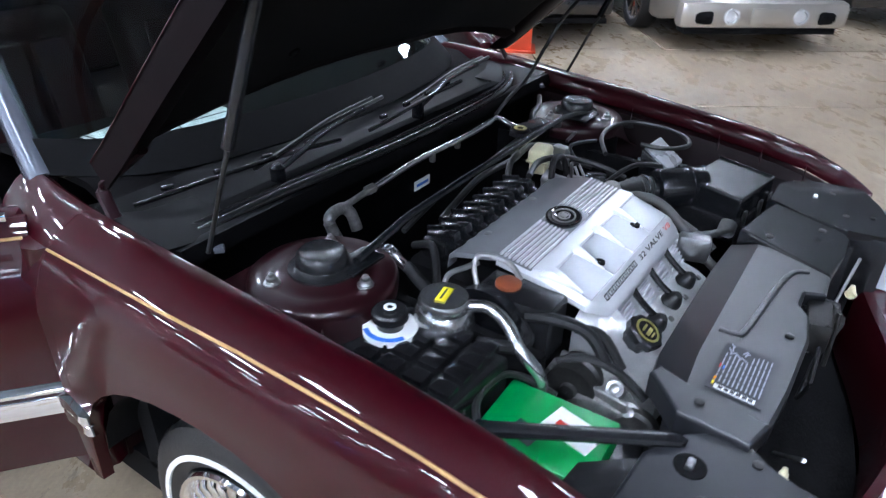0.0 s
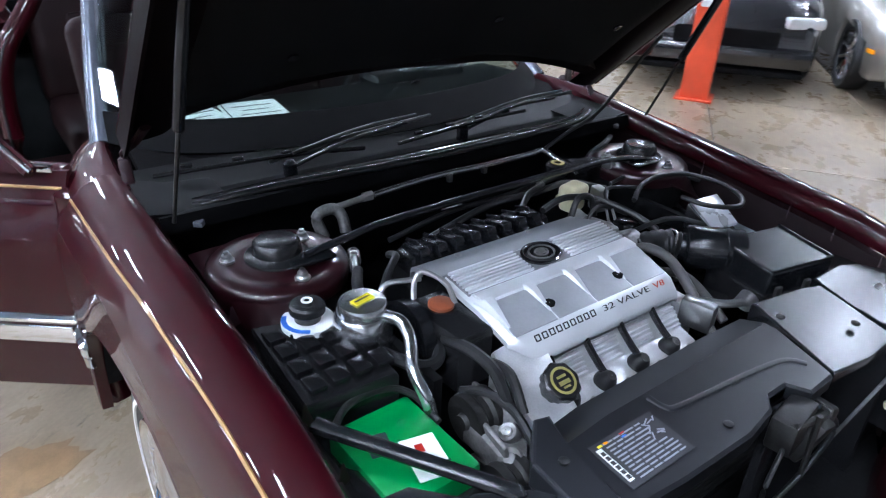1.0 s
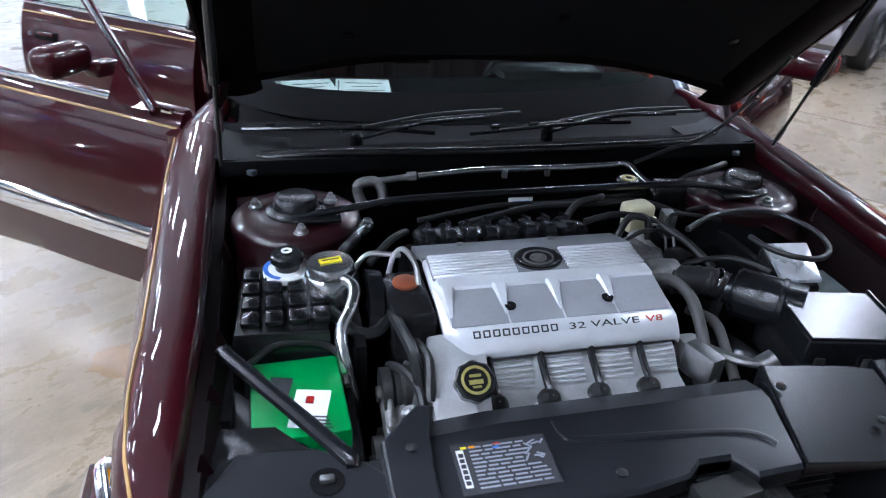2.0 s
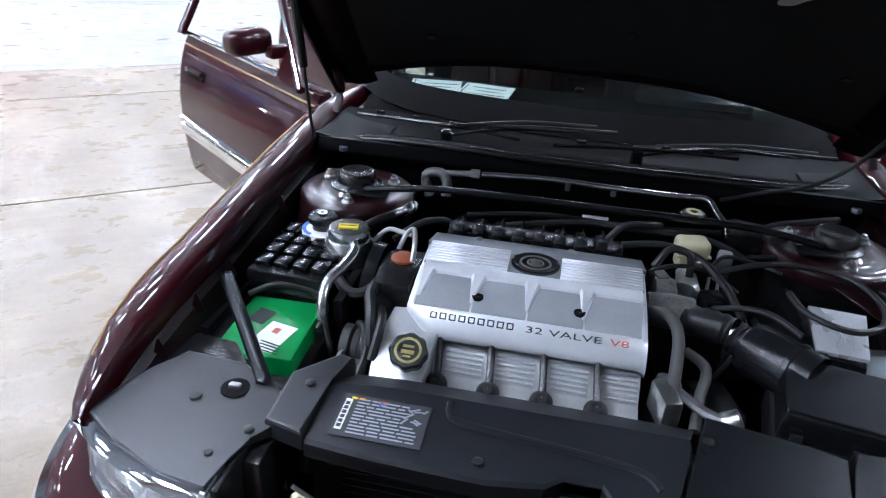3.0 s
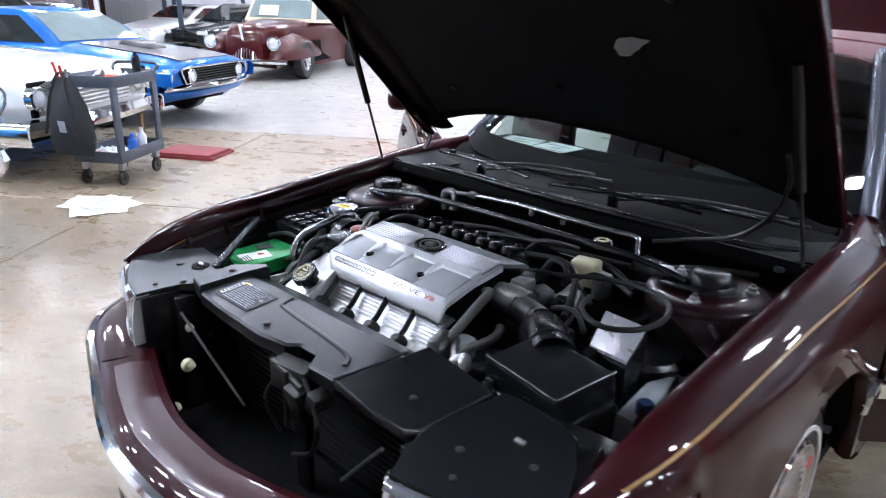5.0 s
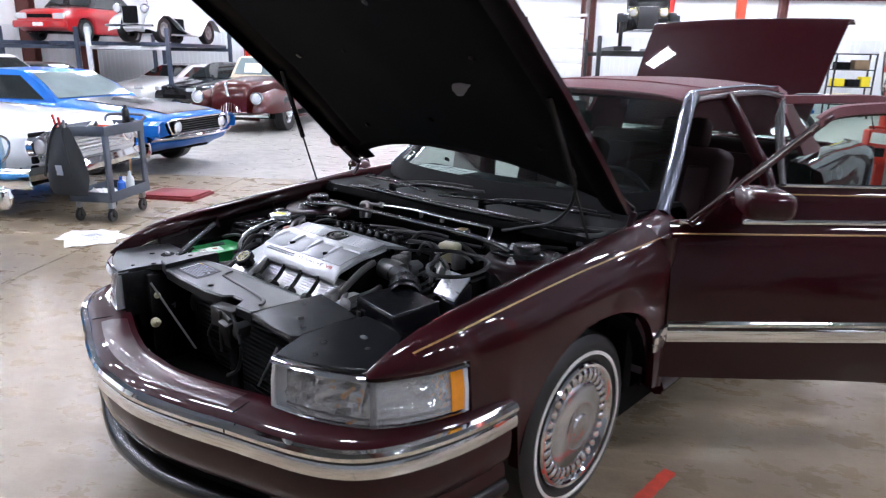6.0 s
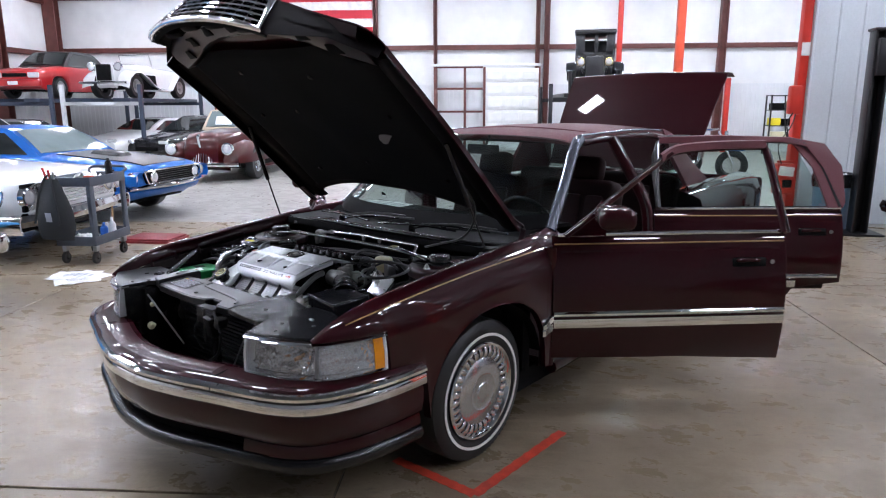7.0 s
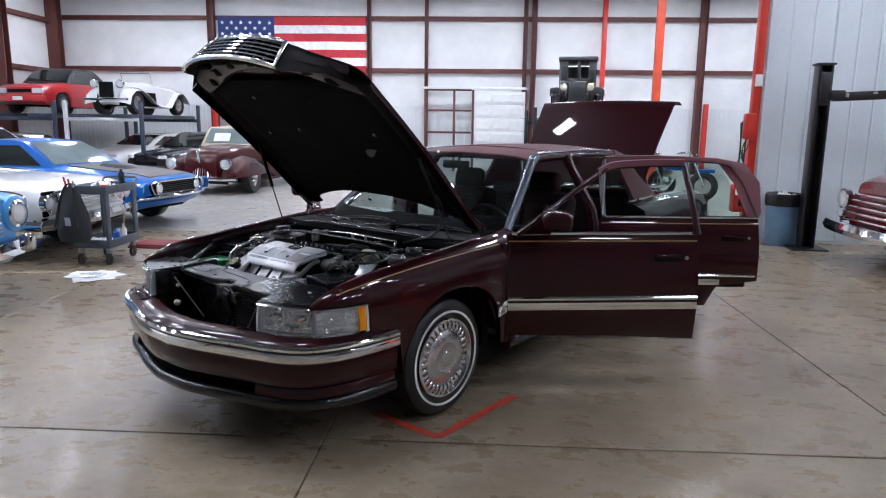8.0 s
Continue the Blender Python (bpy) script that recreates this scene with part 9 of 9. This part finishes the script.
# hose reel on the red post
reel = thing("hose_reel", "red wall-mounted hose reel on the corner post", "hose reel", hall_pose(5.26, 6.54, 1.62))
bm = nb()
box(bm, (0, 0, 0), (0.16, 0.12, 0.36), None, 0.03)
part("case", bm, RED_STEEL, reel)
bm = nb()
hose(bm, [(-0.03, -0.05, -0.16), (-0.09, -0.06, -0.30), (-0.05, -0.05, -0.50), (-0.10, -0.04, -0.35), (-0.12, 0, 0.05)], 0.009, 8)
part("hose", bm, RUBBER, reel)

# black two-post lift
lift = thing("car_lift_post", "black steel two-post lift column with a folded arm", "car lift", hall_pose(5.92, 5.98, 0.0, -6))
bm = nb()
for s in (-1, 1):
    box(bm, (s * 0.075, 0, 1.20), (0.03, 0.18, 2.40), None, 0.005)
box(bm, (0, 0.08, 1.20), (0.16, 0.03, 2.40), None, 0.005)
box(bm, (0, 0, 2.415), (0.22, 0.22, 0.03), None, 0.005)
part("column", bm, LIFT_BLACK, lift)
bm = nb()
box(bm, (0, 0, 0.012), (0.46, 0.44, 0.024), None, 0.004)
part("base_plate", bm, LIFT_BLACK, lift)
bm = nb()
box(bm, (0, -0.05, 2.10), (0.12, 0.20, 0.42), None, 0.015)
box(bm, (0.14, -0.10, 2.02), (0.18, 0.16, 0.13), None, 0.015)
carriage = part("carriage", bm, LIFT_BLACK, lift)
bm = nb()
box(bm, (0.70, -0.16, 2.03), (1.20, 0.12, 0.11), (0, -3, -4), 0.01)
box(bm, (1.55, -0.22, 2.08), (0.85, 0.09, 0.085), (0, -3, -4), 0.008)
part("arm", bm, mat("worn_dark_steel", (0.028, 0.026, 0.024), 0.5, 0.3, 0.0, 0.5), lift, "worn telescopic arm")
bm = nb()
box(bm, (0.55, -0.235, 2.05), (0.05, 0.012, 0.03), None, 0.003)
box(bm, (0.24, -0.19, 2.02), (0.035, 0.03, 0.05), None, 0.004)
part("arm_pin", bm, STEEL, lift)

# red lift columns
for u, v, w, h, a, lb in ((5.47, 0.06, 0.24, 3.6, -8, "orange-red steel lift column standing on the floor"), (6.32, 16.0, 0.19, 6.2, 0, "tall red steel lift column in the rear hall"), (9.4, 8.6, 0.24, 3.6, 0, "red steel lift column with a control box")):
    post = thing("lift_column", lb, "car lift", hall_pose(u, v, 0.0, a), "red lift columns")
    bm = nb()
    for s in (-1, 1):
        box(bm, (s * w * 0.46, 0, h / 2), (0.02, w, h), None, 0.004)
    box(bm, (0, -w * 0.45, h / 2), (w * 0.9, 0.02, h), None, 0.004)
    part("column", bm, ORANGE, post)
    bm = nb()
    box(bm, (0, 0, 0.01), (w * 1.35, w * 1.35, 0.02), None, 0.003)
    part("base_plate", bm, ORANGE, post)
    bm = nb()
    box(bm, (-w * 0.5 - 0.012, 0.02, 0.90), (0.014, 0.14, 0.22), None, 0.003)
    part("decal", bm, WHITE, post, "white decal")

# four-post lifts
for u0, u1 in ((-13.1, -10.78), (-10.55, -8.2)):
    fl = thing("four_post_lift", "four-post storage lift with runways carrying a car", "car lift", hall_pose((u0 + u1) / 2, 18.0, 0.0), "four-post lifts")
    w = (u1 - u0) / 2
    for sx in (-1, 1):
        for sy in (-1, 1):
            bm = nb()
            white = sx < 0 and sy < 0 and u0 > -11
            box(bm, (sx * (w - 0.05), sy * 2.0, 1.08), (0.10, 0.10, 2.16), None, 0.008)
            part("post", bm, LIFT_WHITE if white else LIFT_BLUE, fl, "white post" if white else "dark blue post")
            bm = nb()
            box(bm, (sx * (w - 0.05), sy * 2.0, 0.008), (0.24, 0.24, 0.016))
            part("foot", bm, LIFT_BLUE, fl)
        bm = nb()
        box(bm, (sx * 0.68, 0, 1.74), (0.48, 4.4, 0.10), None, 0.01)
        part("runway", bm, LIFT_BLUE, fl)
    for sy in (-1, 1):
        bm = nb()
        box(bm, (0, sy * 2.0, 1.64), (2 * w - 0.2, 0.12, 0.10), None, 0.008)
        part("crossbeam", bm, LIFT_WHITE if sy < 0 and u0 > -11 else LIFT_BLUE, fl)

# black veteran car on a lift
fl = thing("four_post_lift", "storage lift under a black veteran car", "car lift", hall_pose(4.15, 17.3, 0.0), "four-post lifts")
for sx in (-1, 1):
    for sy in (-1, 1):
        bm = nb()
        box(bm, (sx * 1.15, sy * 1.7, 1.05), (0.10, 0.10, 2.1), None, 0.008)
        part("post", bm, LIFT_BLACK, fl)
    bm = nb()
    box(bm, (sx * 0.62, 0, 1.81), (0.42, 3.8, 0.10), None, 0.01)
    part("runway", bm, LIFT_BLACK, fl)
for sy in (-1, 1):
    bm = nb()
    box(bm, (0, sy * 1.7, 1.70), (2.2, 0.12, 0.11), None, 0.008)
    part("crossbeam", bm, LIFT_BLACK, fl)
vet = thing("veteran_car", "upright black veteran car with brass lamps on a lift", "car", hall_pose(4.15, 15.9, 1.86, -8), "parked cars")
bm = nb()
slab(bm, [(-0.26, 0.1), (0.26, 0.1), (0.38, 0.95), (-0.38, 0.95)], 0.42, 0.92, 0.02)
box(bm, (0, 1.75, 0.72), (1.05, 1.6, 0.62), None, 0.04)
part("body", bm, NIGHT, vet)
bm = nb()
box(bm, (0, 0.06, 0.68), (0.46, 0.07, 0.54), None, 0.03)
part("radiator", bm, SATIN, vet)
for s in (-1, 1):
    for y in (0.96, 1.75, 2.5):
        bm = nb()
        rod(bm, (s * 0.50, y, 0.95), (s * 0.50, y + 0.05, 1.62), 0.025, seg=8)
        part("top_post", bm, SATIN, vet)
bm = nb()
box(bm, (0, 1.72, 1.65), (1.12, 1.75, 0.12), None, 0.045)
part("top", bm, SATIN, vet, "black folding top on posts")
for c, d in (((-0.40, 0.98, 1.28), (0.24, 0.02, 0.66)), ((0.03, 0.98, 1.28), (0.10, 0.02, 0.66)), ((0.42, 0.98, 1.28), (0.22, 0.02, 0.66)), ((0, 0.98, 1.02), (1.0, 0.02, 0.18)), ((0, 2.5, 1.25), (1.0, 0.02, 0.60)), ((-0.51, 1.75, 1.15), (0.02, 1.55, 0.42)), ((0.51, 1.75, 1.15), (0.02, 1.55, 0.42))):
    bm = nb()
    box(bm, c, d, None, 0.004)
    part("curtain", bm, SATIN, vet, "black weather curtain")
for s in (-1, 1):
    bm = nb()
    rows = [[Vector((s * (0.48 + 0.26 * k / 3), y, z - 0.03 * (k / 3) ** 2)) for k in range(4)] for y, z in ((-0.12, 0.60), (0.1, 0.80), (0.4, 0.84), (0.7, 0.70), (1.0, 0.42), (1.9, 0.40), (2.1, 0.66), (2.5, 0.84), (2.9, 0.70))]
    shell(bm, rows, (0, 0, -0.02))
    part("fender", bm, NIGHT, vet, angle=60)
    round_lamp(vet, (s * 0.36, -0.02, 0.80), 0.085, BRASS)
    for y in (0.3, 2.5):
        road_wheel(vet, Vector((s * 0.62, y, 0.38)), 0.38, 0.10, 0.30, WOOD, False, s, 12)

# motorcycles
for u, v, a, paint in ((5.75, 12.2, 70, BLUE), (5.15, 13.2, 60, NIGHT)):
    mo = thing("motorcycle", "blue and chrome touring motorcycle on its stand" if paint is BLUE else "black touring motorcycle with panniers", "motorcycle", hall_pose(u, v, 0.0, a), "motorcycles")
    for y in (-0.75, 0.75):
        road_wheel(mo, Vector((0, y, 0.32)), 0.32, 0.12, 0.21, CHROME)
    bm = nb()
    box(bm, (0, -0.15, 0.78), (0.28, 0.52, 0.24), None, 0.08, seg=3)
    box(bm, (0, 0.85, 0.66), (0.18, 0.4, 0.12), None, 0.04)
    box(bm, (0, -0.78, 0.66), (0.16, 0.42, 0.08), None, 0.03)
    part("tank", bm, paint, mo)
    bm = nb()
    box(bm, (0, 0.42, 0.78), (0.30, 0.66, 0.12), None, 0.04)
    part("saddle", bm, BLACK, mo)
    for s in (-1, 1):
        bm = nb()
        box(bm, (s * 0.30, 0.75, 0.62), (0.18, 0.48, 0.32), None, 0.04)
        part("pannier", bm, paint, mo)
    bm = nb()
    lathe(bm, [(0.10, -0.22), (0.12, -0.20), (0.12, 0.20), (0.10, 0.22)], Matrix.Translation((0, 0, 0.42)) @ Matrix.Rotation(radians(90), 4, "Y"), 20)
    for k in range(6):
        box(bm, (0, -0.05, 0.50 + 0.035 * k), (0.26, 0.30, 0.014), (10, 0, 0))
    hose(bm, [(0.14, -0.1, 0.45), (0.18, 0.1, 0.28), (0.2, 0.9, 0.26)], 0.045, 10)
    part("engine", bm, CHROME, mo, "chrome engine and pipe")
    bm = nb()
    for s in (-1, 1):
        rod(bm, (s * 0.09, -0.78, 0.34), (s * 0.08, -0.46, 1.02), 0.025, seg=10)
    hose(bm, [(-0.42, -0.20, 1.04), (-0.2, -0.42, 1.06), (0.2, -0.42, 1.06), (0.42, -0.20, 1.04)], 0.014, 8)
    part("fork", bm, CHROME, mo)
    round_lamp(mo, (0, -0.62, 0.92), 0.09)

# open shelf with cartons in the rear hall
shelf = thing("storage_shelf", "steel storage shelf in the rear hall", "shelf", hall_pose(10.7, 19.6, 0.0))
for x in (-0.55, 0.55):
    for y in (-0.2, 0.2):
        bm = nb()
        box(bm, (x, y, 0.92), (0.04, 0.04, 1.84))
        part("upright", bm, LIFT_BLACK, shelf)
for z in (0.4, 0.90, 1.38, 1.82):
    bm = nb()
    box(bm, (0, 0, z), (1.14, 0.44, 0.03), None, 0.005)
    part("shelf_board", bm, LIFT_BLACK, shelf)
for k, (x, z, w, h, mt) in enumerate(((-0.35, 0.915, 0.3, 0.22, YELLOW), (0.05, 0.915, 0.34, 0.2, DARK), (0.38, 0.915, 0.24, 0.28, YELLOW), (-0.3, 1.395, 0.36, 0.20, DARK), (0.2, 1.395, 0.4, 0.26, CARD), (-0.2, 0.415, 0.5, 0.3, CREAM))):
    bm = nb()
    box(bm, (x, 0, z + h / 2), (w, 0.32, h), None, 0.008)
    solid("carton", bm, mt, "dull carton standing on a steel shelf", "carton", hall_pose(10.7, 19.6, 0.001), "cartons on the shelf")

# red service unit hung on the corner post
unit = thing("battery_charger", "red battery charger with pale decals hung on a steel post", "battery charger", hall_pose(5.21, 6.53, 0.0))
bm = nb()
box(bm, (0, 0, 0.62), (0.24, 0.16, 0.40), None, 0.03)
box(bm, (0, -0.01, 0.84), (0.20, 0.03, 0.03), None, 0.01)
part("case", bm, RED_STEEL, unit)
bm = nb()
box(bm, (0, -0.082, 0.72), (0.19, 0.008, 0.12), (0, 6, 0), 0.003)
part("decal", bm, WHITE, unit, "white decal")
bm = nb()
box(bm, (0.02, -0.082, 0.56), (0.12, 0.008, 0.10), None, 0.003)
part("meter_panel", bm, SHIELD, unit, "black meter panel")
bm = nb()
hose(bm, [(-0.06, -0.06, 0.80), (-0.12, -0.05, 1.05), (0.02, -0.04, 1.30), (0.06, -0.03, 1.46)], 0.007, 6)
part("cable", bm, RUBBER, unit, "black cable")
